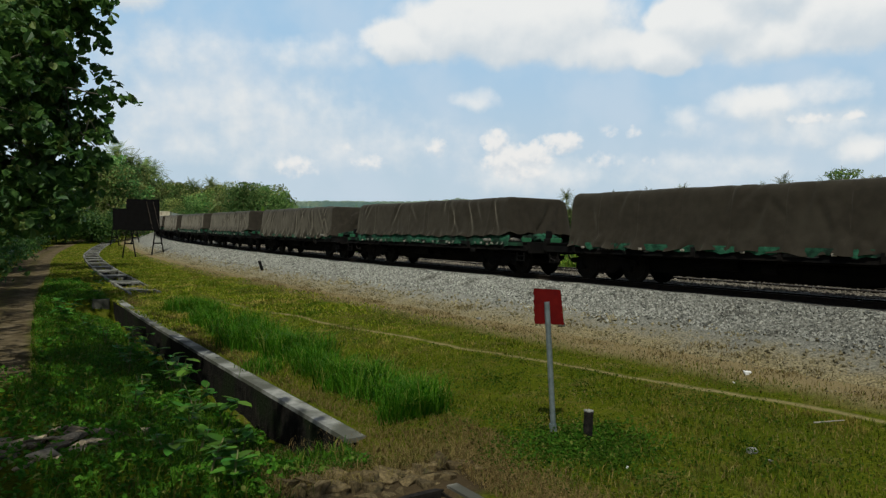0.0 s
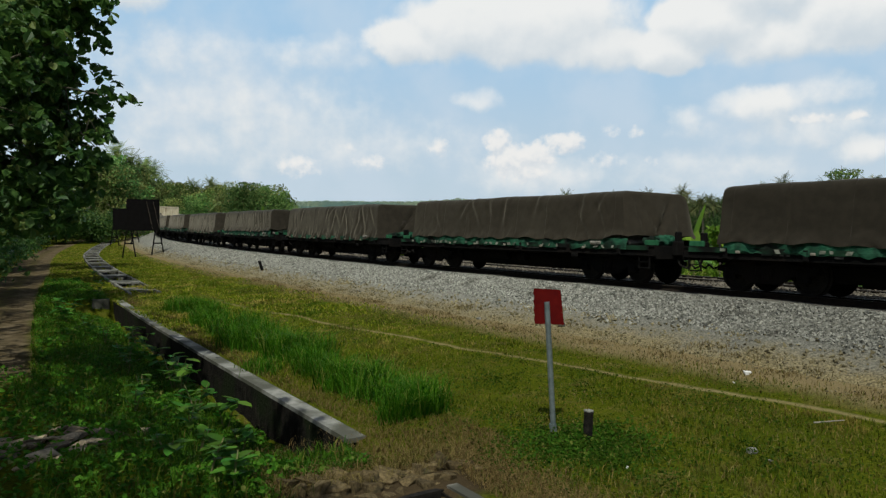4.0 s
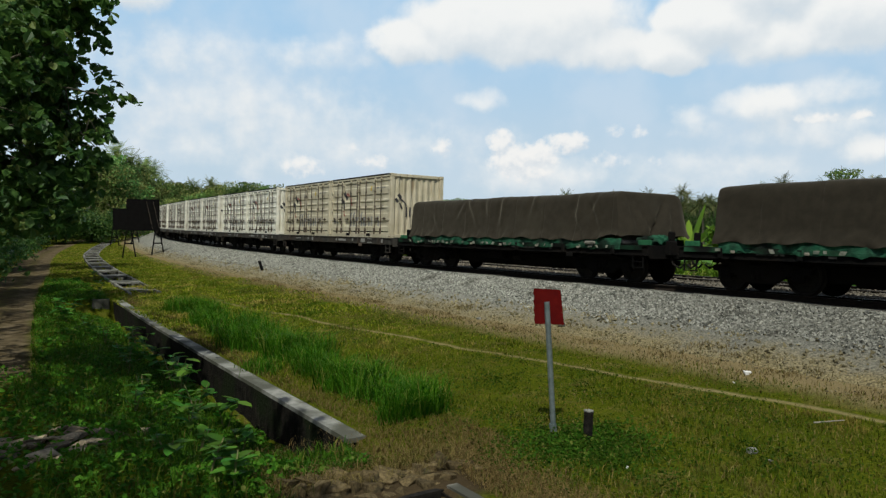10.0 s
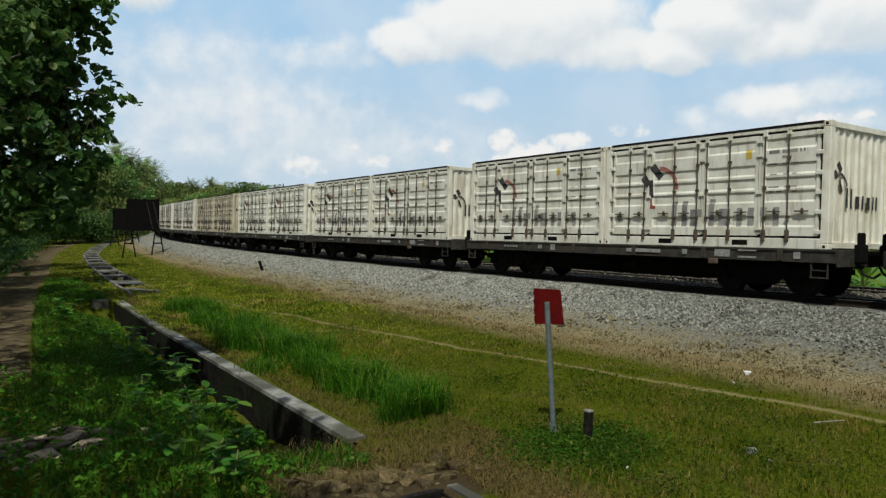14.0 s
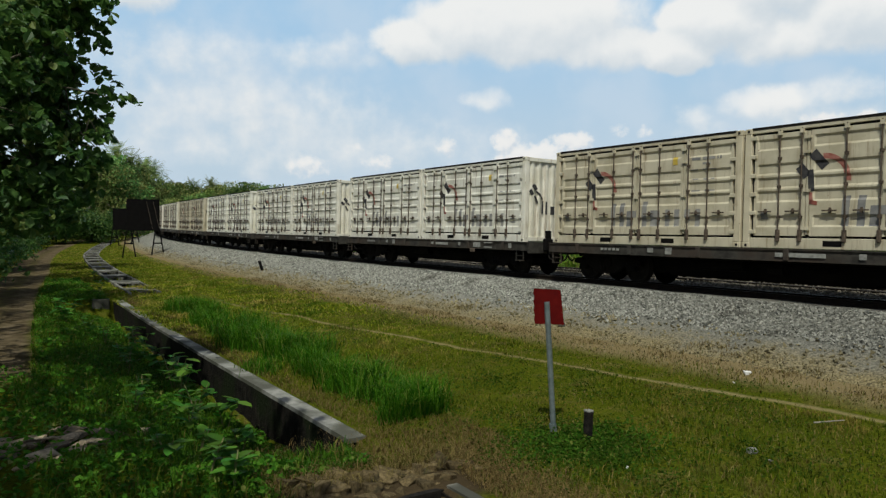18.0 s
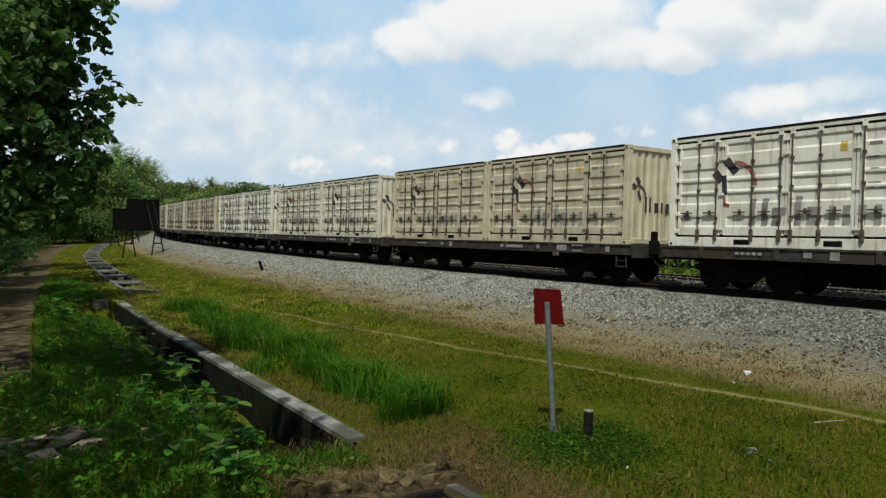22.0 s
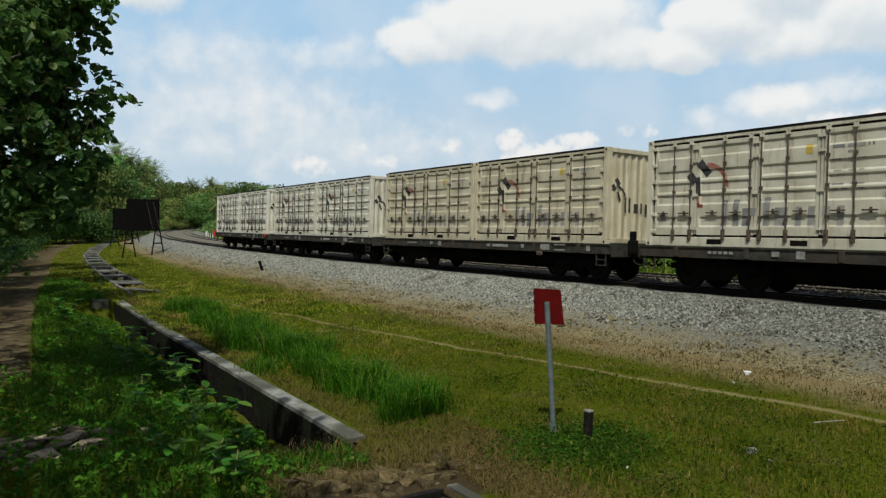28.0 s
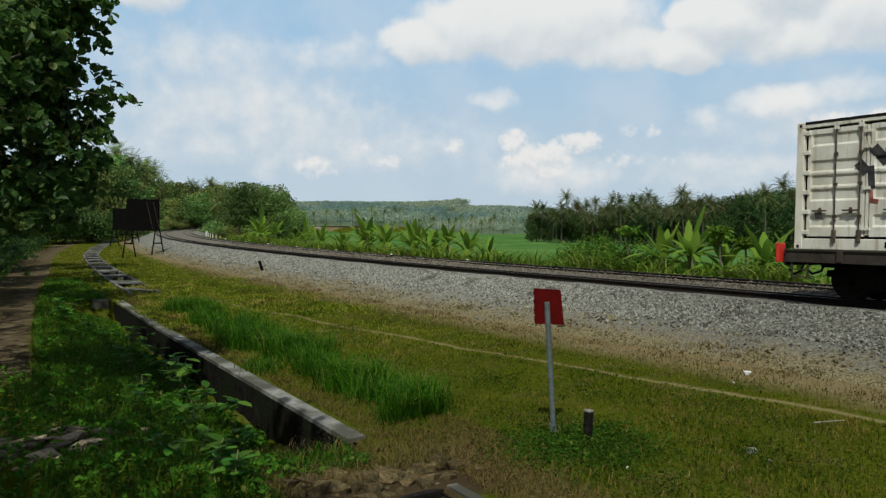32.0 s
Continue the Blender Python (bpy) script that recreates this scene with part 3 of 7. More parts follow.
def rail(lat, drop, near_cant):
    ss = LINE_S
    verts, faces = [], []
    n = len(RAIL_PROFILE)
    for s in ss:
        for a, h in RAIL_PROFILE:
            x, y, z = on_line(s, lat + a, h - drop - near_cant * (lat + 0.56))
            verts.append((float(x), float(y), float(z)))
    for i in range(len(ss) - 1):
        for k in range(n):
            a, b = i * n + k, i * n + (k + 1) % n
            faces.append((a, b, b + n, a + n))
    me = mesh_of("rail", verts, faces, M_RAIL)
    me.materials.append(M_RAIL_TOP)
    for p in me.polygons:
        if p.index % n in (6, 7, 8):
            p.material_index = 1
    return tagged(new("rail", me), "dark rusty steel rail with a worn running head", "rail", "rails of the two tracks", "structure")


for _lat, _drop, _c in ((-0.56, -0.015, 0.055), (0.56, -0.015, 0.055), (3.44, 0.09, 0.0), (4.56, 0.09, 0.0)):
    rail(_lat, _drop, _c)


def sleepers():
    verts, faces = [], []
    for centre, drop in ((0.0, 0.14), (4.0, 0.23)):
        for s in np.arange(-70, 22, 0.6):
            k = len(verts)
            for h in (-0.10, 0.0):
                for l in (-1.0, 1.0):
                    for d in (-0.11, 0.11):
                        x, y, z = on_line(s + d, centre + l, h - drop - (CANT * (centre + l) if centre == 0 else 0))
                        verts.append((float(x), float(y), float(z)))
            faces += [(k, k + 1, k + 3, k + 2), (k + 4, k + 6, k + 7, k + 5), (k, k + 4, k + 5, k + 1), (k + 2, k + 3, k + 7, k + 6), (k, k + 2, k + 6, k + 4), (k + 1, k + 5, k + 7, k + 3)]
    tagged(new("sleepers", mesh_of("sleepers", verts, faces, M_SLEEPER)), "concrete sleepers bedded in brown ballast", "sleepers", kind="stuff")


sleepers()
# ---- the train ----
PITCH = 13.48            # from wagon to wagon
SLACK_N = (-11, -9, -8, -7, -6, -3, -1, 0)      # the couplings of the older wagons are longer
SLACK = (-1.46, -1.12, -0.94, -0.75, -0.64, -0.57, -0.5, 0.0)
DECK = 1.0               # deck over the rails
TIMES = [0.5 * i for i in range(65)]


def run(t):
    """Metres run, 0 at 20 s."""
    return 11.1318 * (t - 20) - 0.0017 * (t - 20) ** 2


def wagon_s(n, t):
    """Place along the line of the middle of wagon n (0: the first with containers; below 0: tarpaulins)."""
    return 99.07 + run(t) - PITCH * n + float(np.interp(n, SLACK_N, SLACK))


CHANNELS = (2.21, 1.68, 1.385, 1.10, 0.575)


def door_depth(z):
    """Depth of the door's corrugation at height z."""
    d = 0.0
    for c in CHANNELS:
        d = max(d, min(1.0, max(0.0, (0.125 - abs(z - c)) / 0.045)))
    return d * 0.030


DOOR_Z = [0.27] + sorted(sum([[c - 0.125, c - 0.08, c + 0.08, c + 0.125] for c in CHANNELS], [])) + [2.43]
FACE_Y = -1.185


def door_leaf(x0, x1):
    """One side-door leaf: a pressed sheet with level channels and a flat rim."""
    bm = bmesh.new()
    rim = 0.06
    cols = [x0, x0 + rim, x0 + rim + 0.03, x1 - rim - 0.03, x1 - rim, x1]
    rows = []
    for z in DOOR_Z:
        d = door_depth(z)
        rows.append([bm.verts.new((x, FACE_Y + (d if 2 <= i <= 3 else 0.0), z)) for i, x in enumerate(cols)])
    for a, b in zip(rows, rows[1:]):
        for i in range(5):
            bm.faces.new((a[i], a[i + 1], b[i + 1], b[i]))
    back = [bm.verts.new((x, FACE_Y + 0.05, z)) for x, z in ((x0, 0.27), (x1, 0.27), (x1, 2.43), (x0, 2.43))]
    bm.faces.new(rows[0][::-1] + [back[0], back[1]])
    bm.faces.new(rows[-1] + [back[2], back[3]])
    bm.faces.new([r[0] for r in rows] + [back[3], back[0]])
    bm.faces.new([r[-1] for r in rows][::-1] + [back[1], back[2]])
    return bm


def painted(polygons, offset=0.003, depth=door_depth, face=FACE_Y):
    """Flat paint shapes (polygons in x and z, convex) that follow the corrugation of the doors."""
    bm = bmesh.new()
    for poly in polygons:
        zs = [p[1] for p in poly]
        cuts = sorted({z for z in DOOR_Z if min(zs) < z < max(zs)} | set(zs))
        spans = []
        for z in cuts:
            xs = []
            for (xa, za), (xb, zb) in zip(poly, poly[1:] + poly[:1]):
                if abs(za - zb) < 1e-9:
                    if abs(z - za) < 1e-9:
                        xs += [xa, xb]
                elif min(za, zb) - 1e-9 <= z <= max(za, zb) + 1e-9:
                    xs.append(xa + (xb - xa) * (z - za) / (zb - za))
            spans.append((min(xs), max(xs)))
        vs = [(bm.verts.new((a, face + depth(z) - offset, z)), bm.verts.new((b + 1e-4, face + depth(z) - offset, z))) for z, (a, b) in zip(cuts, spans)]
        for (a, b), (c, d) in zip(vs, vs[1:]):
            bm.faces.new((a, b, d, c))
    return bm


def rect(x0, x1, z0, z1, lean=0.0):
    return [(x0, z0), (x1, z0), (x1 + lean, z1), (x0 + lean, z1)]


def turned(cx, cz, w, h, deg):
    a = radians(deg)
    return [(cx + x * math.cos(a) - z * math.sin(a), cz + x * math.sin(a) + z * math.cos(a)) for x, z in ((-w / 2, -h / 2), (w / 2, -h / 2), (w / 2, h / 2), (-w / 2, h / 2))]


def arc(cx, cz, r0, r1, a0, a1, n=8):
    out = []
    for i in range(n):
        p, q = radians(a0 + (a1 - a0) * i / n), radians(a0 + (a1 - a0) * (i + 1) / n)
        out.append([(cx + r0 * math.cos(p), cz + r0 * math.sin(p)), (cx + r1 * math.cos(p), cz + r1 * math.sin(p)), (cx + r1 * math.cos(q), cz + r1 * math.sin(q)), (cx + r0 * math.cos(q), cz + r0 * math.sin(q))])
    return out


# upright bars of the wordmark: start, width, height
WORD = ((-0.62, 0.12, 0.50), (-0.38, 0.12, 0.50), (-0.19, 0.26, 0.33), (0.22, 0.12, 0.52), (0.43, 0.24, 0.33), (0.80, 0.11, 0.34), (1.02, 0.12, 0.34), (1.26, 0.12, 0.34), (1.50, 0.11, 0.34))


def wordmark():
    """Plain upright bars and blocks, no letters."""
    polys = [rect(x, x + w, 0.52, 0.52 + h, 0.03) for x, w, h in WORD]
    return [[(-0.89 + (x + 0.62) * 1.257, 0.47 + (z - 0.52) * 1.2) for x, z in p] for p in polys]


def end_wall(x, out):
    """A wall of upright corrugation, at x, facing along out (+1, -1)."""
    bm = bmesh.new()
    ys = np.linspace(-1.08, 1.08, 45)
    rows = []
    for z in (0.16, 2.46):
        rows.append([bm.verts.new((x - out * 0.04 * float(np.clip(0.5 + 1.1 * math.sin((y + 1.08) * 2 * math.pi / 0.27), 0, 1)), float(y), z)) for y in ys])
    for i in range(len(ys) - 1):
        f = (rows[0][i], rows[0][i + 1], rows[1][i + 1], rows[1][i])
        bm.faces.new(f if out > 0 else f[::-1])
    return bm


def build_container():
    c = new("shipping_container")
    bm = box_bm(-2.9, 2.9, -1.12, 1.16, 0.006, 2.52)
    part("body", bm, M_PAINT, c)
    part("roof", box_bm(-2.98, 2.98, -1.19, 1.19, 2.525, 2.56, bevel=0.01), M_PAINT, c)
    part("side_wall", box_bm(-2.88, 2.88, 1.165, 1.195, 0.16, 2.47), M_PAINT, c)
    part("end_wall", end_wall(2.985, 1), M_PAINT_END, c, "cream end wall with upright corrugation")
    part("end_wall", end_wall(-2.985, -1), M_PAINT_END, c, "cream end wall with upright corrugation")
    for x in (-2.945, 2.945):
        for y in (-1.135, 1.135):
            part("corner_post", box_bm(x - 0.084, x + 0.084, y - 0.082, y + 0.082, 0.12, 2.47, bevel=0.012), M_PAINT_END, c)
            for z in (0.0, 2.471):
                bm = box_bm(x - 0.086, x + 0.086, y - 0.084, y + 0.084, z, z + 0.12, bevel=0.012)
                cast = part("corner_casting", bm, M_PAINT_END, c)
                sy = -1 if y < 0 else 1
                # flat plate for the hole, the shade inside put into its colour
                part("hole", box_bm(x - 0.028, x + 0.028, y + sy * 0.0845 - 0.002, y + sy * 0.0845 + 0.002, z + 0.03, z + 0.09), M_DARK, cast)
    for y in (-1.17, 1.17):
        part("top_rail", box_bm(-2.86, 2.86, y - 0.03, y + 0.03, 2.475, 2.59, bevel=0.008), M_PAINT, c)
        part("seal", box_bm(-2.86, 2.86, y - 0.034, y + 0.034, 2.545, 2.602), M_DARK, c, "dark weather strip along the roof edge")
        part("bottom_rail", box_bm(-2.86, 2.86, y - 0.035, y + 0.035, 0.004, 0.222, bevel=0.008), M_PAINT, c)
    for x in (-2.985, 2.985):
        part("end_beam", box_bm(x - 0.035, x + 0.035, -1.05, 1.05, 2.46, 2.58, bevel=0.008), M_PAINT_END, c)
        part("end_beam", box_bm(x - 0.035, x + 0.035, -1.05, 1.05, 0.03, 0.16, bevel=0.008), M_PAINT_END, c)
    # flat black plates: shade inside the pockets put into their colour
    for x in (-1.03, 1.03):
        part("fork_pocket", box_bm(x - 0.19, x + 0.19, -1.2085, -1.203, 0.06, 0.175), M_STEEL_DARK, c, "dark forklift pocket")
    edges = [-2.815, -1.58, 0.0, 1.47, 2.815]
    part("door_gap", box_bm(-2.86, 2.86, -1.135, -1.125, 0.223, 2.475), M_DARK, c)
    for x in edges[1:4]:
        part("stile", box_bm(x - 0.026, x + 0.026, FACE_Y - 0.003, FACE_Y + 0.045, 0.30, 2.42), M_PAINT, c, "pale stile between two doors")
    for i in range(4):
        leaf = part("side_door", door_leaf(edges[i] + (0.05 if i else 0.022), edges[i + 1] - (0.05 if i < 3 else 0.022)), M_PAINT, c, "off-white side door with level pressings")
        mid = (edges[i] + edges[i + 1]) / 2
        for x in (mid, edges[i] + 0.13 if i in (2,) else edges[i + 1] - 0.13 if i in (0, 1) else edges[i] + 0.13):
            bm = tube(bmesh.new(), (x, FACE_Y - 0.03, 0.2), (x, FACE_Y - 0.03, 2.5), 0.016, seg=6)
            for z in (0.66, 1.3, 1.9):
                box(bm, x - 0.035, x + 0.035, FACE_Y - 0.045, FACE_Y, z - 0.03, z + 0.03)
            part("locking_bar", bm, M_RUST, leaf, "rusty upright locking bar")
            part("keeper", box_bm(x - 0.038, x + 0.038, FACE_Y - 0.07, FACE_Y + 0.0, 0.15, 0.40, bevel=0.012), M_RUST, leaf, "rusty cam keeper")
            part("keeper", box_bm(x - 0.04, x + 0.04, FACE_Y - 0.05, FACE_Y, 2.39, 2.48), M_PAINT, leaf)
        for x in (mid - 0.30, mid + 0.32):
            bm = box_bm(x - 0.16, x + 0.14, FACE_Y - 0.055, FACE_Y - 0.03, 0.765, 0.795)
            tube(bm, (x, FACE_Y, 0.78), (x, FACE_Y - 0.06, 0.78), 0.032, seg=8)
            box(bm, x - 0.016, x + 0.016, FACE_Y - 0.05, FACE_Y, 0.73, 0.84)
            part("handle", bm, M_RUST, leaf, "dark door handle")
    for x in (-2.82, 2.82):
        for z in (0.35, 0.76, 1.16, 1.56, 1.97, 2.37):
            part("hinge", box_bm(x - 0.085, x + 0.085, FACE_Y - 0.035, FACE_Y + 0.02, z - 0.045, z + 0.045, bevel=0.01), M_PAINT, c)
    for x in (-1.58, 0.0, 1.47):
        for z in (0.42, 1.2, 2.0, 2.3):
            part("hinge", box_bm(x - 0.065, x + 0.065, FACE_Y - 0.036, FACE_Y + 0.01, z - 0.03, z + 0.03), M_PAINT, c)
    part("emblem", painted([turned(-1.36, 1.82, 0.20, 0.40, 40)], 0.0045), M_LOGO_DARK, c, "dark tilted block of a faded emblem")
    for block in (turned(-1.68, 1.60, 0.19, 0.28, 40), turned(-1.51, 1.40, 0.13, 0.44, 4)):
        part("emblem", painted([block], 0.0075, lambda z: 0.0), M_LOGO_DARK, c, "dark block of a faded emblem")
    part("emblem", painted(arc(-1.25, 1.40, 0.43, 0.54, -4, 92), 0.004), M_LOGO_RED, c, "faded red arc of an emblem")
    part("emblem", painted([turned(-1.50, 1.04, 0.07, 0.24, 4), turned(-1.45, 0.95, 0.17, 0.08, -10)], 0.0085, lambda z: 0.0), M_LOGO_RED, c, "faded red foot of an emblem")
    polys = wordmark()
    for bar in polys:
        part("wordmark", painted([bar], 0.0045), M_WORD, c, "plain grey bar of a faded wordmark")
    part("yellow_plate", painted([rect(1.12, 1.26, 1.95, 2.14)], 0.006), M_YELLOW, c, "small yellow plate")
    lines = []
    for z, h, spans in ((2.02, 0.065, ((1.68, 1.92), (1.98, 2.32), (2.37, 2.41), (2.45, 2.49))), (1.91, 0.05, ((1.98, 2.20),)), (1.78, 0.03, ((1.66, 1.86), (1.98, 2.12), (2.18, 2.34))), (1.56, 0.03, ((1.70, 1.86), (2.0, 2.10), (2.2, 2.3))), (1.29, 0.03, ((1.66, 1.9), (2.02, 2.3))), (1.19, 0.025, ((1.68, 1.8), (1.86, 1.98), (2.2, 2.3)))):
        lines += [rect(a, b, z, z + h) for a, b in spans]
    lines += [rect(-2.62, -2.46, 0.62, 0.80)]
    tagged(part("lettering", painted(lines, 0.006), M_WORD, c), "small dark bars of lettering", kind="stuff")
    # emblem on the end wall
    bm = bmesh.new()
    for y, z, w, h, a in ((-0.80, 1.68, 0.13, 0.20, 40), (-0.93, 1.52, 0.12, 0.18, 40), (-0.74, 1.30, 0.07, 0.26, 25)):
        vs = [bm.verts.new((2.991, p[0], p[1])) for p in turned(y, z, w, h, a)]
        bm.faces.new(vs)
    for poly in arc(-0.82, 1.22, 0.30, 0.36, 15, 80, 5):
        bm.faces.new([bm.verts.new((2.991, p[0], p[1])) for p in poly])
    for y, w, h in ((-0.52, 0.07, 0.42), (-0.36, 0.07, 0.40), (-0.16, 0.16, 0.26), (0.10, 0.07, 0.28), (0.28, 0.14, 0.26), (0.52, 0.06, 0.28), (0.66, 0.06, 0.28)):
        bm.faces.new([bm.verts.new((2.991, p[0], p[1])) for p in rect(y, y + w, 0.86, 0.86 + h)])
    tagged(part("end_emblem", bm, M_LOGO_DARK, c), "dark emblem and bars on the end wall", kind="stuff")
    return tagged(c, "off-white side-door freight container, grimy, on a flat wagon", "container", "containers on the train")


def wheelset():
    bm = bmesh.new()
    for side in (-1, 1):
        lathe_x(bm, [(side * 0.50, 0.44), (side * 0.53, 0.44), (side * 0.535, 0.405), (side * 0.62, 0.40), (side * 0.62, 0.35), (side * 0.59, 0.33), (side * 0.585, 0.12), (side * 0.66, 0.10), (side * 0.66, 0.07)] if side > 0 else [(-0.66, 0.07), (-0.66, 0.10), (-0.585, 0.12), (-0.59, 0.33), (-0.62, 0.35), (-0.62, 0.40), (-0.535, 0.405), (-0.53, 0.44), (-0.50, 0.44)], 0.0)
    tube(bm, (0, -0.5, 0), (0, 0.5, 0), 0.07, seg=10)
    for k in range(4):
        a = k * math.pi / 2
        for side in (-1, 1):
            tube(bm, (0.22 * math.cos(a), side * 0.585, 0.22 * math.sin(a)), (0.22 * math.cos(a), side * 0.60, 0.22 * math.sin(a)), 0.035, seg=6)
    return bm_mesh("wheelset", bm, M_WHEEL)


WHEELSET = wheelset()


def build_wagon(green=False):
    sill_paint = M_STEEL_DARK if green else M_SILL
    mark_paint = M_MARK_DULL if green else M_MARK
    w = new("flat_wagon")
    part("deck", box_bm(-6.25, 6.25, -1.15, 1.15, 0.93, 0.996), M_STEEL_DARK, w)
    for y in (-1.20, 1.20):
        bm = box_bm(-6.27, 6.27, y - 0.035, y + 0.035, 0.735, 0.997, bevel=0.006)
        s = -1 if y < 0 else 1
        box(bm, -6.27, 6.27, y + s * 0.02, y + s * 0.06, 0.735, 0.765)
        box(bm, -6.27, 6.27, y + s * 0.02, y + s * 0.06, 0.965, 0.995)
        sill = part("side_sill", bm, sill_paint, w, "grey-black side sill")
        for x in (-5.1, -3.2, -1.1, 1.1, 3.2, 5.1):
            part("stake_pocket", box_bm(x - 0.06, x + 0.06, y + s * 0.036, y + s * 0.085, 0.75, 0.98, bevel=0.01), sill_paint, sill)
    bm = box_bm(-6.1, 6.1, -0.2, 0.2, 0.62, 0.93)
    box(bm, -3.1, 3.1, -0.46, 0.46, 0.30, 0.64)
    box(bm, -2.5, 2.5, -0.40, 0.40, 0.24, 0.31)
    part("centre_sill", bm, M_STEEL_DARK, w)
    for x in (-6.29, 6.29):
        part("headstock", box_bm(x - 0.03, x + 0.03, -1.2, 1.2, 0.66, 0.997, bevel=0.008), sill_paint, w)
        s = 1 if x > 0 else -1
        bm = box_bm(min(x, x + s * 0.36), max(x, x + s * 0.36), -0.10, 0.10, 0.72, 0.92, bevel=0.02)
        box(bm, min(x + s * 0.3, x + s * 0.45), max(x + s * 0.3, x + s * 0.45), -0.16, 0.16, 0.68, 0.97, bevel=0.03)
        part("coupler", bm, M_STEEL_DARK, w)
        for y0 in (0.35, -0.45):
            bm = bmesh.new()
            pts = [Vector((x, y0, 0.75)), Vector((x + s * 0.12, y0, 0.52)), Vector((x + s * 0.3, y0 * 0.9, 0.45)), Vector((x + s * 0.42, y0 * 0.85, 0.55))]
            for a, b in zip(pts, pts[1:]):
                tube(bm, a, b, 0.025, seg=6)
            part("brake_hose", bm, M_DARK, w)
        bm = bmesh.new()
        for dx in (-0.17, 0.17):
            box(bm, x - s * 0.35 + dx - 0.015, x - s * 0.35 + dx + 0.015, -1.24, -1.21, 0.42, 0.75)
        box(bm, x - s * 0.35 - 0.18, x - s * 0.35 + 0.18, -1.26, -1.19, 0.42, 0.445)
        box(bm, x - s * 0.35 - 0.18, x - s * 0.35 + 0.18, -1.25, -1.20, 0.57, 0.59)
        part("step", bm, M_STEEL_DARK if green else M_SILL, w, "" if green else "grey foot step")
    for y in (-0.5, 0.5):
        bm = box_bm(6.34, 6.42, y - 0.12, y + 0.12, 0.8, 1.36, bevel=0.03)
        box(bm, 6.30, 6.46, y - 0.15, y + 0.15, 0.74, 1.12, bevel=0.03)
        part("end_stanchion", bm, M_STEEL_DARK, w, "dark end stanchion")
    for bx in (-4.35, 4.35):
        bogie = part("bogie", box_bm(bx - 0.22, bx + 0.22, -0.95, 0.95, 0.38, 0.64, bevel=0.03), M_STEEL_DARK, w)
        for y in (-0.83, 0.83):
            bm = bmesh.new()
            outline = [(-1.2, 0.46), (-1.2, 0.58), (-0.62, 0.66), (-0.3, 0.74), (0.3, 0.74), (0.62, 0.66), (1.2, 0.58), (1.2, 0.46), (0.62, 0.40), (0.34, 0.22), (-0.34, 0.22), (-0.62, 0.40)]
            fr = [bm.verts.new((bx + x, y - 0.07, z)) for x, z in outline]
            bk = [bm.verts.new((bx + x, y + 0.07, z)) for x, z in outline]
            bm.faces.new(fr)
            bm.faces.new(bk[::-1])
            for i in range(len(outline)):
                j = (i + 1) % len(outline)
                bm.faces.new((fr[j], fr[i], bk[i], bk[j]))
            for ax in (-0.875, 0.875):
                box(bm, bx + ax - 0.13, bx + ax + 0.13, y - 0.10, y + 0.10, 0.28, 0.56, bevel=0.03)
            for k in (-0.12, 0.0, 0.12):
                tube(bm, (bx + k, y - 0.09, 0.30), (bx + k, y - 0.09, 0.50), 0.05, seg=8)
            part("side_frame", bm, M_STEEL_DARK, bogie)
        for ax in (-0.875, 0.875):
            part("wheelset", WHEELSET, None, bogie, at=Matrix.Translation((bx + ax, 0, 0.405)))
    # brake gear and air tank between the bogies
    bm = tube(bmesh.new(), (-1.5, -0.55, 0.6), (-0.3, -0.55, 0.6), 0.17, seg=12)
    part("air_tank", bm, M_STEEL_DARK, w)
    bm = tube(bmesh.new(), (0.4, -0.7, 0.55), (0.75, -0.7, 0.55), 0.14, seg=10)
    for y in (-0.75, 0.75):
        tube(bm, (-3, y, 0.7), (3, y, 0.7), 0.025, seg=6)
    tube(bm, (0.75, -0.7, 0.55), (2.8, -0.3, 0.5), 0.02, seg=6)
    part("brake_gear", bm, M_STEEL_DARK, w)
    part("hook", box_bm(3.35, 3.60, -1.30, -1.24, 0.62, 0.74, bevel=0.02), M_STEEL_DARK if green else M_RUST, w, "" if green else "pale lashing hook")
    # markings on the near sill
    def marks(rows):
        bm = bmesh.new()
        for x0, x1, z0, z1 in rows:
            n = max(1, int((x1 - x0) / 0.13))
            for i in range(n):
                a = x0 + (x1 - x0) * i / n
                bm.faces.new([bm.verts.new((x, -1.262, z)) for x, z in rect(a, a + 0.72 * (x1 - x0) / n, z0, z1)])
        return bm
    bm = bmesh.new()
    bm.faces.new([bm.verts.new((x, -1.262, z)) for x, z in rect(0.85, 1.95, 0.825, 0.915)])
    part("number", bm, mark_paint, w, "white bar of a painted number")
    for row in ((-4.2, -3.5, 0.84, 0.90), (2.6, 2.8, 0.82, 0.93), (-2.6, -2.35, 0.82, 0.93)):
        part("marking", marks([row]), mark_paint, w, "small white marking")
    for x0, x1, z0, z1 in ((-2.05, -1.85, 0.79, 0.95), (3.5, 3.9, 0.79, 0.95), (4.1, 4.55, 0.78, 0.82), (4.1, 4.55, 0.93, 0.96), (5.4, 5.55, 0.80, 0.94)):
        bm = bmesh.new()
        bm.faces.new([bm.verts.new((x, -1.262, z)) for x, z in rect(x0, x1, z0, z1)])
        if not green:
            part("panel", bm, mark_paint, w, "pale stencilled panel")
    return tagged(w, "black four-axle flat wagon with a grey side sill", "freight wagon", "wagons of the train")


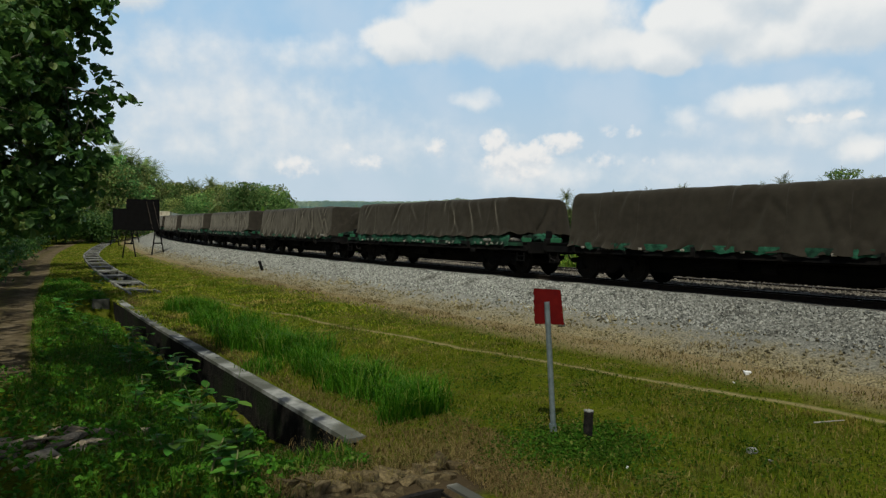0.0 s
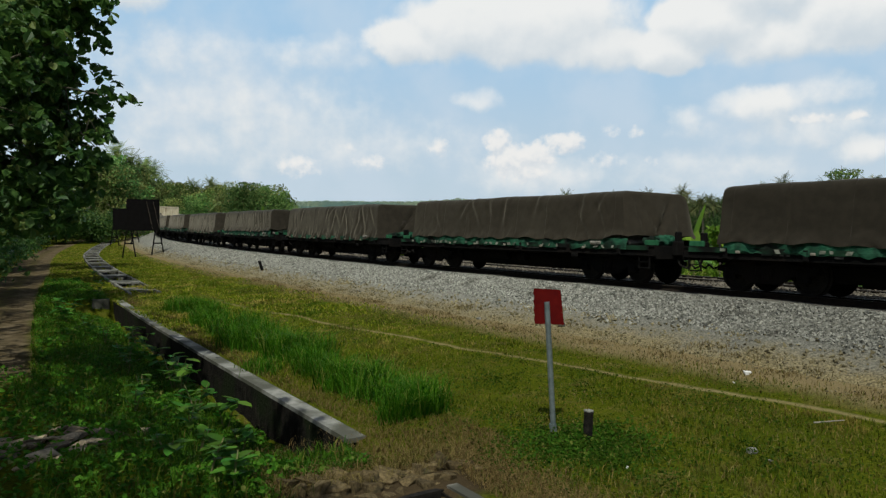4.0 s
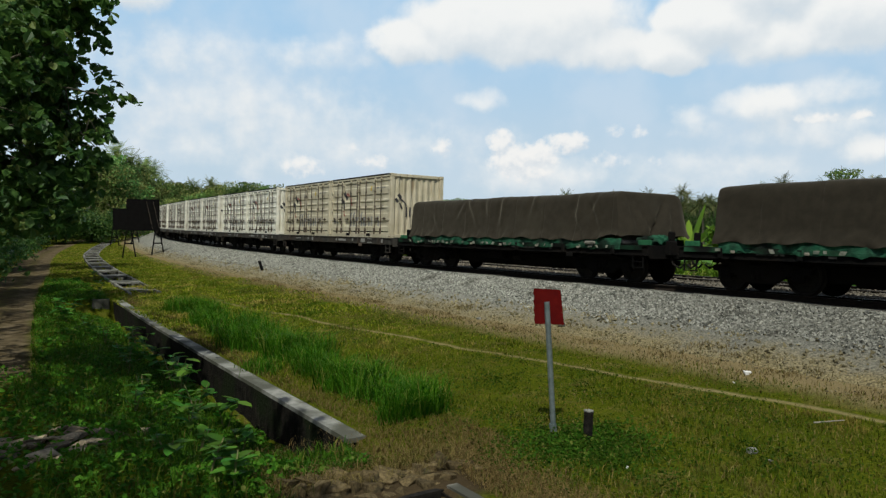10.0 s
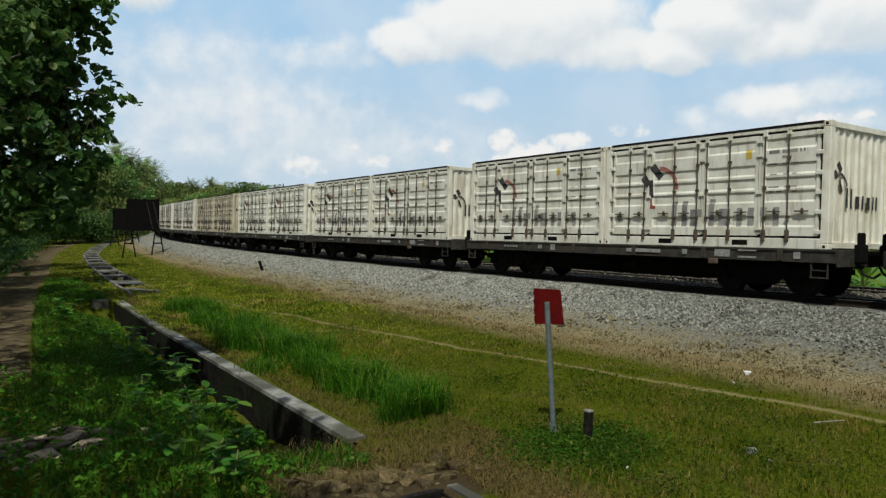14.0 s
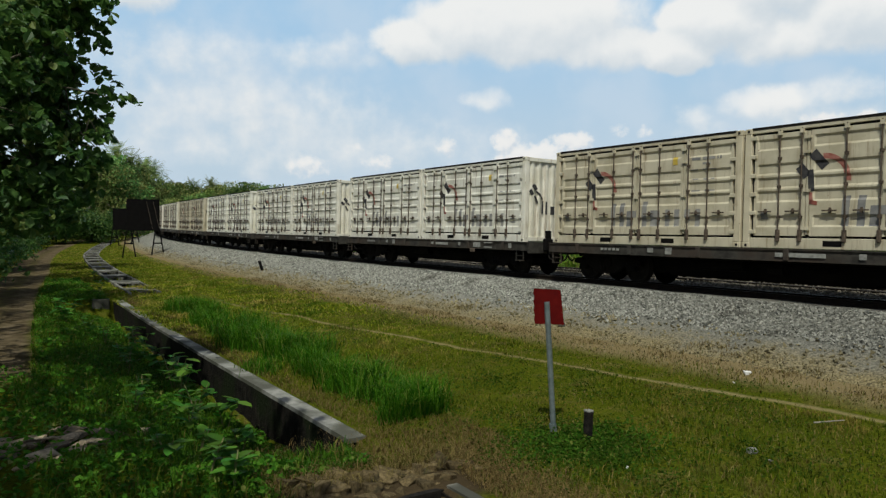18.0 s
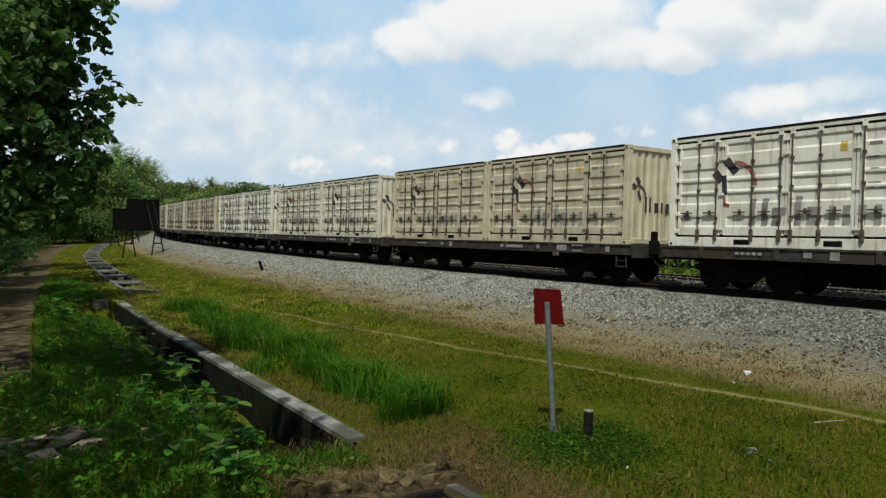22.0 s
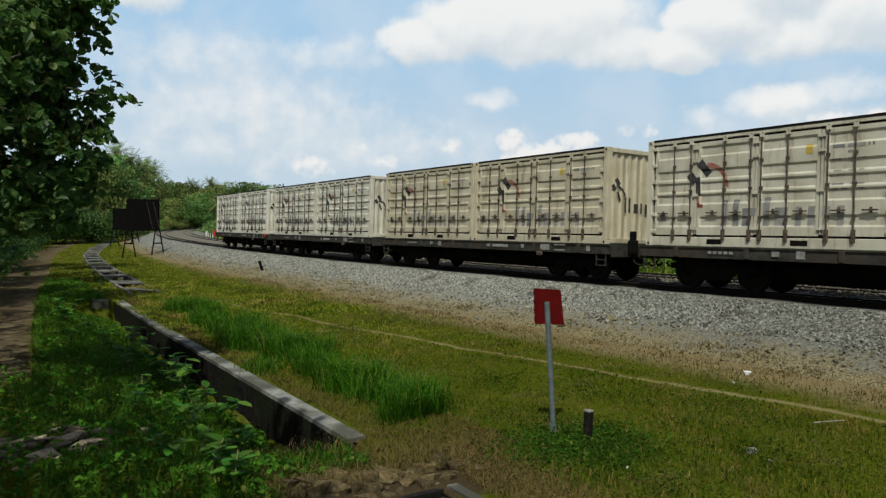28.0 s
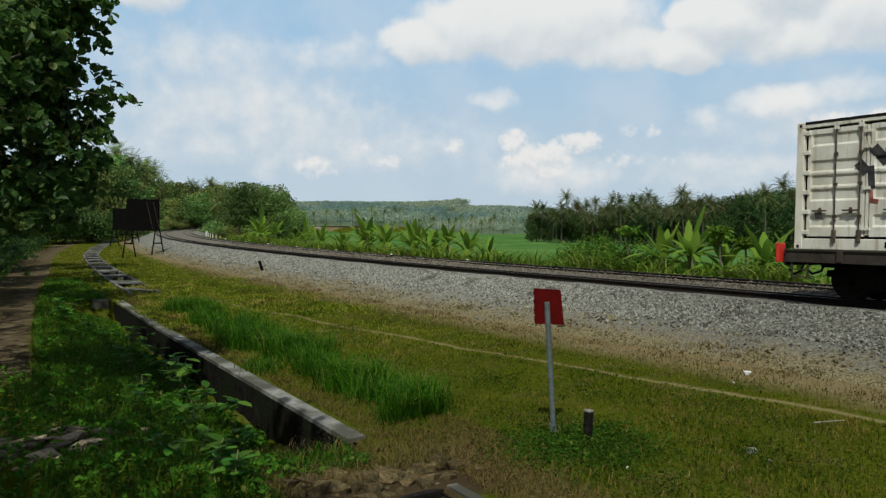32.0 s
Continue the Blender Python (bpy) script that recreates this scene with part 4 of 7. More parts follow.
def build_tarp_load(seed):
    """A load of sacks under a taut brown tarpaulin with creases; the ends are folded down flat."""
    r = np.random.default_rng(seed)
    load = new("tarpaulin_load")
    L0, L1, W = -5.3, 5.42, 1.15
    ph = r.uniform(0, 6, 8)
    skirt = (-0.10, -0.09, 0.11, 0.14, 0.09)[seed]          # how far the sheet's edge hangs over the deck
    dents = [(r.uniform(L0 + 0.6, L1 - 0.8), r.uniform(0.55, 1.3), r.uniform(0.3, 0.8), r.uniform(-0.9, 0.9)) for _ in range(9)] + [(L1 - 0.5 - 1.1 * q - r.uniform(0, 0.7), r.uniform(0.5, 1.0), r.uniform(0.9, 1.5), r.uniform(0.25, 1.0)) for q in range(3)]
    nx, prof = 200, 49
    verts, faces = [], []

    def crumple(x, y, z):
        """Height of the cloth over its taut shape."""
        v = noise.noise(Vector((x * 0.8 + seed * 7, y * 1.1, z * 1.3))) * 0.022
        v += (abs(noise.noise(Vector((x * 1.7 + seed * 3, y * 2, z * 2.6 + x * 0.5)))) - 0.2) * 0.014
        for k in range(5):
            v += 0.009 * math.exp(-((x - L0 - 1.6 - 2.0 * k - 0.05 * math.sin(z * 3 + k)) / 0.05) ** 2)
        for cx, cz, w, lean in dents:
            d = (x - cx) * 0.8 + (z - cz) * lean
            e = (z - cz) - (x - cx) * lean * 0.5
            v -= 0.032 * math.exp(-(d / 0.08) ** 2 - (e / w) ** 2 * 3) - 0.022 * math.exp(-((d - 0.15) / 0.08) ** 2 - (e / w) ** 2 * 3)
        return v
    for i in range(nx + 1):
        f = i / nx
        x = L0 + (L1 - L0) * f
        near_end = max(0.0, 1 - min(f, 1 - f) * nx / 2.2)
        top = 1.41 + 0.008 * math.sin(x * 1.3 + ph[0]) + 0.005 * math.sin(x * 3.3 + ph[1]) - 0.02 * near_end ** 2
        low = skirt + 0.03 * math.sin(x * 2.3 + ph[2]) * math.sin(x * 0.9 + ph[3]) + 0.025 * math.sin(x * 7 + ph[4]) + 0.13 * max(0.0, (f - 0.86) / 0.14) ** 1.5
        path = [(-W - 0.15, low), (-W - 0.06, 0.35), (-W + 0.02, top - 0.20), (-W + 0.07, top - 0.07), (-W + 0.20, top), (W - 0.20, top), (W - 0.07, top - 0.07), (W - 0.02, top - 0.20), (W + 0.06, 0.35), (W + 0.15, low)]
        lens = [0]
        for (ya, za), (yb, zb) in zip(path, path[1:]):
            lens.append(lens[-1] + math.hypot(yb - ya, zb - za))
        for k in range(prof):
            d = k / (prof - 1) * lens[-1]
            j = min(max(q for q in range(len(lens)) if lens[q] <= d + 1e-9), len(path) - 2)
            q = (d - lens[j]) / max(1e-6, lens[j + 1] - lens[j])
            y, z = path[j][0] + (path[j + 1][0] - path[j][0]) * q, path[j][1] + (path[j + 1][1] - path[j][1]) * q
            side = abs(y) > W - 0.12
            h = crumple(x, y, z) * (1 - 0.6 * near_end) * (1.0 if side else 0.45)
            if side:
                # bunched folds along the hem
                hem = max(0.0, 1 - z / 0.42)
                h += hem * 0.085 * (abs(noise.noise(Vector((x * 2.2 + seed, z * 7 + x * 1.3, 3.0)))) * 2 - 0.35) + hem * hem * 0.03 * math.sin(x * 6 + ph[5])
            out = Vector((0, math.copysign(1, y), 0)) if side else Vector((0, 0, 1))
            skew = 0.12 * (y / W) * (x - L0) / (L1 - L0) - 0.26 * max(0.0, (f - 0.9) / 0.1) * z / 1.4
            verts.append(Vector((x + skew, y, z)) + out * h)
    for i in range(nx):
        for k in range(prof - 1):
            a = i * prof + k
            faces.append((a, a + prof, a + prof + 1, a + 1))
    # end faces, sheet by sheet across
    for i, sgn in ((0, -1), (nx, 1)):
        ring = [i * prof + k for k in range(prof)]
        ks = min(k for k in range(prof) if abs(verts[ring[k]].y) < W - 0.21 and k > 3)
        m = prof - 1 - 2 * ks
        prev = None
        verts += [verts[j].copy() for j in ring]
        ring = list(range(len(verts) - prof, len(verts)))
        for k in range(ks + 1):
            a, b = verts[ring[k]], verts[ring[prof - 1 - k]]
            row = [ring[k]]
            for c in range(1, m):
                if k == ks:
                    row.append(ring[ks + c])
                    continue
                q = c / m
                p = a.lerp(b, q)
                bulge = math.sin(math.pi * q) ** 0.5
                fold = 0.05 + 0.05 * noise.noise(Vector((p.y * 1.6, p.z * 1.2, seed + 5.0 * sgn)))
                for c0, lean in ((-0.72, 0.25), (-0.45, 0.5), (0.35, -0.8), (0.75, -0.2)):
                    d = (p.y - c0) + (p.z - 1.0) * lean
                    fold -= 0.11 * math.exp(-(d / 0.07) ** 2) * min(1.0, max(0.0, 1.5 - p.z) * 2)
                p = Vector((p.x + sgn * (fold * bulge + 0.12 * (1 - k / ks) * bulge), p.y, p.z))
                if k == 0:
                    p.z += 0.10 * noise.noise(Vector((p.y * 3, 1.0, seed)))
                verts.append(p)
                row.append(len(verts) - 1)
            row.append(ring[prof - 1 - k])
            if prev:
                for c in range(m):
                    fc = (prev[c], prev[c + 1], row[c + 1], row[c])
                    faces.append(fc if sgn > 0 else fc[::-1])
            prev = row
    part("tarpaulin", mesh_of("tarpaulin", verts, faces, M_TARP, True), None, load, "creased brown tarpaulin hung over the load")
    # what shows under the hem
    bm = bmesh.new()
    xs = np.linspace(L0 + 0.15, L1 - 0.05, 60)
    for y in (-1.275, 1.275):
        prev = None
        for i, x in enumerate(xs):
            ring = [bm.verts.new((float(x), y - math.copysign(0.25 * max(0.0, z), y) + math.copysign(0.012, y) * math.sin(z * 9 + i * 0.8), z)) for z in (-0.12 + 0.03 * math.sin(i * 1.1 + seed) + 0.025 * math.sin(i * 2.7), -0.06, max(0.0, skirt * 0.5) + 0.02 * math.sin(i * 1.7), max(0.03, skirt + 0.05))]
            if prev:
                for a, b, c, d in zip(prev, prev[1:], ring[1:], ring):
                    bm.faces.new((a, d, c, b))
            prev = ring
    net = part("net", bm, M_NET, load, "crumpled green and white netting under the tarpaulin")
    for k in range(6):
        x = L0 + 0.6 + 1.75 * k + r.uniform(-0.4, 0.4)
        part("tie", box_bm(float(x), float(x) + 0.11, -1.33, -1.30, -0.13, -0.07, bevel=0.01), M_ROPE, net)
    if seed >= 2:
        part("green_strip", box_bm(-6.1, 6.1, -1.272, -1.2625, -0.125, -0.012), M_GREEN_SIDE, load, "dull green strip along the deck's edge")
        bm = bmesh.new()
        x = L0 + 0.1
        while x < L1 - 0.2:
            w, lean = float(r.uniform(0.04, 0.15)), float(r.uniform(-0.05, 0.09))
            if r.uniform() < 0.55:
                box(bm, x, x + w, -1.322, -1.314, -0.115 + float(r.uniform(0, 0.03)), -0.025)
                bm.verts.ensure_lookup_table()
                for v in bm.verts[-8:]:
                    v.co.x += lean * (v.co.z + 0.07) / 0.08
            x += w + float(r.uniform(0.04, 0.30))
        tagged(part("pale_scraps", bm, M_SCRAP, load), "pale scraps of cord and sacking along the green strip", kind="stuff")
    part("load_core", box_bm(L0 + 0.3, L1 - 0.5, -0.98, 0.98, 0.12, 1.2), M_SACK, load)
    for x in np.arange(L0 + 0.1, L1 - 0.2, 0.62):
        w = 0.5 + 0.08 * math.sin(x * 5 + seed)
        part("sack", box_bm(float(x), float(x) + w, -1.06, 1.06, 0.002, 0.12, bevel=0.035), M_SACK, load)
    part("pale_sack", box_bm(L1 - 1.30, L1 - 0.95, -1.36, -1.24, -0.02, 0.08, bevel=0.03), M_SACK, load, "pale sack at the deck's edge")
    bm = bmesh.new()
    bmesh.ops.create_icosphere(bm, subdivisions=4, radius=1.0, matrix=Matrix.Translation((L1 + 0.16, -0.1, 0.13)) @ Matrix.Diagonal((0.14, 0.75, 0.12, 1)))
    for v in bm.verts:
        v.co += Vector((noise.noise(v.co * 9), noise.noise(v.co * 8 + Vector((4, 0, 0))), noise.noise(v.co * 10))) * 0.07
    part("green_sheet", bm, M_NET, load, "crumpled green sheet at the end of the load")
    return tagged(load, "load tied down under a creased brown tarpaulin", "covered load", "tarpaulin loads on the train")


MOVING = []          # thing, wagon number, place on the wagon


def build_train():
    tints = [(1.03, 1.01, 0.94), (1.14, 1.14, 1.13), (1.02, 1.01, 0.97), (0.95, 0.91, 0.80), (0.85, 0.79, 0.66), (1.22, 1.23, 1.22), (0.90, 0.87, 0.79)]
    order = [4, 5, 1, 1, 5, 4, 1, 1, 5, 4, 0, 1, 4, 6, 4, 2, 1]
    master_wagon, green_wagon = build_wagon(), build_wagon(True)
    for x in (-6.0, 6.05):
        part("end_board", box_bm(x - 0.2, x + 0.2, -1.14, -1.06, 1.0, 1.13, bevel=0.01), M_GREEN_PAINT, green_wagon, "green end board")
    green_wagon["label"] = "black four-axle flat wagon with green end boards"
    master_box = build_container()
    loads = [build_tarp_load(k) for k in range(5)]
    used_b = False
    used_l = [False] * 5
    for n in range(-11, 17):
        proto = green_wagon if n < 0 else master_wagon
        if n in (-11, 0):
            w = proto
        else:
            w = copy_thing(proto, Matrix())
        MOVING.append((w, n, Matrix()))
        if n < 0:
            k = (-n * 2) % 5
            if used_l[k]:
                load = copy_thing(loads[k], Matrix())
            else:
                load, used_l[k] = loads[k], True
            MOVING.append((load, n, Matrix.Translation((0, 0, DECK))))
            continue
        for k, x in enumerate((-3.063, 3.063)):
            if not used_b:
                c, used_b = master_box, True
            else:
                c = copy_thing(master_box, Matrix())
            tint = tints[order[n]]
            for o in (c, *c.children_recursive):
                o.color = (*tint, 1)
            MOVING.append((c, n, Matrix.Translation((x, 0, DECK))))
    # tail of the train
    tail = next(t for t, n, m in MOVING if n == 16)
    tail["label"] = "black flat wagon, last of the train, with red tail markers"
    part("tail_board", box_bm(-6.42, -6.36, -1.34, -1.08, 0.72, 1.12, bevel=0.01), M_RED_BRIGHT, tail, "red tail board")
    part("tail_board", box_bm(-6.42, -6.36, 1.08, 1.34, 0.72, 1.12, bevel=0.01), M_RED_BRIGHT, tail, "red tail board")
    bm = tube(bmesh.new(), (6.12, -1.26, 0.93), (6.12, -1.34, 0.93), 0.075, seg=14)
    part("marker_disc", bm, M_RED_BRIGHT, tail, "round red marker")


build_train()
# ---- beside the line: drain, culvert, sign, posts, boards ----
def line_block(bm, sa, sb, l0, l1, h0, h1, base=None, n=None):
    """A block that follows the plan from sa to sb; l0 and l1 are functions of s; heights over the rail tops or given."""
    n = n or max(2, int(abs(sb - sa) / 1.2))
    rings = []
    for s in np.linspace(sa, sb, n):
        ring = []
        for lf, h in ((l0, h0), (l1, h0), (l1, h1), (l0, h1)):
            x, y, z = on_line(s, lf(s), h(s) if callable(h) else h)
            ring.append(bm.verts.new((float(x), float(y), float(z))))
        rings.append(ring)
    for a, b in zip(rings, rings[1:]):
        for i in range(4):
            j = (i + 1) % 4
            bm.faces.new((a[i], a[j], b[j], b[i]))
    bm.faces.new(rings[0][::-1])
    bm.faces.new(rings[-1])
    return bm


def build_drain():
    d = tagged(new("drain_wall"), "mossy drain wall with shade in its colour and a pale concrete coping", "drain", kind="structure")
    cap_h = lambda s: float(np.interp(drain_lat(s), G_L, G_Z))
    for sa, sb, cw in ((-10.5, 10.75, 0.15), (13.0, 16.8, 0.08)):
        dx = 0.0 if sa < 0 else 0.13
        part("wall", line_block(bmesh.new(), sa, sb, lambda s: drain_lat(s) - 0.12 + dx, lambda s: drain_lat(s) + 0.13 + dx * 0.5, -2.4, lambda s: cap_h(s) - 0.045), M_WALL, d, "mossy masonry face, shade put into its near-black colour")
        edges = np.linspace(sa, sb + 0.05, max(3, int((sb - sa) / 2.6) + 1))
        for a, b in zip(edges, edges[1:]):
            part("coping", line_block(bmesh.new(), a + 0.004, b - 0.004, lambda s: drain_lat(s) - cw + 0.03 + dx, lambda s: drain_lat(s) + cw + dx, lambda s: cap_h(s) - 0.043, lambda s: cap_h(s) + 0.022, n=3), M_CONCRETE if sa < 0 else M_CHANNEL, d)
    part("cross_beam", line_block(bmesh.new(), -10.85, -10.52, lambda s: drain_lat(s) - 0.85, lambda s: drain_lat(s) - 0.25, -1.9, lambda s: cap_h(s) + 0.03), M_CHANNEL, d)
    # the ladder-like channel beyond
    c = tagged(new("channel"), "concrete channel with cross struts, ladder-like, in the grass", "drain", kind="structure")
    mid = lambda s: float(np.interp(s, CHANNEL_S, CHANNEL_L))
    top = lambda s: float(np.interp(mid(s), G_L, G_Z)) + 0.06
    for side in (-1, 1):
        part("channel_wall", line_block(bmesh.new(), -108, -12.0, lambda s: mid(s) + side * 0.63, lambda s: mid(s) + side * 0.52, lambda s: top(s) - 0.6, top, n=60), M_CHANNEL, c)
    # bed kept near black so the gaps between the struts look dark
    part("channel_bed", line_block(bmesh.new(), -107, -12.1, lambda s: mid(s) - 0.515, lambda s: mid(s) + 0.515, lambda s: top(s) - 0.85, lambda s: top(s) - 0.58, n=50), M_WALL, c, "near-black channel bed")
    s = -13.2
    while s > -90:
        part("strut", line_block(bmesh.new(), s - 1.55, s, lambda q: mid(q) - 0.519, lambda q: mid(q) + 0.519, lambda q: top(q) - 0.08, lambda q: top(q) - 0.012, n=2), M_CHANNEL, c)
        s -= 4.7


build_drain()


def stone_mesh(seed, mat):
    r = np.random.default_rng(seed)
    bm = bmesh.new()
    for _ in range(16):
        v = r.normal(size=3)
        v = np.sign(v) * np.abs(v / np.abs(v).max()) ** 0.45
        bm.verts.new(v * 0.46 * r.uniform(0.82, 1.1))
    res = bmesh.ops.convex_hull(bm, input=bm.verts[:])
    bmesh.ops.delete(bm, geom=[g for g in res["geom_interior"] if isinstance(g, bmesh.types.BMVert)], context="VERTS")
    bmesh.ops.dissolve_limit(bm, angle_limit=0.30, verts=bm.verts[:], edges=bm.edges[:])
    bmesh.ops.bevel(bm, geom=bm.edges[:], offset=0.018, segments=1, affect="EDGES", clamp_overlap=True)
    return bm_mesh("stone", bm, mat)


STONES = [stone_mesh(k, M_STONE) for k in range(8)]
RUBBLE = [stone_mesh(k + 20, M_RUBBLE) for k in range(8)]


def stone_at(parent, s, lat, dz, sx, sy, sz, turn, k, shapes=STONES):
    p = rest(s, lat, dz)
    ob = new("stone", shapes[k % 8])
    ob.parent = parent
    ob.matrix_basis = Matrix.LocRotScale(p, Euler((0.2 * math.sin(k), 0.25 * math.cos(k * 1.7), turn)), (sx, sy, sz))
    return ob


def build_culvert():
    c = tagged(new("stone_culvert"), "crumbling stone culvert over the drain, overgrown with dry grass", "culvert")
    r = np.random.default_rng(12)
    # flat slabs on top, then a broken face of upright and lying stones
    k = 0
    for i in range(8):
        stone_at(c, 12.0 + 0.05 * i + r.uniform(-0.1, 0.1), -12.75 + 0.28 * i + r.uniform(-0.08, 0.08), 0.0, r.uniform(0.34, 0.5), r.uniform(0.26, 0.36), 0.13, r.uniform(0, 3), k)
        k += 1
    for row in range(3):
        for i in range(11):
            f = i / 10
            lat = -12.75 + 2.0 * f + r.uniform(-0.06, 0.06)
            s = 12.36 + 0.19 * row + 0.05 * f + r.uniform(-0.05, 0.05)
            w = r.uniform(0.13, 0.30)
            stone_at(c, s, lat, [-0.02, -0.05, -0.09][row] + r.uniform(-0.04, 0.05), w * 1.2, w * 0.9, r.uniform(0.13, 0.30), r.uniform(0, 3), k)
            k += 1
    p0, p1 = rest(12.93, -12.25), rest(12.93, -11.0)
    bm = bmesh.new()
    d = (p1 - p0).normalized()
    side = Vector((d.y, -d.x, 0)) * 0.07
    up = Vector((0, 0, 1))
    ring = [[bm.verts.new(p + side * a + up * (h - 0.02)) for a, h in ((-1, -0.16), (1, -0.16), (1, 0.0), (-1, 0.0))] for p in (p0, p0.lerp(p1, 0.5) + up * 0.012, p1)]
    for q, w in zip(ring, ring[1:]):
        for i in range(4):
            bm.faces.new((q[i], q[(i + 1) % 4], w[(i + 1) % 4], w[i]))
    bm.faces.new(ring[0][::-1])
    bm.faces.new(ring[-1])
    part("lintel", bm, M_WOOD_OLD, c, "dark worn lintel over the opening")
    return c


build_culvert()


def build_rubble():
    c = tagged(new("rubble"), "flat broken stones lying in the weeds", "rubble")
    r = np.random.default_rng(4)
    for k in range(26):
        s, lat = 8.7 + r.normal() * 0.35, -14.6 + r.normal() * 0.45
        w = r.uniform(0.12, 0.38)
        stone_at(c, s, lat, 0.03, w * 1.4, w, r.uniform(0.04, 0.09), r.uniform(0, 3), k, RUBBLE)
    return c


build_rubble()


def build_sign():
    foot = rest(12.24, -9.16)
    top = foot + Vector((-0.095, 0.0, 1.72))
    sg = tagged(new("trackside_sign"), "dark red square metal sign on a leaning galvanised pipe", "sign")
    sg.matrix_basis = Matrix.Translation(foot)
    ax = (top - foot)
    part("pole", tube(bmesh.new(), -0.05 * ax, ax, 0.036, seg=14), M_GALV, sg, "grey galvanised pipe")
    part("collar", tube(bmesh.new(), (-0.005, 0, 0.0), (-0.012, 0, 0.12), 0.05, 0.047, seg=14), M_GALV, sg)
    # the plate, seen from its back; its edge is nibbled
    bm = bmesh.new()
    cx, cz, hw, hh = -0.075, 1.66, 0.186, 0.235
    rim = []
    for i in range(9):
        rim.append((-hw - 0.012 * (i % 2) + 0.012, hh - 2 * hh * i / 8))
    rim += [(hw + 0.02, -hh - 0.01), (hw - 0.012, hh - 0.02)]
    fr = [bm.verts.new((cx + x + 0.05 * (-z) * 0.8, 0.055 - 0.03 * x, cz + z)) for x, z in rim]
    bk = [bm.verts.new((v.co.x, v.co.y + 0.006, v.co.z)) for v in fr]
    bm.faces.new(fr)
    bm.faces.new(bk[::-1])
    for i in range(len(fr)):
        j = (i + 1) % len(fr)
        bm.faces.new((fr[i], bk[i], bk[j], fr[j]))
    plate = part("plate", bm, M_RED, sg, "dark red sheet-metal plate")
    for z in (1.58, 1.69):
        part("bolt", tube(bmesh.new(), (-0.085, 0.03, z), (-0.085, 0.058, z), 0.014, seg=6), M_GALV, plate)
    return sg


build_sign()


def build_stump():
    p = rest(12.73, -9.01)
    bm = box_bm(-0.048, 0.048, -0.048, 0.048, -0.05, 0.36, bevel=0.012)
    bmesh.ops.subdivide_edges(bm, edges=bm.edges[:], cuts=2, use_grid_fill=True)
    for v in bm.verts:
        v.co += Vector((noise.noise(v.co * 9), noise.noise(v.co * 9 + Vector((5, 0, 0))), noise.noise(v.co * 7))) * 0.012
    st = new("boundary_post")
    st.matrix_basis = Matrix.Translation(p) @ Matrix.Rotation(0.5, 4, "Z") @ Matrix.Rotation(0.04, 4, "Y")
    part("post", bm, M_WOOD_OLD, st)
    bm = box_bm(-0.051, 0.051, -0.051, 0.051, 0.35, 0.382, bevel=0.012)
    part("top", bm, M_CONCRETE, st, "pale worn top")
    tagged(st, "short dark post with a pale worn top, in the grass", "post")


build_stump()


def build_board(s, lat, width, height, leg):
    """A black board on two A-shaped trestles, square to the line."""
    b = new("trackside_board")
    a = float(np.interp(s, TS, TPSI))
    p = rest(s, lat)
    b.matrix_basis = Matrix.Translation(p) @ Matrix.Rotation(a + radians(84), 4, "Z")
    bm = box_bm(-width / 2, width / 2, -0.03, 0.03, leg, leg + height, bevel=0.01)
    panel = part("panel", bm, M_BLACK, b, "large black painted panel")
    for x in (-width / 2 + 0.03, width / 2 - 0.03, 0.0):
        part("batten", box_bm(x - 0.04, x + 0.04, 0.031, 0.08, leg, leg + height + (0.12 if x > 0.1 else 0.03)), M_BLACK, panel)
    for sx in (-1, 1):
        cx = sx * (width / 2 - 0.16)
        for dx in (-0.52, 0.52):
            bm = tube(bmesh.new(), (cx + dx, 0.0, -0.35), (cx + dx * 0.18, 0.05, leg + 0.5), 0.06, 0.05, seg=6)
            part("leg", bm, M_BLACK, b)
        part("crossbar", box_bm(cx - 0.36, cx + 0.36, -0.03, 0.03, leg * 0.48, leg * 0.48 + 0.1), M_BLACK, b)
    for x0 in (0.25, 0.75):
        bm = tube(bmesh.new(), (x0, -0.034, leg + height - 0.15), (x0 + 0.45, -0.034, leg + 0.15), 0.016, seg=5)
        part("streak_bar", bm, M_RUST, panel, "thin pale diagonal rod")
    return tagged(b, "large black board on dark A-shaped trestle legs", "board", "boards beside the line")


build_board(-43.2, -4.97, 2.45, 2.52, 2.03)
build_board(-71.5, -4.75, 2.5, 2.45, 1.78)


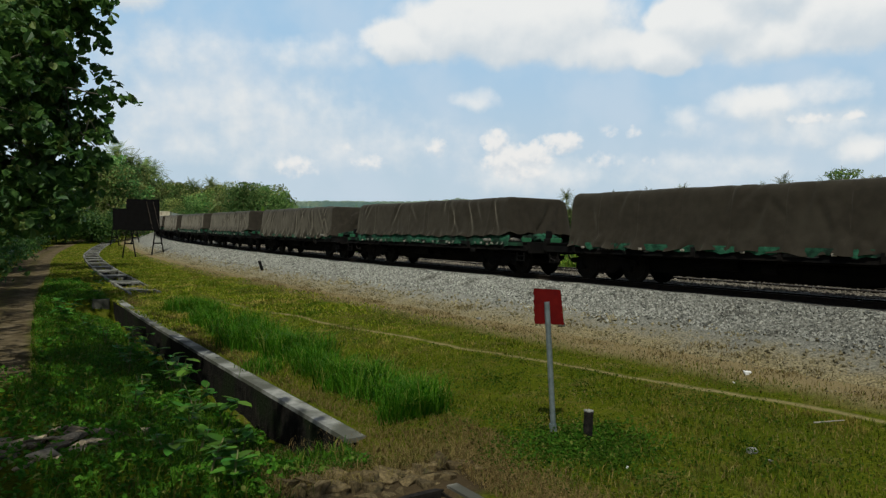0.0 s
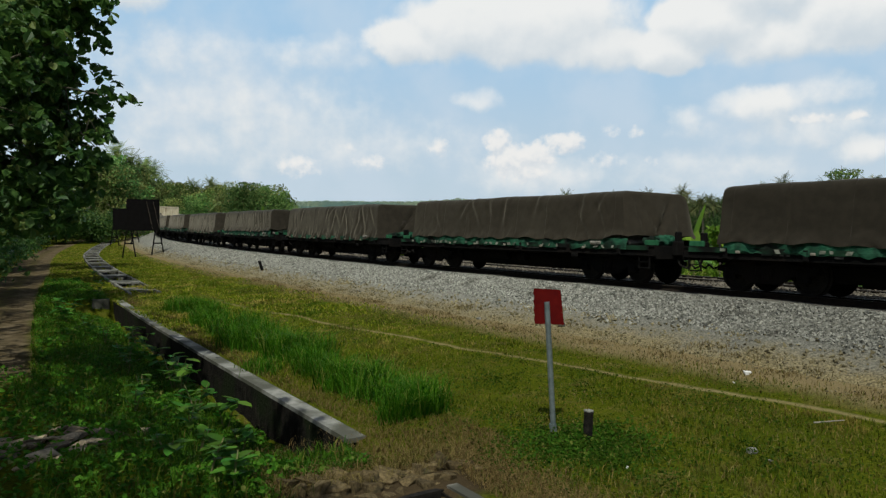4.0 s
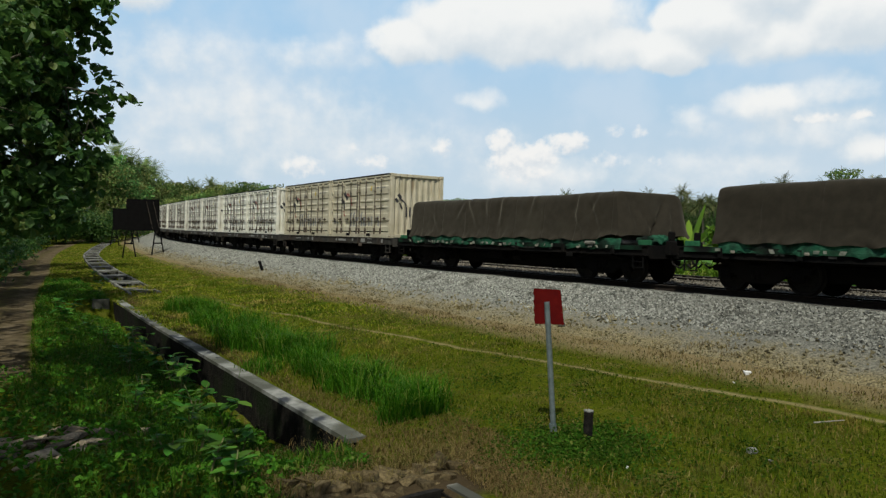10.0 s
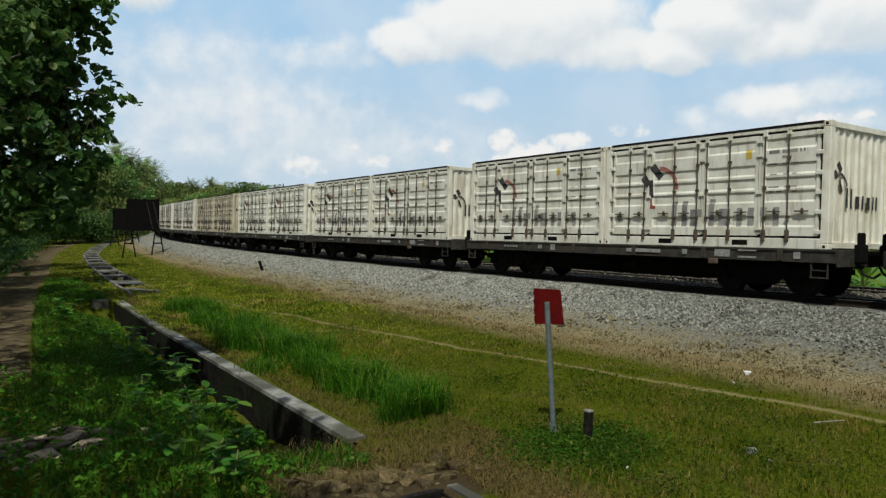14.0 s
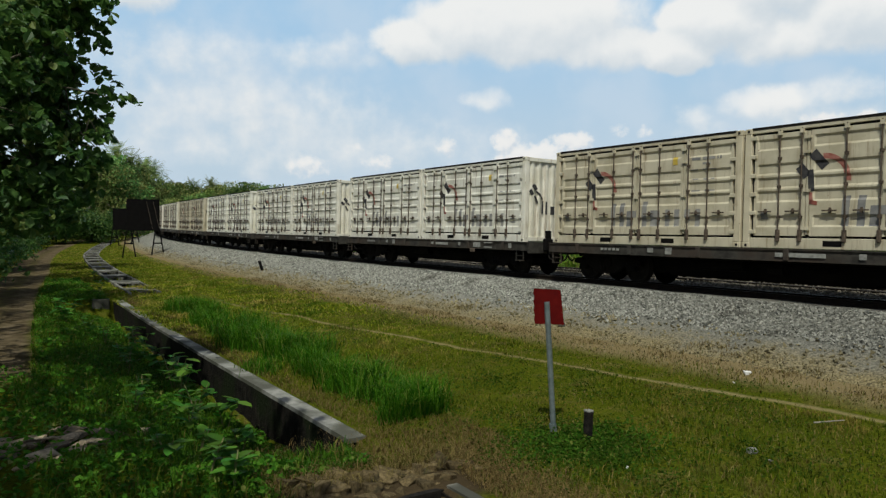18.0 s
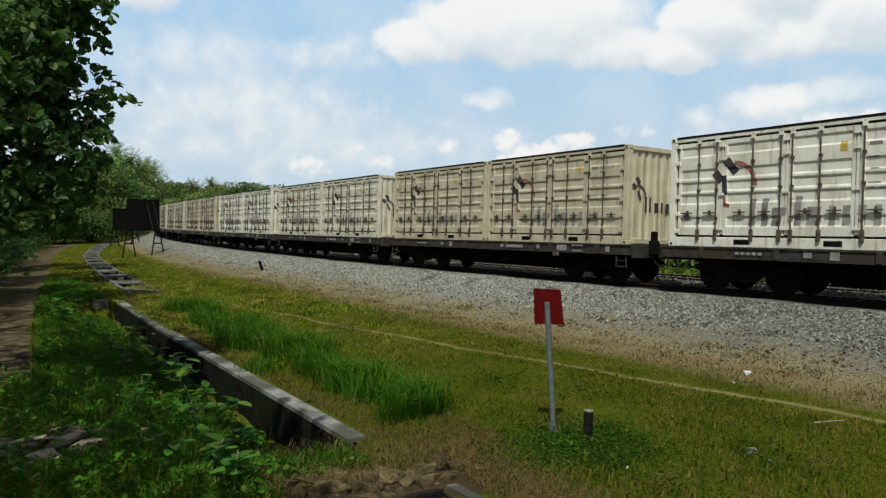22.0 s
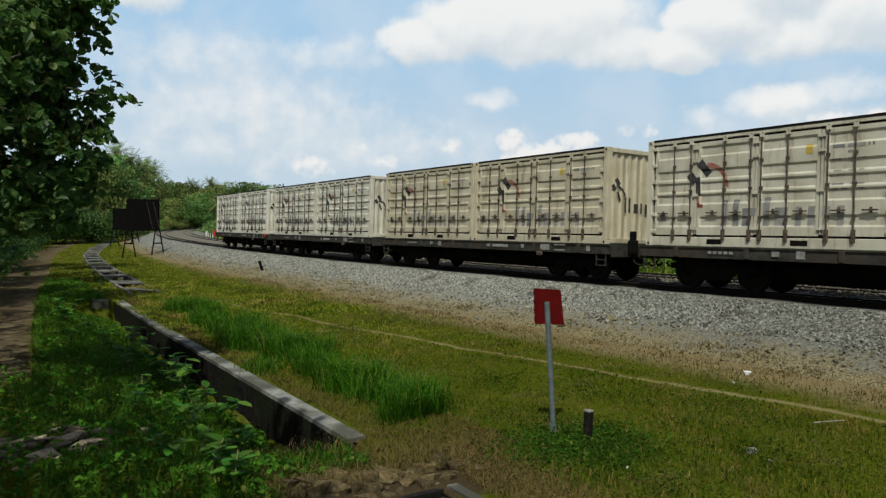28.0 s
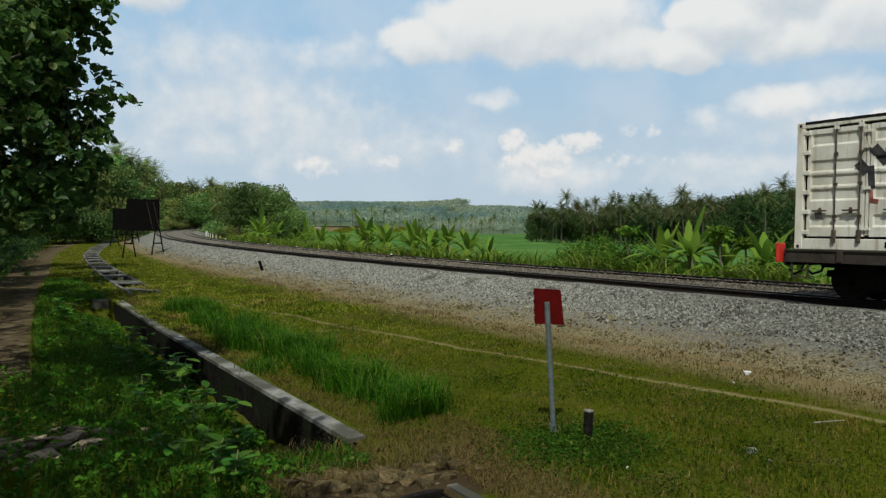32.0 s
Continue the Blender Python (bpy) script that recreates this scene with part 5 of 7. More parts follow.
def small_things():
    # leaning rail stub in the ballast
    p = rest(-15.6, -3.3)
    st = new("rail_stub")
    st.matrix_basis = Matrix.Translation(p) @ Matrix.Rotation(-0.32, 4, "Y")
    bm = box_bm(-0.04, 0.04, -0.05, 0.05, -0.1, 0.62, bevel=0.012)
    box(bm, -0.07, 0.07, -0.012, 0.012, -0.1, 0.64)
    part("bar", bm, M_STEEL_DARK, st)
    part("foot", box_bm(-0.3, 0.14, -0.06, 0.06, -0.02, 0.05, bevel=0.015), M_STEEL_DARK, st)
    tagged(st, "short dark rail stub leaning in the ballast", "rail stub")
    # pale litter and stones in the grass
    for i, (s, lat, w, m) in enumerate(((12.05, -4.74, 0.10, M_WHITE), (13.76, -9.39, 0.05, M_WHITE), (14.29, -7.84, 0.10, M_CONCRETE), (14.6, -7.95, 0.06, M_CONCRETE), (12.2, -5.3, 0.04, M_WHITE), (3.9, -4.3, 0.12, M_CONCRETE), (6.6, -3.9, 0.14, M_CONCRETE))):
        me = stone_mesh(40 + i, m)
        ob = new("pale_stone", me)
        ob.matrix_basis = Matrix.LocRotScale(rest(s, lat, w * 0.25 if lat < -4.6 else 0.0) if lat < -4.6 else Vector([float(v) for v in on_line(s, lat, float(bed_height(lat)) + w * 0.2)]), Euler((0, 0, i)), (w * 1.3, w, w * 0.8))
        tagged(ob, "small pale stone lying in the grass" if lat < -4.6 else "larger pale stone on the ballast", "stone", "pale stones")
    bm = tube(bmesh.new(), (-0.22, 0, 0.03), (0.2, 0.05, 0.05), 0.012, 0.008, seg=6)
    ob = new("dry_stick", bm_mesh("dry_stick", bm, M_ROPE))
    ob.matrix_basis = Matrix.Translation(rest(14.37, -6.3, 0.02))
    tagged(ob, "pale dry stick lying in the grass", "stick")
    # white marker posts on the far side
    bm = box_bm(-0.055, 0.055, -0.055, 0.055, 0, 0.38, bevel=0.012)
    box(bm, -0.065, 0.065, -0.065, 0.065, 0.33, 0.40, bevel=0.015)
    me = bm_mesh("marker_post", bm, M_WHITE)
    for s, lat in ((-47.5, 6.2), (-38.5, 6.2), (-29.5, 6.2), (-20.5, 6.2), (-11.9, 6.2), (-57, 6.2), (-70, 6.2)):
        ob = new("marker_post", me)
        x, y, z = on_line(s, lat, -0.62)
        ob.matrix_basis = Matrix.Translation((float(x), float(y), float(z) + 0.05))
        tagged(ob, "small white concrete marker post at the ballast's edge", "post", "marker posts")
    bm = box_bm(-0.05, 0.05, -0.05, 0.05, -0.6, 0.4, bevel=0.015)
    me = bm_mesh("guard_post", bm, M_WHITE)
    for i in range(14):
        s = -84 - 5.5 * i
        ob = new("guard_post", me)
        x, y, z = on_line(s, 7.3, -0.55)
        ob.matrix_basis = Matrix.Translation((float(x), float(y), float(z)))
        tagged(ob, "white painted guard post on the inside of the curve", "post", "guard posts round the curve")


small_things()
# ---- clouds: a far backdrop that drifts ----
CLOUDS = []
# centre azimuth, elevation, half width, half height (degrees), weight: soft banks and veils, then crisp heaps
BANKS = ((6.0, 15.2, 9.5, 3.0, 1.3), (-2.4, 14.1, 3.2, 1.8, 1.2), (1.0, 14.8, 4.0, 2.3, 1.2), (20.0, 14.8, 4.8, 2.4, 1.6), (17.0, 13.0, 3.2, 1.7, 1.6), (23.2, 16.6, 4.4, 2.2, 1.5),
         (29.6, 14.6, 5.2, 2.9, 1.6), (25.0, 13.2, 5.5, 1.9, 1.0), (12.5, 13.4, 5.0, 1.8, 0.9), (3.2, 9.9, 1.7, 0.75, 0.30), (23.6, 8.9, 3.2, 1.35, 0.70), (27.6, 9.4, 2.5, 1.0, 0.36),
         (29.6, 5.6, 2.0, 1.1, 0.6), (18.5, 7.9, 1.4, 1.0, 0.24), (26.2, 7.0, 5.0, 1.3, 0.26), (-22.3, 16.6, 3.2, 1.6, 1.1), (-15.0, 9.0, 9.5, 2.1, 0.30), (-19.0, 12.4, 5.0, 1.8, 0.20),
         (-9.0, 12.9, 3.6, 1.1, 0.20), (-14.0, 4.7, 1.0, 0.9, 0.24), (-11.5, 6.6, 13.0, 1.8, 0.20), (7.3, 4.2, 4.8, 1.6, 0.40), (20.0, 4.4, 6.0, 1.1, 0.22))
HEAPS = ((4.7, 6.7, 1.25, 1.05, 1.15), (5.6, 5.4, 2.1, 1.35, 1.3), (7.5, 5.7, 2.0, 1.15, 1.3), (9.8, 6.6, 1.75, 1.0, 1.2), (6.6, 4.5, 2.7, 1.1, 0.9), (13.2, 7.4, 0.75, 0.6, 0.38), (14.9, 7.1, 0.65, 0.5, 0.5),
         (12.8, 5.2, 1.5, 0.65, 0.4), (16.1, 5.2, 0.5, 0.4, 0.35), (0.2, 6.3, 1.05, 0.75, 0.75), (-10.4, 4.9, 1.9, 1.0, 0.75), (-6.8, 6.2, 0.9, 0.5, 0.5), (-5.0, 5.2, 1.5, 0.6, 0.6), (26.8, 7.6, 1.8, 0.42, 0.7), (29.4, 7.6, 0.7, 0.4, 0.8))


def cloud_material():
    m = bpy.data.materials.new("clouds")
    m.use_nodes = True
    nt = m.node_tree
    n, l = nt.nodes, nt.links
    n.remove(n["Principled BSDF"])
    uv = n.new("ShaderNodeUVMap").outputs[0]

    def moved(vec, dx, dy):
        v = n.new("ShaderNodeVectorMath")
        l.new(vec, v.inputs[0])
        v.inputs[1].default_value = (dx, dy, 0)
        return v.outputs[0]

    def warped(vec, scale, ax, ay):
        warp = n.new("ShaderNodeTexNoise")
        warp.inputs["Scale"].default_value, warp.inputs["Detail"].default_value = scale, 5
        l.new(vec, warp.inputs["Vector"])
        off = n.new("ShaderNodeVectorMath")
        off.operation = "MULTIPLY_ADD"
        l.new(warp.outputs["Color"], off.inputs[0])
        off.inputs[1].default_value = (ax, ay, 0)
        l.new(moved(vec, -ax / 2, -ay / 2), off.inputs[2])
        sep = n.new("ShaderNodeSeparateXYZ")
        l.new(off.outputs[0], sep.inputs[0])
        return sep.outputs[0], sep.outputs[1]

    def lumps(x, y, puffs, soft):
        total = None
        for az, el, w, h, k in puffs:
            dx = math_node(nt, "MULTIPLY_ADD", x, 1 / w, -az / w)
            dy = math_node(nt, "MULTIPLY_ADD", y, 1 / h, -el / h)
            r2 = math_node(nt, "MULTIPLY_ADD", dx, dx, math_node(nt, "MULTIPLY", dy, dy))
            v = math_node(nt, "MULTIPLY", math_node(nt, "SUBTRACT", 1.0, r2), k)
            total = v if total is None else math_node(nt, "SMOOTH_MAX", total, v, soft)
        return total

    def bank(vec):
        x, y = warped(vec, 0.42, 2.6, 1.7)
        return math_node(nt, "ADD", lumps(x, y, BANKS, 0.35), math_node(nt, "MULTIPLY_ADD", noise_node(nt, vec, 0.58, 6, 0.5), 0.85, -0.43))

    def heap(vec):
        x, y = warped(vec, 0.9, 1.3, 1.0)
        return math_node(nt, "ADD", lumps(x, y, HEAPS, 0.15), math_node(nt, "MULTIPLY_ADD", noise_node(nt, vec, 1.5, 7, 0.55), 1.7, -0.9))
    b0, b1 = bank(uv), bank(moved(uv, -0.3, 1.3))
    h0, h1 = heap(uv), heap(moved(uv, -0.15, 0.45))
    sep2 = n.new("ShaderNodeSeparateXYZ")
    l.new(uv, sep2.inputs[0])
    # clear air: blue above, milky towards the horizon, with broad thin veils
    col = mix(nt, ramp(nt, sep2.outputs[1], 1, 17), (0.69, 0.85, 0.97), (0.49, 0.77, 1.05))
    wisps = ramp(nt, noise_node(nt, uv, 0.16, 4, 0.5), 0.36, 0.66)
    col = mix(nt, math_node(nt, "MULTIPLY", wisps, 0.45), col, (0.80, 0.93, 1.06))
    # soft banks: white crowns, grey-blue undersides
    lit = ramp(nt, math_node(nt, "SUBTRACT", b0, b1), -0.95, 0.75)
    thin = ramp(nt, b0, -0.30, 0.62)
    col = mix(nt, math_node(nt, "MULTIPLY", thin, 0.96), col, mix(nt, lit, (0.83, 0.92, 0.985), (1.16, 1.17, 1.15)))
    # heaped crisp clouds
    lit = ramp(nt, math_node(nt, "SUBTRACT", h0, h1), -0.65, 0.45)
    thin = ramp(nt, h0, -0.12, 0.95)
    col = mix(nt, math_node(nt, "MULTIPLY", thin, 0.92), col, mix(nt, lit, (0.90, 0.96, 1.01), (1.17, 1.16, 1.13)))
    alpha = math_node(nt, "MULTIPLY", ramp(nt, math_node(nt, "ABSOLUTE", sep2.outputs[0]), 62, 46), math_node(nt, "SUBTRACT", 1.0, ramp(nt, sep2.outputs[1], 26, 42)), clamp=True)
    em = n.new("ShaderNodeEmission")
    em.inputs[1].default_value = 0.95
    l.new(col, em.inputs[0])
    tr = n.new("ShaderNodeBsdfTransparent")
    mx = n.new("ShaderNodeMixShader")
    l.new(alpha, mx.inputs[0])
    l.new(tr.outputs[0], mx.inputs[1])
    l.new(em.outputs[0], mx.inputs[2])
    l.new(mx.outputs[0], n["Material Output"].inputs["Surface"])
    return m


def build_clouds():
    R = 4200
    az, el = np.arange(-64, 64.1, 4), np.concatenate([np.arange(-3, 20, 1.5), np.arange(21, 46, 4)])
    verts, uvs, faces = [], [], []
    for e in el:
        for a in az:
            x, y, z = math.sin(radians(a)) * math.cos(radians(e)), math.cos(radians(a)) * math.cos(radians(e)), math.sin(radians(e))
            verts.append((x * R, y * R, z * R))
            uvs.append((float(a), float(e)))
    n = len(az)
    for i in range(len(el) - 1):
        for k in range(n - 1):
            a = i * n + k
            faces.append((a, a + n, a + n + 1, a + 1))
    me = mesh_of("sky_backdrop", verts, faces, cloud_material(), True)
    uv = me.uv_layers.new(name="sky")
    for lp in me.loops:
        uv.data[lp.index].uv = uvs[lp.vertex_index]
    ob = tagged(new("sky_backdrop", me), "white cumulus and thin veils in a pale blue sky", "sky", kind="structure")
    CLOUDS.append(ob)


build_clouds()
# ---- plants ----
L_TEAK = island_leaf("broad_tree_leaf", (0.030, 0.084, 0.018), (0.072, 0.152, 0.030), (0.135, 0.185, 0.045), 0.42, 0.45)
L_WOOD = island_leaf("woodland_leaf", (0.115, 0.190, 0.055), (0.250, 0.330, 0.100), (0.36, 0.37, 0.13), 0.35, 0.6, 0.10, 1.1)
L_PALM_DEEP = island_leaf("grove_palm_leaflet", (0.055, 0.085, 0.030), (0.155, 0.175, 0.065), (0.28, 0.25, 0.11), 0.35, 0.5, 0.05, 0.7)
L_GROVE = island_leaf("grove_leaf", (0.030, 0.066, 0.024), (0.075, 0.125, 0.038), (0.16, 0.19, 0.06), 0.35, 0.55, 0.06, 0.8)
L_PALM = island_leaf("palm_leaflet", (0.125, 0.190, 0.070), (0.25, 0.31, 0.11), (0.36, 0.33, 0.15), 0.35, 0.5, 0.05, 0.7)
L_BANANA = island_leaf("banana_leaf", (0.085, 0.190, 0.020), (0.20, 0.32, 0.042), (0.38, 0.37, 0.09), 0.45, 0.5)
L_WEED = island_leaf("weed_leaf", (0.030, 0.125, 0.010), (0.080, 0.225, 0.020), (0.17, 0.20, 0.05), 0.35, 0.5)
L_BROAD = island_leaf("broad_weed_leaf", (0.034, 0.120, 0.016), (0.090, 0.225, 0.030), (0.15, 0.21, 0.04), 0.4, 0.5, 0.06, 0.9)
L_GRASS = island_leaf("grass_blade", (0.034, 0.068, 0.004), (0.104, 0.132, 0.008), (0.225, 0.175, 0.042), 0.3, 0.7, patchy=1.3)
# brighter copy of the verge blade: stronger sun put into the colour
L_GRASS_LIT = island_leaf("lit_verge_blade", (0.078, 0.128, 0.008), (0.215, 0.250, 0.018), (0.33, 0.27, 0.07), 0.3, 0.7, patchy=1.3)
L_RANK = island_leaf("rank_grass_blade", (0.032, 0.120, 0.008), (0.085, 0.215, 0.014), (0.19, 0.20, 0.04), 0.4, 0.5)
L_VERGE = island_leaf("verge_weed_leaf", (0.026, 0.078, 0.006), (0.062, 0.130, 0.012), (0.13, 0.15, 0.03), 0.35, 0.6)
L_TALL = island_leaf("tall_grass_blade", (0.024, 0.090, 0.003), (0.085, 0.185, 0.010), (0.19, 0.20, 0.04), 0.35, 0.5)
L_FRINGE = island_leaf("fringe_grass_blade", (0.090, 0.190, 0.020), (0.22, 0.33, 0.042), (0.32, 0.30, 0.10), 0.4, 0.6)
L_SHRUB = island_leaf("shrub_leaf", (0.045, 0.120, 0.014), (0.145, 0.260, 0.032), (0.26, 0.28, 0.06), 0.4, 0.55)
L_DRY = island_leaf("dry_grass_blade", (0.108, 0.080, 0.024), (0.232, 0.178, 0.066), (0.08, 0.10, 0.02), 0.2, 0.8)
# leaf colour paled towards blue-green to stand in for haze
L_FAR = island_leaf("haze_tinted_leaf", (0.27, 0.365, 0.285), (0.33, 0.42, 0.31), (0.37, 0.44, 0.29), 0.25, 0.7, patchy=0.012)


def leaves(centres, normals, size, rng, ratio=0.55, fold=0.18):
    """Pointed, slightly folded leaves: six corners each."""
    n = len(centres)
    nrm = normals / np.maximum(1e-6, np.linalg.norm(normals, axis=1))[:, None]
    ref = rng.normal(size=(n, 3))
    a = np.cross(nrm, ref)
    a /= np.maximum(1e-6, np.linalg.norm(a, axis=1))[:, None]
    b = np.cross(nrm, a)
    L, W = (size * 0.5)[:, None], (size * 0.5 * ratio)[:, None]
    lift = nrm * (size * fold)[:, None]
    pts = np.stack([centres - a * L, centres - a * L * 0.35 + b * W + lift * 0.5, centres + a * L * 0.4 + b * W * 0.8 + lift * 0.5, centres + a * L - lift * 0.4, centres + a * L * 0.4 - b * W * 0.8 + lift * 0.5, centres - a * L * 0.35 - b * W + lift * 0.5], 1)
    base = (np.arange(n) * 6)[:, None]
    f1 = base + np.array([[0, 1, 2, 3]])
    f2 = base + np.array([[0, 3, 4, 5]])
    return pts.reshape(-1, 3), np.concatenate([f1, f2], 0)


def crown_points(blobs, per_m2, rng, shell=0.55):
    """Places and directions of leaves on lumpy crowns; blobs of (x, y, z, rx, ry, rz)."""
    P, N = [], []
    for x, y, z, rx, ry, rz in blobs:
        n = int(per_m2 * 4 * math.pi * ((rx * ry + ry * rz + rx * rz) / 3))
        d = rng.normal(size=(n, 3))
        d /= np.linalg.norm(d, axis=1)[:, None]
        r = shell + (1 - shell) * rng.uniform(0, 1, n) ** 0.6
        lump = 1 + 0.22 * np.sin(d[:, 0] * 6 + x * 3) * np.sin(d[:, 1] * 5 + y) + 0.18 * np.sin(d[:, 2] * 7 + z)
        P.append(np.array([x, y, z]) + d * np.array([rx, ry, rz]) * (r * lump)[:, None])
        N.append(d * 0.5 + rng.normal(size=(n, 3)) * 0.55 + np.array([0, 0, 0.45]))
    return np.concatenate(P), np.concatenate(N)


def leafy(name, blobs, per_m2, size, mat, seed, shell=0.55, ratio=0.55):
    rng = np.random.default_rng(seed)
    P, N = crown_points(blobs, per_m2, rng, shell)
    v, f = leaves(P, N, size * rng.uniform(0.6, 1.25, len(P)), rng, ratio)
    return mesh_of(name, v, f, mat)


def limb(bm, pts, r0, r1, seg=8):
    n = len(pts) - 1
    for i, (a, b) in enumerate(zip(pts, pts[1:])):
        tube(bm, a, b, r0 + (r1 - r0) * i / n, r0 + (r1 - r0) * (i + 1) / n, seg, caps=(i in (0, n - 1)))


def tree(kind, label, category, trunk_top, trunk_r, blobs, per_m2, size, mat, seed, shell=0.55, group="", bark=None, far=False):
    """trunk, limbs to every lump of the crown, and the crown itself."""
    t = new(kind)
    rng = np.random.default_rng(seed + 100)
    bm = bmesh.new()
    top = Vector(trunk_top)
    mid = top * 0.5 + Vector((rng.uniform(-0.2, 0.2), rng.uniform(-0.2, 0.2), 0))
    limb(bm, [Vector((0, 0, -0.3)), mid * 0.5, mid, top], trunk_r, trunk_r * 0.6, 9)
    if not far:
        part("trunk", bm, bark or M_BARK, t)
    for x, y, z, rx, ry, rz in blobs:
        bm = bm if far else bmesh.new()
        c = Vector((x, y, z))
        j = top * rng.uniform(0.6, 1.0)
        k = (j + c) / 2 + Vector((rng.uniform(-0.3, 0.3), rng.uniform(-0.3, 0.3), rng.uniform(0, 0.3)))
        limb(bm, [j, k, c, c + (c - k).normalized() * rx * 0.7], trunk_r * 0.4, trunk_r * 0.08, 5 if far else 6)
        if not far:
            part("limb", bm, bark or M_BARK, t)
    if far:
        part("trunk", bm, bark or M_BARK, t)
    part("crown", leafy("crown", blobs, per_m2, size, mat, seed, shell), None, t)
    return tagged(t, label, category, group)


def sight(px, py, depth):
    """A place that far ahead of the camera, towards that point of its view (1568 x 882)."""
    c, s = math.cos(-0.0249), math.sin(-0.0249)
    x, u = (px - 784) / 1321.4, (441 - py) / 1321.4
    d = Vector((x, c - u * s, s + u * c))
    return d * (depth / d.y) + Vector((0, 0, EYE))


# the big tree whose boughs hang into view over the dirt road
def roadside_tree():
    rng = np.random.default_rng(210)
    base = rest(3.0, -18.6)
    top = Vector((0.5, -0.4, 6.0))
    t = new("roadside_tree")
    t.matrix_basis = Matrix.Translation(base)
    bm = bmesh.new()
    limb(bm, [Vector((0, 0, -0.3)), Vector((0.1, 0.1, 2.0)), Vector((0.35, -0.2, 4.2)), top], 0.28, 0.15, 10)
    part("trunk", bm, M_BARK, t)
    # main boughs, by where they end
    for px, py, d, bend in ((150, -30, 13.0, 0.3), (160, 50, 13.1, 0.2), (195, 172, 12.9, 0.25), (150, 150, 13.3, 0.4), (170, 245, 13.1, -0.2), (120, 300, 13.4, -0.2), (60, 60, 13.6, 0.4), (40, 220, 13.0, 0.2), (30, 360, 13.6, -0.2)):
        p = sight(px, py, d) - base
        j = top * rng.uniform(0.55, 1.0)
        k = j.lerp(p, 0.5) + Vector((rng.uniform(-0.2, 0.2), rng.uniform(-0.2, 0.2), bend))
        bm = bmesh.new()
        limb(bm, [j, j.lerp(k, 0.5) + Vector((0, 0, 0.1)), k, k.lerp(p, 0.5) + Vector((0, 0.1, 0.06)), p], 0.06, 0.009, 6)
        for q in range(5):
            o = k.lerp(p, 0.2 + 0.18 * q)
            limb(bm, [o, o + Vector(rng.normal(size=3)) * 0.25 + Vector((0.1, 0, 0.1)), o + Vector(rng.normal(size=3)) * 0.35 + Vector((0.05, 0, 0.0))], 0.014, 0.005, 4)
        part("limb", bm, M_BARK_DARK, t)
    # the crown: sprays of leaves, dense inside and ragged along the edge
    masses = [(120, 0, 13.0, 60, 20), (60, 50, 13.4, 90, 34), (10, 130, 13.2, 100, 34), (95, 120, 13.2, 62, 22), (80, 195, 13.4, 90, 34), (25, 265, 13.2, 100, 38), (115, 270, 13.6, 66, 26), (60, 345, 13.6, 85, 32), (-50, 60, 13.8, 110, 14), (-70, 230, 13.6, 130, 20), (-40, 390, 14.4, 100, 20), (78, 385, 16.5, 52, 20), (50, 425, 17.0, 60, 18), (105, 340, 16.5, 38, 12), (140, -60, 13, 60, 8), (95, 400, 18.5, 32, 10), (20, 330, 12.8, 70, 22)]
    blobs = []
    for px, py, d, r, n in masses:
        for _ in range(int(n * 1.15)):
            u, v = rng.normal(size=2) * 0.5
            dd = d + rng.normal() * r / 1321 * d * 0.8
            blobs.append((px + u * r, py + v * r, dd, rng.uniform(14, 27)))
    edge = [(196, 6, 13), (184, 20, 12), (199, 33, 9), (176, 40, 14), (188, 56, 9), (160, 58, 14), (178, 70, 8), (146, 78, 13), (164, 84, 6), (132, 96, 14), (152, 108, 9), (140, 122, 14), (168, 118, 9), (186, 128, 11), (172, 140, 12), (198, 140, 8), (208, 152, 10), (190, 160, 13), (222, 166, 10), (205, 174, 9), (233, 176, 9), (244, 184, 7), (218, 186, 8), (160, 176, 16), (178, 190, 12), (198, 196, 9), (150, 200, 16), (170, 212, 12), (190, 216, 9), (181, 230, 9), (197, 240, 10), (165, 238, 12), (202, 252, 7), (176, 252, 10), (150, 262, 14), (172, 272, 12), (190, 282, 9), (160, 290, 13), (196, 294, 8), (178, 300, 10), (146, 308, 13), (150, 325, 12), (132, 345, 14), (120, 372, 13), (108, 408, 14)]
    for px, py, r in edge:
        blobs.append((px, py, 13.1 + rng.normal() * 0.25, r * 1.05))
    out = []
    for px, py, d, r in blobs:
        if py + r > 425 + 0.1 * max(0, 120 - px):
            continue
        p = sight(px, py, d) - base
        rr = r / 1321 * d
        out.append((p.x, p.y, p.z, rr, rr * 1.15, rr * 0.8))
    part("crown", leafy("crown", out, 40, 0.185, L_TEAK, 21, 0.15, 0.7), None, t)
    tagged(t, "large broad-leaved tree, dark green boughs over the dirt road", "tree")
    # neighbours added mostly out of view, to shade the road and the verge
    for i, (x, y, h, rr) in enumerate(((-10.9, 9.0, 9.0, 3.4), (-13.2, 15.5, 9.2, 3.4), (-17.2, 23.5, 9.5, 3.6), (-21.6, 32.5, 9.5, 3.8), (-27, 43, 9.5, 4.0))):
        blobs = [(rr * math.cos(k * 2.1) * 0.75, rr * math.sin(k * 2.1) * 0.75, h + 0.7 * math.sin(k * 1.3), rr * 0.6, rr * 0.6, rr * 0.4) for k in range(6)]
        n = tree("roadside_tree", "broad-leaved tree added beside the dirt road for its shade", "tree", (0.2, 0.1, h - 0.8), 0.2, blobs, (1.8, 3, 13, 13, 13)[i], 0.36, L_TEAK, 61 + i, 0.3)
        n.matrix_basis = Matrix.Translation((x, y, ground_at(x, y)))
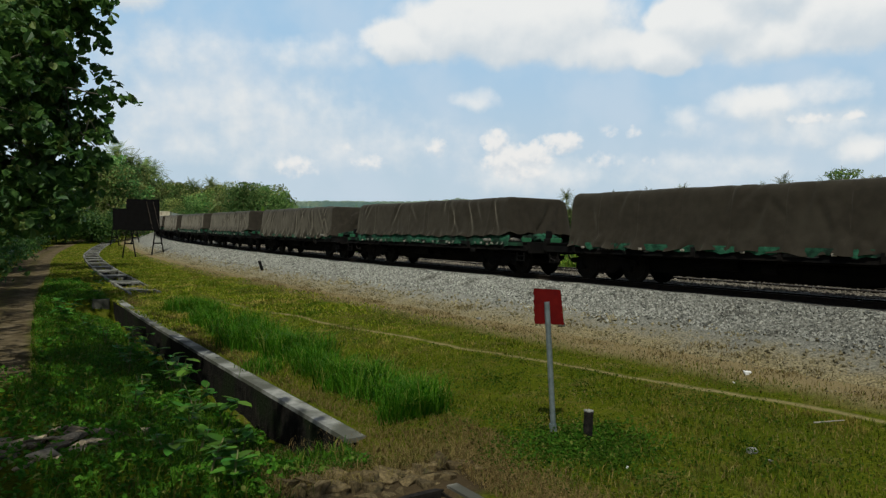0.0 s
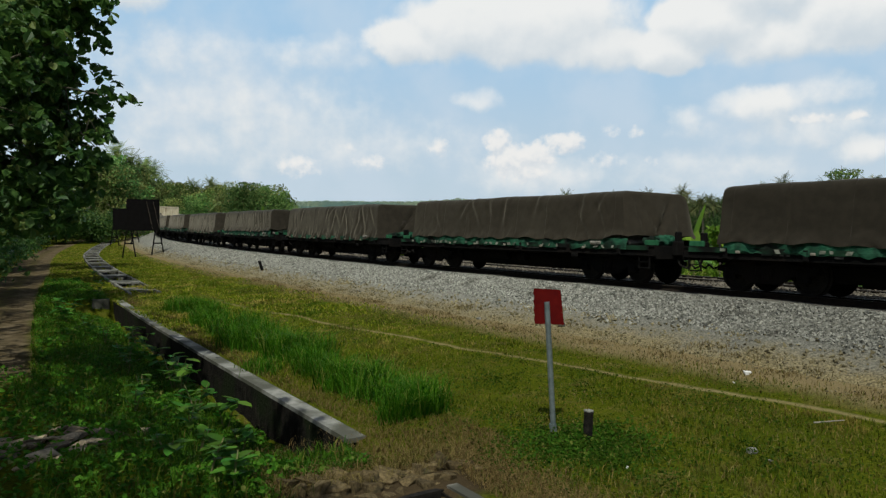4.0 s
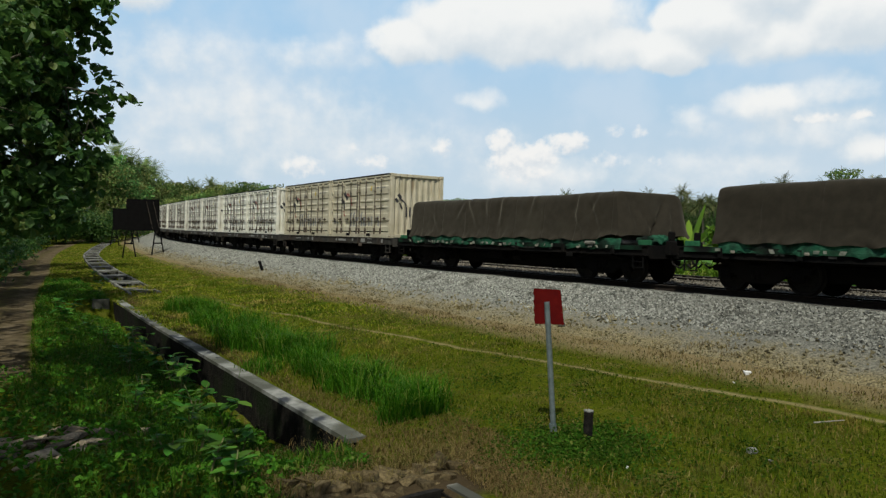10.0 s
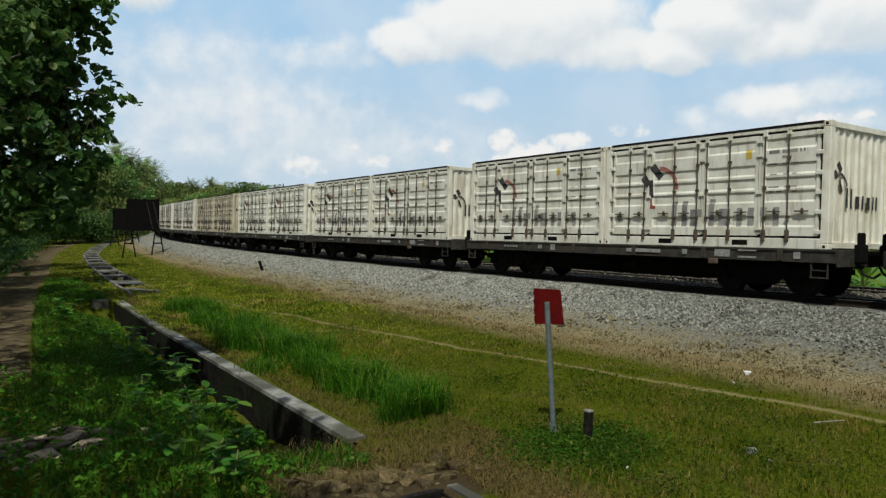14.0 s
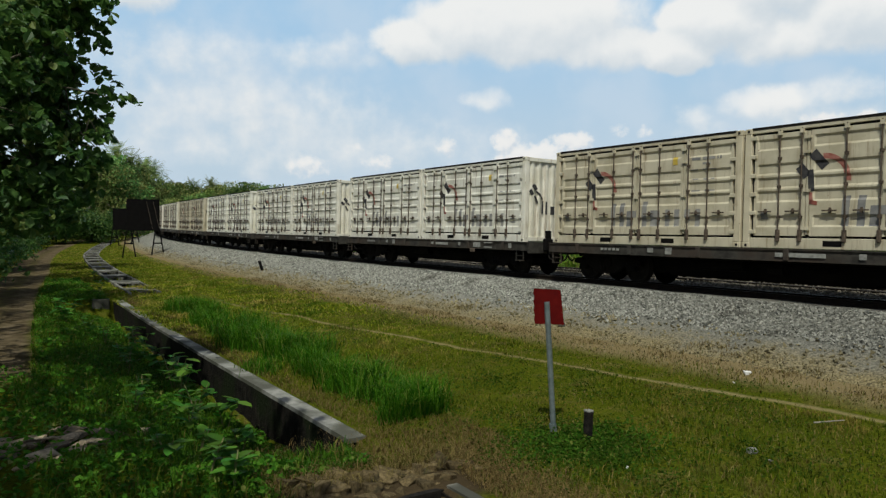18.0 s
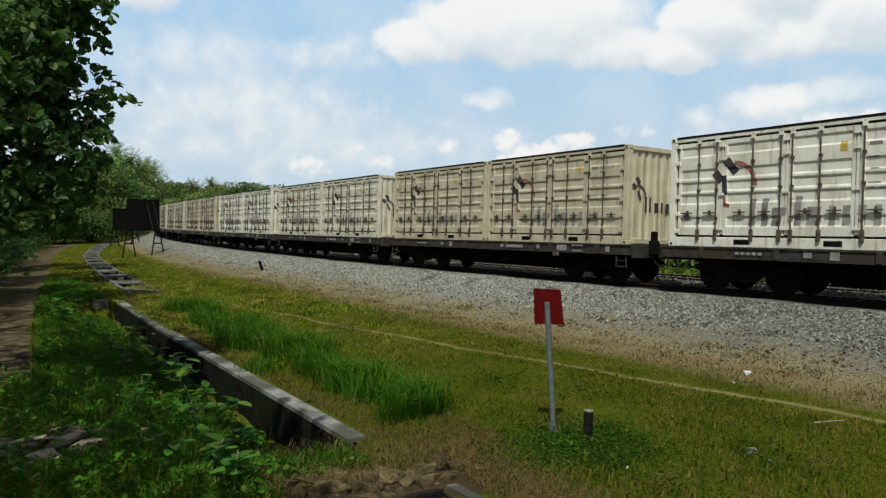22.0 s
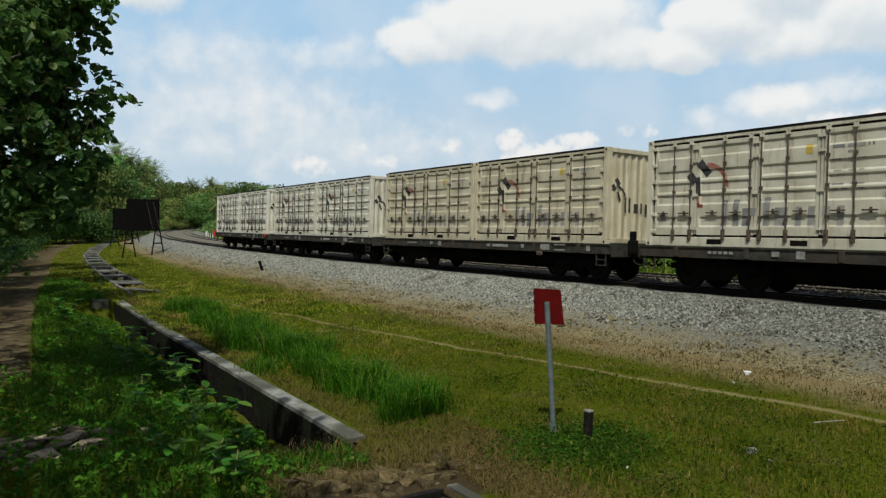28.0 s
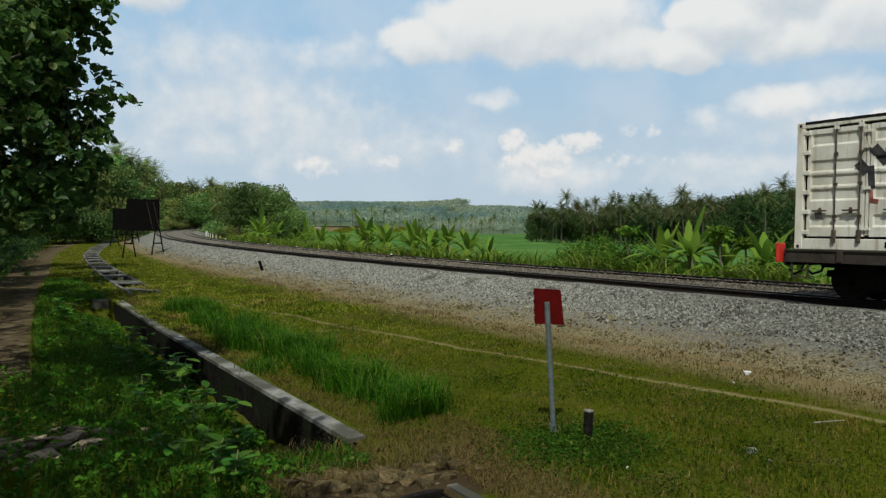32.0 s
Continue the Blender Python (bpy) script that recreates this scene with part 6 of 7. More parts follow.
    # two unseen trees near the camera, added to shade the drain's left side
    for i, (x, y, h, rr) in enumerate(((-6.9, 4.1, 9.4, 3.0), (-6.0, -0.6, 10.0, 3.2))):
        ox = oy = 0
        blobs = [(ox + rr * math.cos(k * 2.1) * 0.75, oy + rr * math.sin(k * 2.1) * 0.75, h + 0.7 * math.sin(k * 1.3), rr * 0.62, rr * 0.62, rr * 0.42) for k in range(6)] + [(ox, oy, h + 0.8, rr * 0.7, rr * 0.7, rr * 0.5)]
        n = tree("roadside_tree", "broad-leaved tree added beside the dirt road for its shade", "tree", (0.2, 0.1, h - 0.8), 0.26, blobs, 5 if i == 0 else 13, 0.36, L_TEAK, 31 + i, 0.3)
        n.matrix_basis = Matrix.Translation((x, y, ground_at(x, y)))


roadside_tree()


def bush(kind, label, p, w, h, seed, leaf, group, size, per=20, n=7):
    """Leafy to the ground: stems and a lumpy mass of leaves."""
    b = new(kind)
    b.matrix_basis = Matrix.Translation(p)
    rng = np.random.default_rng(seed)
    bm = bmesh.new()
    blobs = []
    for k in range(n):
        a, q = k * 2.4 + seed, rng.uniform(0.15, 0.55)
        c = (math.cos(a) * w * q, math.sin(a) * w * q, h * (0.22 + 0.6 * (k % 4) / 4 + rng.uniform(-0.05, 0.1)))
        limb(bm, [Vector((0, 0, -0.1)), Vector(c) * 0.5, Vector(c)], 0.04, 0.012, 5)
        blobs.append((*c, w * rng.uniform(0.26, 0.42), w * rng.uniform(0.26, 0.42), h * rng.uniform(0.18, 0.3)))
    part("stems", bm, M_BARK_DARK, b)
    part("foliage", leafy("foliage", blobs, per, size, leaf, seed, 0.35, 0.6), None, b)
    return tagged(b, label, "bush", group)


# thick growth along the far edge of the dirt road
for _k in range(26):
    _s = 1.5 - 3.1 * _k
    bush("roadside_bush", "dark leafy bush at the edge of the dirt road", rest(_s, float(road_lat(_s)) - 2.6 - 0.7 * (_k % 3)), 3.0 + 0.5 * (_k % 4), 2.4 + 0.6 * (_k % 3) + 0.02 * _k, 800 + _k, L_TEAK, "bushes along the road", 0.22, 12)
for _k, (_x, _y) in enumerate(((-57, 107), (-53.5, 105), (-50.5, 102.5), (-48.0, 101.5), (-46.0, 100.5), (-56, 98), (-58, 94), (-55, 88), (-53, 82), (-60, 102), (-49.5, 108), (-46, 107), (-51, 78))):
    bush("roadside_bush", "dark leafy bush where the dirt road bends away", Vector((_x, _y, ground_at(_x, _y))), 5.0 + 0.6 * (_k % 3), 4.4 + 0.7 * (_k % 3), 900 + _k, L_TEAK, "bushes along the road", 0.3, 11)
# and at the foot of the wood on the bend
for _k, (_px, _y) in enumerate(((205, 112), (222, 118), (240, 124), (258, 128), (278, 134), (300, 140), (320, 148), (342, 154), (362, 160), (386, 168), (410, 176), (436, 182), (462, 186), (490, 188), (520, 190), (268, 178), (284, 182), (300, 186), (314, 188), (328, 190), (342, 192), (356, 194), (262, 252), (276, 252), (290, 254), (304, 254), (318, 256), (332, 256), (346, 258), (360, 258), (374, 260))):
    _x = (_px - 784) / 1321.4 * _y
    _s, _l = plan_of(np.array([_x]), np.array([_y]))
    if not -13 < _l[0] < 9:
        bush("woodland_bush", "leafy green bush at the foot of the wood", Vector((_x, _y, ground_at(_x, _y))), 6.5, 3.6 + 0.5 * (_k % 3), 840 + _k, L_WOOD, "bushes of the wood", 0.4, 7)


def broad_prototype(seed, height, width, low, leaf=None):
    rng = np.random.default_rng(seed)
    blobs = []
    for k in range(9):
        a, f = k * 2.4, rng.uniform(0.2, 1.0)
        z = low + (height - low) * (0.18 + 0.75 * k / 9)
        w = width * (1.0 - 0.55 * abs(k / 9 - 0.4))
        q = rng.uniform(0.26, 0.44)
        blobs.append((math.cos(a) * w * 0.46 * f, math.sin(a) * w * 0.46 * f, z, w * q, w * q, (height - low) * q * 0.5))
        blobs.append((math.cos(a + 1) * w * 0.6 * f, math.sin(a + 1) * w * 0.6 * f, z + rng.uniform(-0.5, 1.0), w * 0.17, w * 0.17, w * 0.14))
    return tree("woodland_tree", "broad-leaved woodland tree with a dense green crown", "tree", (0.1, 0.1, height * 0.62), 0.16, blobs, 5.0, 0.48, leaf or L_WOOD, seed, 0.4, "trees of the wood", far=True)


def palm_prototype(seed, height, leaf=None):
    """A coconut palm: ringed, leaning trunk and a head of drooping fronds."""
    rng = np.random.default_rng(seed)
    t = new("coconut_palm")
    bm = bmesh.new()
    lean = Vector((rng.uniform(-0.9, 0.9), rng.uniform(-0.9, 0.9), 0))
    pts = [Vector((0, 0, -0.3)) + lean * (f * f) + Vector((0, 0, (height + 0.3) * f)) for f in (0, 0.25, 0.5, 0.75, 1)]
    limb(bm, pts, 0.19, 0.11, 7)
    part("trunk", bm, M_PALM_BARK, t)
    head = pts[-1]
    nf = 30
    all_v, all_f = [], []
    for k in range(nf):
        az = k * 2.39996
        up = 1.25 - 1.85 * (k / nf)
        L = rng.uniform(3.8, 5.2)
        verts, faces = [], []
        prev = head.copy()
        d = Vector((math.cos(az) * math.cos(up), math.sin(az) * math.cos(up), math.sin(up)))
        side = d.cross(Vector((0, 0, 1))).normalized()
        n = 13
        for i in range(n + 1):
            f = i / n
            p = head + d * (L * f) + Vector((0, 0, -1.75 * f * f))
            w = 0.8 * math.sin(math.pi * min(1, 0.12 + 0.85 * f)) ** 0.7
            if i:
                for s in (-1, 1):
                    b = len(verts)
                    tip = prev.lerp(p, 0.9) + side * (s * w) + Vector((0, 0, -0.34 * w)) + d * 0.16
                    verts += [prev, prev.lerp(p, 0.62), tip]
                    faces.append((b, b + 1, b + 2) if s > 0 else (b + 1, b, b + 2))
            prev = p
        for f in faces:
            all_f.append(tuple(len(all_v) + i for i in f))
        all_v += verts
    part("crown", mesh_of("crown", all_v, all_f, leaf or L_PALM), None, t)
    bm = bmesh.new()
    for k in range(7):
        a = k * 0.9
        bmesh.ops.create_icosphere(bm, subdivisions=1, radius=0.13, matrix=Matrix.Translation(head + Vector((math.cos(a) * 0.24, math.sin(a) * 0.24, -0.25))))
    part("coconuts", bm, M_PLANT_STEM, t)
    return tagged(t, "tall coconut palm with drooping fronds", "palm", "palms of the grove")


def copies(prototypes, places, rng, fit=None):
    """Spread copies of the prototypes: places of (x, y, scale)."""
    used = set()
    for i, (x, y, k) in enumerate(places):
        p = prototypes[i % len(prototypes)]
        m = Matrix.Translation((x, y, ground_at(x, y) - 0.1)) @ Matrix.Rotation(rng.uniform(0, 6.28), 4, "Z") @ Matrix.Scale(k, 4)
        if p.name in used:
            q = copy_thing(p, Matrix())
            q.matrix_basis = m
        else:
            used.add(p.name)
            p.matrix_basis = m


def px_x(px, y):
    return (px - 784) / 1321.4 * y


def build_woods():
    rng = np.random.default_rng(77)
    broad = [broad_prototype(200 + k, 11 + k % 3, 7.5 + (k * 1.7) % 3, 1.0 + (k % 2) * 1.2) for k in range(5)]
    palms = [palm_prototype(300 + k, 9.5 + 1.3 * k) for k in range(4)]
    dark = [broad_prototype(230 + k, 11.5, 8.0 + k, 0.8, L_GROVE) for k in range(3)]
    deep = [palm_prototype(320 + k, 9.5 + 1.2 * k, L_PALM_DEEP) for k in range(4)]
    places, pal, grove, deep_pal = [], [], [], []

    def top_scale(y, top_px, z0, proto):
        return max(0.35, ((408 - top_px) / 1321.4 * y + EYE - z0) / proto)
    # along the dirt road, under the big tree
    for s, lat, k in ((-6, -19.5, 0.55), (-14, -20, 0.62), (-22, -18.6, 0.6), (-30, -20.5, 0.7), (-40, -18.5, 0.62), (-50, -20, 0.75), (-62, -17.5, 0.66), (-76, -17, 0.75), (-90, -15.5, 0.8), (-18, -25, 0.8), (-34, -26, 0.8), (-55, -25, 0.9), (-72, -23, 0.95), (-2, -24, 0.7), (-100, -13, 0.8)):
        x, y, _ = on_line(s, lat, 0)
        places.append((float(x), float(y), k))
    # low growth under them, at the edge of the road
    for i in range(16):
        s = 4 - 6.2 * i
        x, y, _ = on_line(s, float(road_lat(s)) - 3.0 - 1.2 * (i % 3), 0)
        places.append((float(x), float(y), 0.30 + 0.09 * (i % 4)))
    # wood behind the bend: top line by view
    for i in range(46):
        px = 195 + 340 * (i + rng.uniform(-0.4, 0.4)) / 45
        y = rng.uniform(150, 215) + (20 if i % 2 else 0)
        if px < 420:
            y = max(y, 178)
        top = np.interp(px, [150, 220, 270, 330, 400, 470, 510, 540], [282, 297, 318, 330, 332, 336, 352, 385]) + rng.uniform(-4, 14)
        x = px_x(px, y)
        z0 = ground_at(x, y)
        if i % 3 == 2 and px < 420:
            pal.append((x, y, top_scale(y, top - 6, z0, 12.2)))
        else:
            places.append((x, y, top_scale(y, top, z0, 10.6)))
    # its undergrowth
    for i in range(34):
        px = 185 + 365 * (i + rng.uniform(-0.4, 0.4)) / 33
        y = np.interp(px, [180, 300, 420, 550], [120, 150, 165, 170]) + rng.uniform(-4, 10)
        x = px_x(px, y)
        s_, l_ = plan_of(np.array([x]), np.array([y]))
        if -14 < l_[0] < 12:
            y += 30
            x = px_x(px, y)
        places.append((x, y, rng.uniform(0.32, 0.5)))
    # grove on the far side of the paddy
    for i in range(96):
        px = 945 + 480 * (i + rng.uniform(-0.5, 0.5)) / 95
        y = np.interp(px, [940, 1100, 1250, 1420], [190, 165, 140, 120]) + rng.uniform(-10, 45)
        top = np.interp(px, [940, 1000, 1100, 1200, 1330, 1420], [368, 362, 360, 354, 348, 340]) + rng.uniform(-8, 22)
        x = px_x(px, y)
        z0 = ground_at(x, y)
        if px > 1270 and i % 3:
            grove.append((x, y - 12, top_scale(y - 12, top, z0, 10.6)))
        else:
            deep_pal.append((x, y, top_scale(y, top, z0, 12.2)))
    for i in range(46):
        px = 945 + 370 * (i + rng.uniform(-0.5, 0.5)) / 45
        y = np.interp(px, [940, 1100, 1250, 1420], [196, 170, 146, 124]) + rng.uniform(-6, 12)
        grove.append((px_x(px, y), y, rng.uniform(0.36, 0.66)))
    for i in range(30):
        px = 960 + 620 * (i + rng.uniform(-0.5, 0.5)) / 29
        y = np.interp(px, [940, 1100, 1250, 1420, 1600], [235, 210, 185, 160, 120]) + rng.uniform(0, 25)
        top = np.interp(px, [940, 1100, 1200, 1330, 1420, 1600], [372, 364, 356, 348, 340, 330]) + rng.uniform(0, 12)
        x = px_x(px, y)
        grove.append((x, y, top_scale(y, top, ground_at(x, y), 10.6)))
    for px, y, top in ((1425, 86, 362), (1470, 82, 366), (1510, 78, 360), (1550, 74, 352)):
        x = px_x(px, y)
        grove.append((x, y, top_scale(y, top, ground_at(x, y), 10.6)))
    for px, y, top in ((1440, 92, 346), (1470, 88, 342), (1515, 84, 328), (1545, 80, 318), (1400, 98, 348), (1355, 105, 350)):
        x = px_x(px, y)
        deep_pal.append((x, y, top_scale(y, top, ground_at(x, y), 12.2)))
    for px, y, top in ((188, 168, 300), (206, 172, 306), (226, 166, 304), (246, 170, 312), (266, 174, 322), (286, 172, 330), (214, 160, 322), (240, 158, 332), (270, 162, 340)):
        x = px_x(px, y)
        places.append((x, y, top_scale(y, top, ground_at(x, y), 10.6)))
    for px, y, top in ((196, 150, 292), (214, 154, 288), (232, 150, 294), (250, 156, 302), (268, 152, 310), (284, 158, 320), (222, 146, 308), (243, 148, 318), (262, 150, 326)):
        x = px_x(px, y)
        l_ = float(plan_of(np.array([x]), np.array([y]))[1][0])
        if l_ < -11 or l_ > 9:
            pal.append((x, y, top_scale(y, top, ground_at(x, y), 12.2)))
    for px, y, top in ((205, 192, 286), (222, 198, 282), (243, 196, 292), (262, 200, 304), (232, 188, 300), (192, 190, 296), (325, 165, 320), (345, 172, 326), (300, 160, 332), (370, 180, 328)):
        x = px_x(px, y)
        pal.append((x, y, top_scale(y, top, ground_at(x, y), 12.2)))
    # beyond the right edge, closing the view
    for i in range(10):
        x, y = 62 + 9 * i + rng.uniform(-3, 3), 70 - 5.5 * i
        grove.append((x, y, rng.uniform(0.7, 0.95)))
    # far palms at the paddy's end
    for i in range(26):
        px = 560 + 380 * (i + rng.uniform(-0.5, 0.5)) / 25
        y = 585 + rng.uniform(0, 25)
        pal.append((px_x(px, y), y, rng.uniform(0.9, 1.15)))
    for px in range(262, 384, 9):
        y = 262 + rng.uniform(-4, 10)
        x = px_x(px, y)
        places.append((x, y, top_scale(y, 346 + rng.uniform(-6, 14), ground_at(x, y), 10.6)))

    def clear(spots):
        """Nothing grows on the line: what would is set back beyond the bend."""
        out = []
        for x, y, k in spots:
            lat = float(plan_of(np.array([x]), np.array([y]))[1][0])
            if -11.5 < lat < 8.5 and y < 262:
                q = 272 / y
                x, y, k = x * q, 272, k * min(q, 1.45)
            out.append((x, y, k))
        return out
    places, pal, grove, deep_pal = clear(places), clear(pal), clear(grove), clear(deep_pal)
    copies(broad, places, rng)
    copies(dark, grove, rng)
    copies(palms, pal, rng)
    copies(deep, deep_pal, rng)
    # flat-topped tall tree over the others
    y = 105
    x = px_x(1492, y)
    z0 = ground_at(x, y)
    h = (408 - 300) / 1321.4 * y + EYE - z0
    blobs = [(dx, dy, h - 0.5 + dz, 1.3, 1.3, 0.55) for dx, dy, dz in ((-1.4, 0, -0.2), (0, 0.6, 0.2), (1.2, -0.3, 0), (0.4, -0.8, -0.5), (-0.6, 0.8, -0.9))]
    t = tree("spreading_tree", "tall slender tree with a flat spreading crown", "tree", (0, 0, h - 1.6), 0.2, blobs, 7, 0.4, L_WOOD, 555, 0.3)
    t.matrix_basis = Matrix.Translation((x, y, z0))


build_woods()


def far_woods():
    """The wooded ridge that closes the paddy: crowns beyond count."""
    rng = np.random.default_rng(8)
    n = 2600
    px = rng.uniform(480, 1010, n)
    y = 615 + 330 * rng.uniform(0, 1, n) ** 0.8
    x = (px - 784) / 1321.4 * y
    z = ground_z(x, y, False)
    P, N, S = [], [], []
    for i in range(n):
        h, w = rng.uniform(6, 10), rng.uniform(3.2, 5.5)
        k = 64
        d = rng.normal(size=(k, 3))
        d /= np.linalg.norm(d, axis=1)[:, None]
        d[:, 2] = np.abs(d[:, 2]) * 1.0 - 0.25
        P.append(np.array([x[i], y[i], z[i] + h * 0.55]) + d * np.array([w, w, h * 0.5]))
        N.append(d + rng.normal(size=(k, 3)) * 0.4)
        S.append(rng.uniform(0.9, 1.7, k))
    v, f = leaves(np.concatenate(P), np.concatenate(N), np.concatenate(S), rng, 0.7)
    tagged(new("far_woods", mesh_of("far_woods", v, f, L_FAR)), "green woods on the far ridge, haze put into the leaf colour", "woods", kind="stuff")


far_woods()


def banana_leaf(L, W, droop, rng, torn=0.12):
    """A long arched blade with a raised midrib; root at the origin, rising along +x and z."""
    n = 10
    verts, faces = [], []
    for i in range(n + 1):
        f = i / n
        x, z = L * (f * 0.85), L * (0.75 * f - droop * f * f)
        w = W * (0.12 + 0.88 * min(1.0, max(0.0, (f - 0.08) / 0.22))) * math.sin(math.pi * (0.10 + 0.88 * f)) ** 0.7 * (1 - torn * (i % 2) * rng.uniform(0, 1.4))
        verts += [(x, -w, z - 0.25 * w), (x, 0, z + 0.02), (x, w, z - 0.25 * w)]
    for i in range(n):
        a = i * 3
        faces += [(a, a + 3, a + 4, a + 1), (a + 1, a + 4, a + 5, a + 2)]
    return mesh_of("leaf", verts, faces, L_BANANA, True)


def banana_prototype(seed):
    rng = np.random.default_rng(seed)
    t = new("banana_plant")
    h = rng.uniform(1.5, 2.1)
    bm = bmesh.new()
    limb(bm, [Vector((0, 0, -0.2)), Vector((0.03, 0, h * 0.5)), Vector((0.05, 0.02, h))], 0.13, 0.07, 8)
    part("stem", bm, M_PLANT_STEM, t)
    for k in range(12):
        az, tilt = k * 2.4 + rng.uniform(-0.3, 0.3), -1.0 + 0.10 * k
        me = banana_leaf(rng.uniform(1.4, 2.2), rng.uniform(0.16, 0.25), rng.uniform(0.25, 0.8) * (0.4 + k / 12), rng)
        part("leaf", me, None, t, at=Matrix.Translation((0.04, 0.02, h * rng.uniform(0.82, 1.0))) @ Matrix.Rotation(az, 4, "Z") @ Matrix.Rotation(tilt + 0.35, 4, "Y"))
    return tagged(t, "banana plant with arching yellow-green leaves", "banana plant", "banana plants beyond the track")


def build_far_side():
    rng = np.random.default_rng(14)
    protos = [banana_prototype(400 + k) for k in range(5)]
    # s, lat, scale
    spots = [(-66, 9.5, 1.35), (-62, 10.5, 1.2), (-64, 9.0, 1.1), (-68.5, 10, 1.3), (-49, 10.4, 0.9), (-38, 10.2, 0.8), (-34.4, 10.4, 0.9), (-26, 10.6, 0.9), (-20.4, 8.9, 0.8), (-52, 10, 0.85), (-47, 9.6, 1.0), (-44.5, 10.2, 1.1), (-42, 9.4, 0.9), (-36.5, 9.5, 0.8), (-32.6, 9.8, 1.15), (-31, 9.3, 1.2), (-29.4, 10.0, 1.1), (-27.6, 9.2, 1.0), (-24.2, 9.6, 1.1), (-23, 9.1, 1.0), (-21.3, 9.7, 0.95), (-19.4, 9.5, 1.0), (-16.6, 9.3, 0.9), (-14.9, 9.6, 0.75), (-1.6, 9.2, 0.95), (-0.9, 10.0, 1.05), (-0.1, 9.3, 0.9), (0.7, 10.2, 0.9), (3.1, 9.4, 0.95), (3.7, 10.2, 0.9), (4.6, 9.0, 0.7), (8, 9.4, 1.0), (9.6, 10, 1.1), (6.2, 10.2, 0.8)]
    places = []
    for s, lat, k in spots:
        x, y, _ = on_line(s, lat, 0)
        places.append((float(x), float(y), k))
    copies(protos, places, rng)
    # bushes
    for i, (s, lat, w, h) in enumerate(((-7.4, 9.2, 2.0, 1.5), (-5.9, 9.0, 2.3, 1.9), (-4.4, 9.3, 2.2, 2.0), (-3.0, 9.2, 1.9, 1.7), (1.6, 10.8, 1.5, 2.1), (2.4, 11.6, 1.3, 2.0), (-9.5, 9.6, 1.2, 0.6), (-12.6, 9.3, 1.0, 0.6), (5.6, 9.2, 1.3, 0.9), (7.4, 9.0, 1.2, 0.9), (-38.5, 9.6, 1.2, 0.9), (-34, 9.2, 1.0, 0.8), (-50, 9.2, 1.3, 0.9), (-56, 9.3, 1.5, 1.1), (-60, 9.6, 1.4, 1.2), (-45.5, 8.8, 1.1, 0.8), (-41, 8.9, 1.2, 0.9), (-30.5, 8.6, 1.1, 0.8), (-27, 8.7, 1.2, 0.9), (-25.2, 8.6, 1.0, 0.8), (-22, 8.7, 1.2, 0.9), (-19.8, 8.6, 1.0, 0.7), (-17.6, 8.8, 1.0, 0.6), (-8.2, 8.8, 1.2, 0.8), (-66, 8.9, 1.6, 1.3), (-72, 9.2, 1.5, 1.2))):
        p = rest(s, lat)
        b = new("shrub")
        b.matrix_basis = Matrix.Translation(p)
        bm = bmesh.new()
        blobs = []
        for k in range(5):
            a = k * 1.3 + i
            c = (math.cos(a) * w * 0.45, math.sin(a) * w * 0.45, h * (0.55 + 0.28 * math.sin(k * 2.0 + i)))
            limb(bm, [Vector((0, 0, -0.1)), Vector(c) * 0.5, Vector(c)], 0.035, 0.012, 5)
            blobs.append((*c, w * 0.5, w * 0.5, h * 0.42))
        part("stems", bm, M_BARK, b)
        part("foliage", leafy("foliage", blobs, 34, 0.17, L_SHRUB, 600 + i, 0.35, 0.4), None, b)
        tagged(b, "leafy green shrub beyond the far track", "shrub", "shrubs beyond the track")
    # papaya trees: bare stems with a tuft
    for i, (s, lat, h) in enumerate(((1.25, 9.2, 2.5), (0.75, 9.9, 2.3), (-3.3, 8.9, 2.4), (2.0, 9.8, 2.2))):
        p = rest(s, lat)
        t = new("papaya_tree")
        t.matrix_basis = Matrix.Translation(p)
        bm = bmesh.new()
        limb(bm, [Vector((0, 0, -0.2)), Vector((0.04, 0, h * 0.5)), Vector((0, 0.03, h))], 0.055, 0.035, 7)
        part("trunk", bm, M_PALM_BARK, t, "pale slender trunk")
        part("crown", leafy("crown", [(0, 0, h + 0.1, 0.5, 0.5, 0.22)], 60, 0.26, L_BANANA, 700 + i, 0.3), None, t)
        tagged(t, "slender papaya tree with a small tuft of leaves", "papaya tree", "papaya trees")


build_far_side()


def blades(P, h, w, lean, rng, name, mat):
    """Grass: every blade a bent, pointed strip."""
    n = len(P)
    az = rng.uniform(0, 2 * math.pi, n)
    d = np.stack([np.cos(az), np.sin(az), np.zeros(n)], 1)
    s = np.stack([-np.sin(az), np.cos(az), np.zeros(n)], 1)
    h, w, lean = h[:, None], w[:, None], lean[:, None]
    up = np.array([[0, 0, 1.0]])
    mid = P + up * h * 0.6 + d * lean * h * 0.35
    tip = P + up * h * (1 - 0.25 * lean) + d * lean * h
    V = np.stack([P - s * w, P + s * w, mid + s * w * 0.75, mid - s * w * 0.75, tip], 1).reshape(-1, 3)
    b = np.arange(n) * 5
    quads = np.stack([b, b + 1, b + 2, b + 3], 1).tolist()
    tris = np.stack([b + 3, b + 2, b + 4], 1).tolist()
    return mesh_of(name, V, quads + tris, mat)


def plan_points(s, lat, trench=False):
    x, y, _ = on_line(s, lat, 0)
    return np.stack([x, y, ground_z(x, y, trench) - 0.005], 1)


def trail_lat(s):
    return np.interp(s, [-6.0, 14.2, 20], [-7.87, -5.65, -5.0])


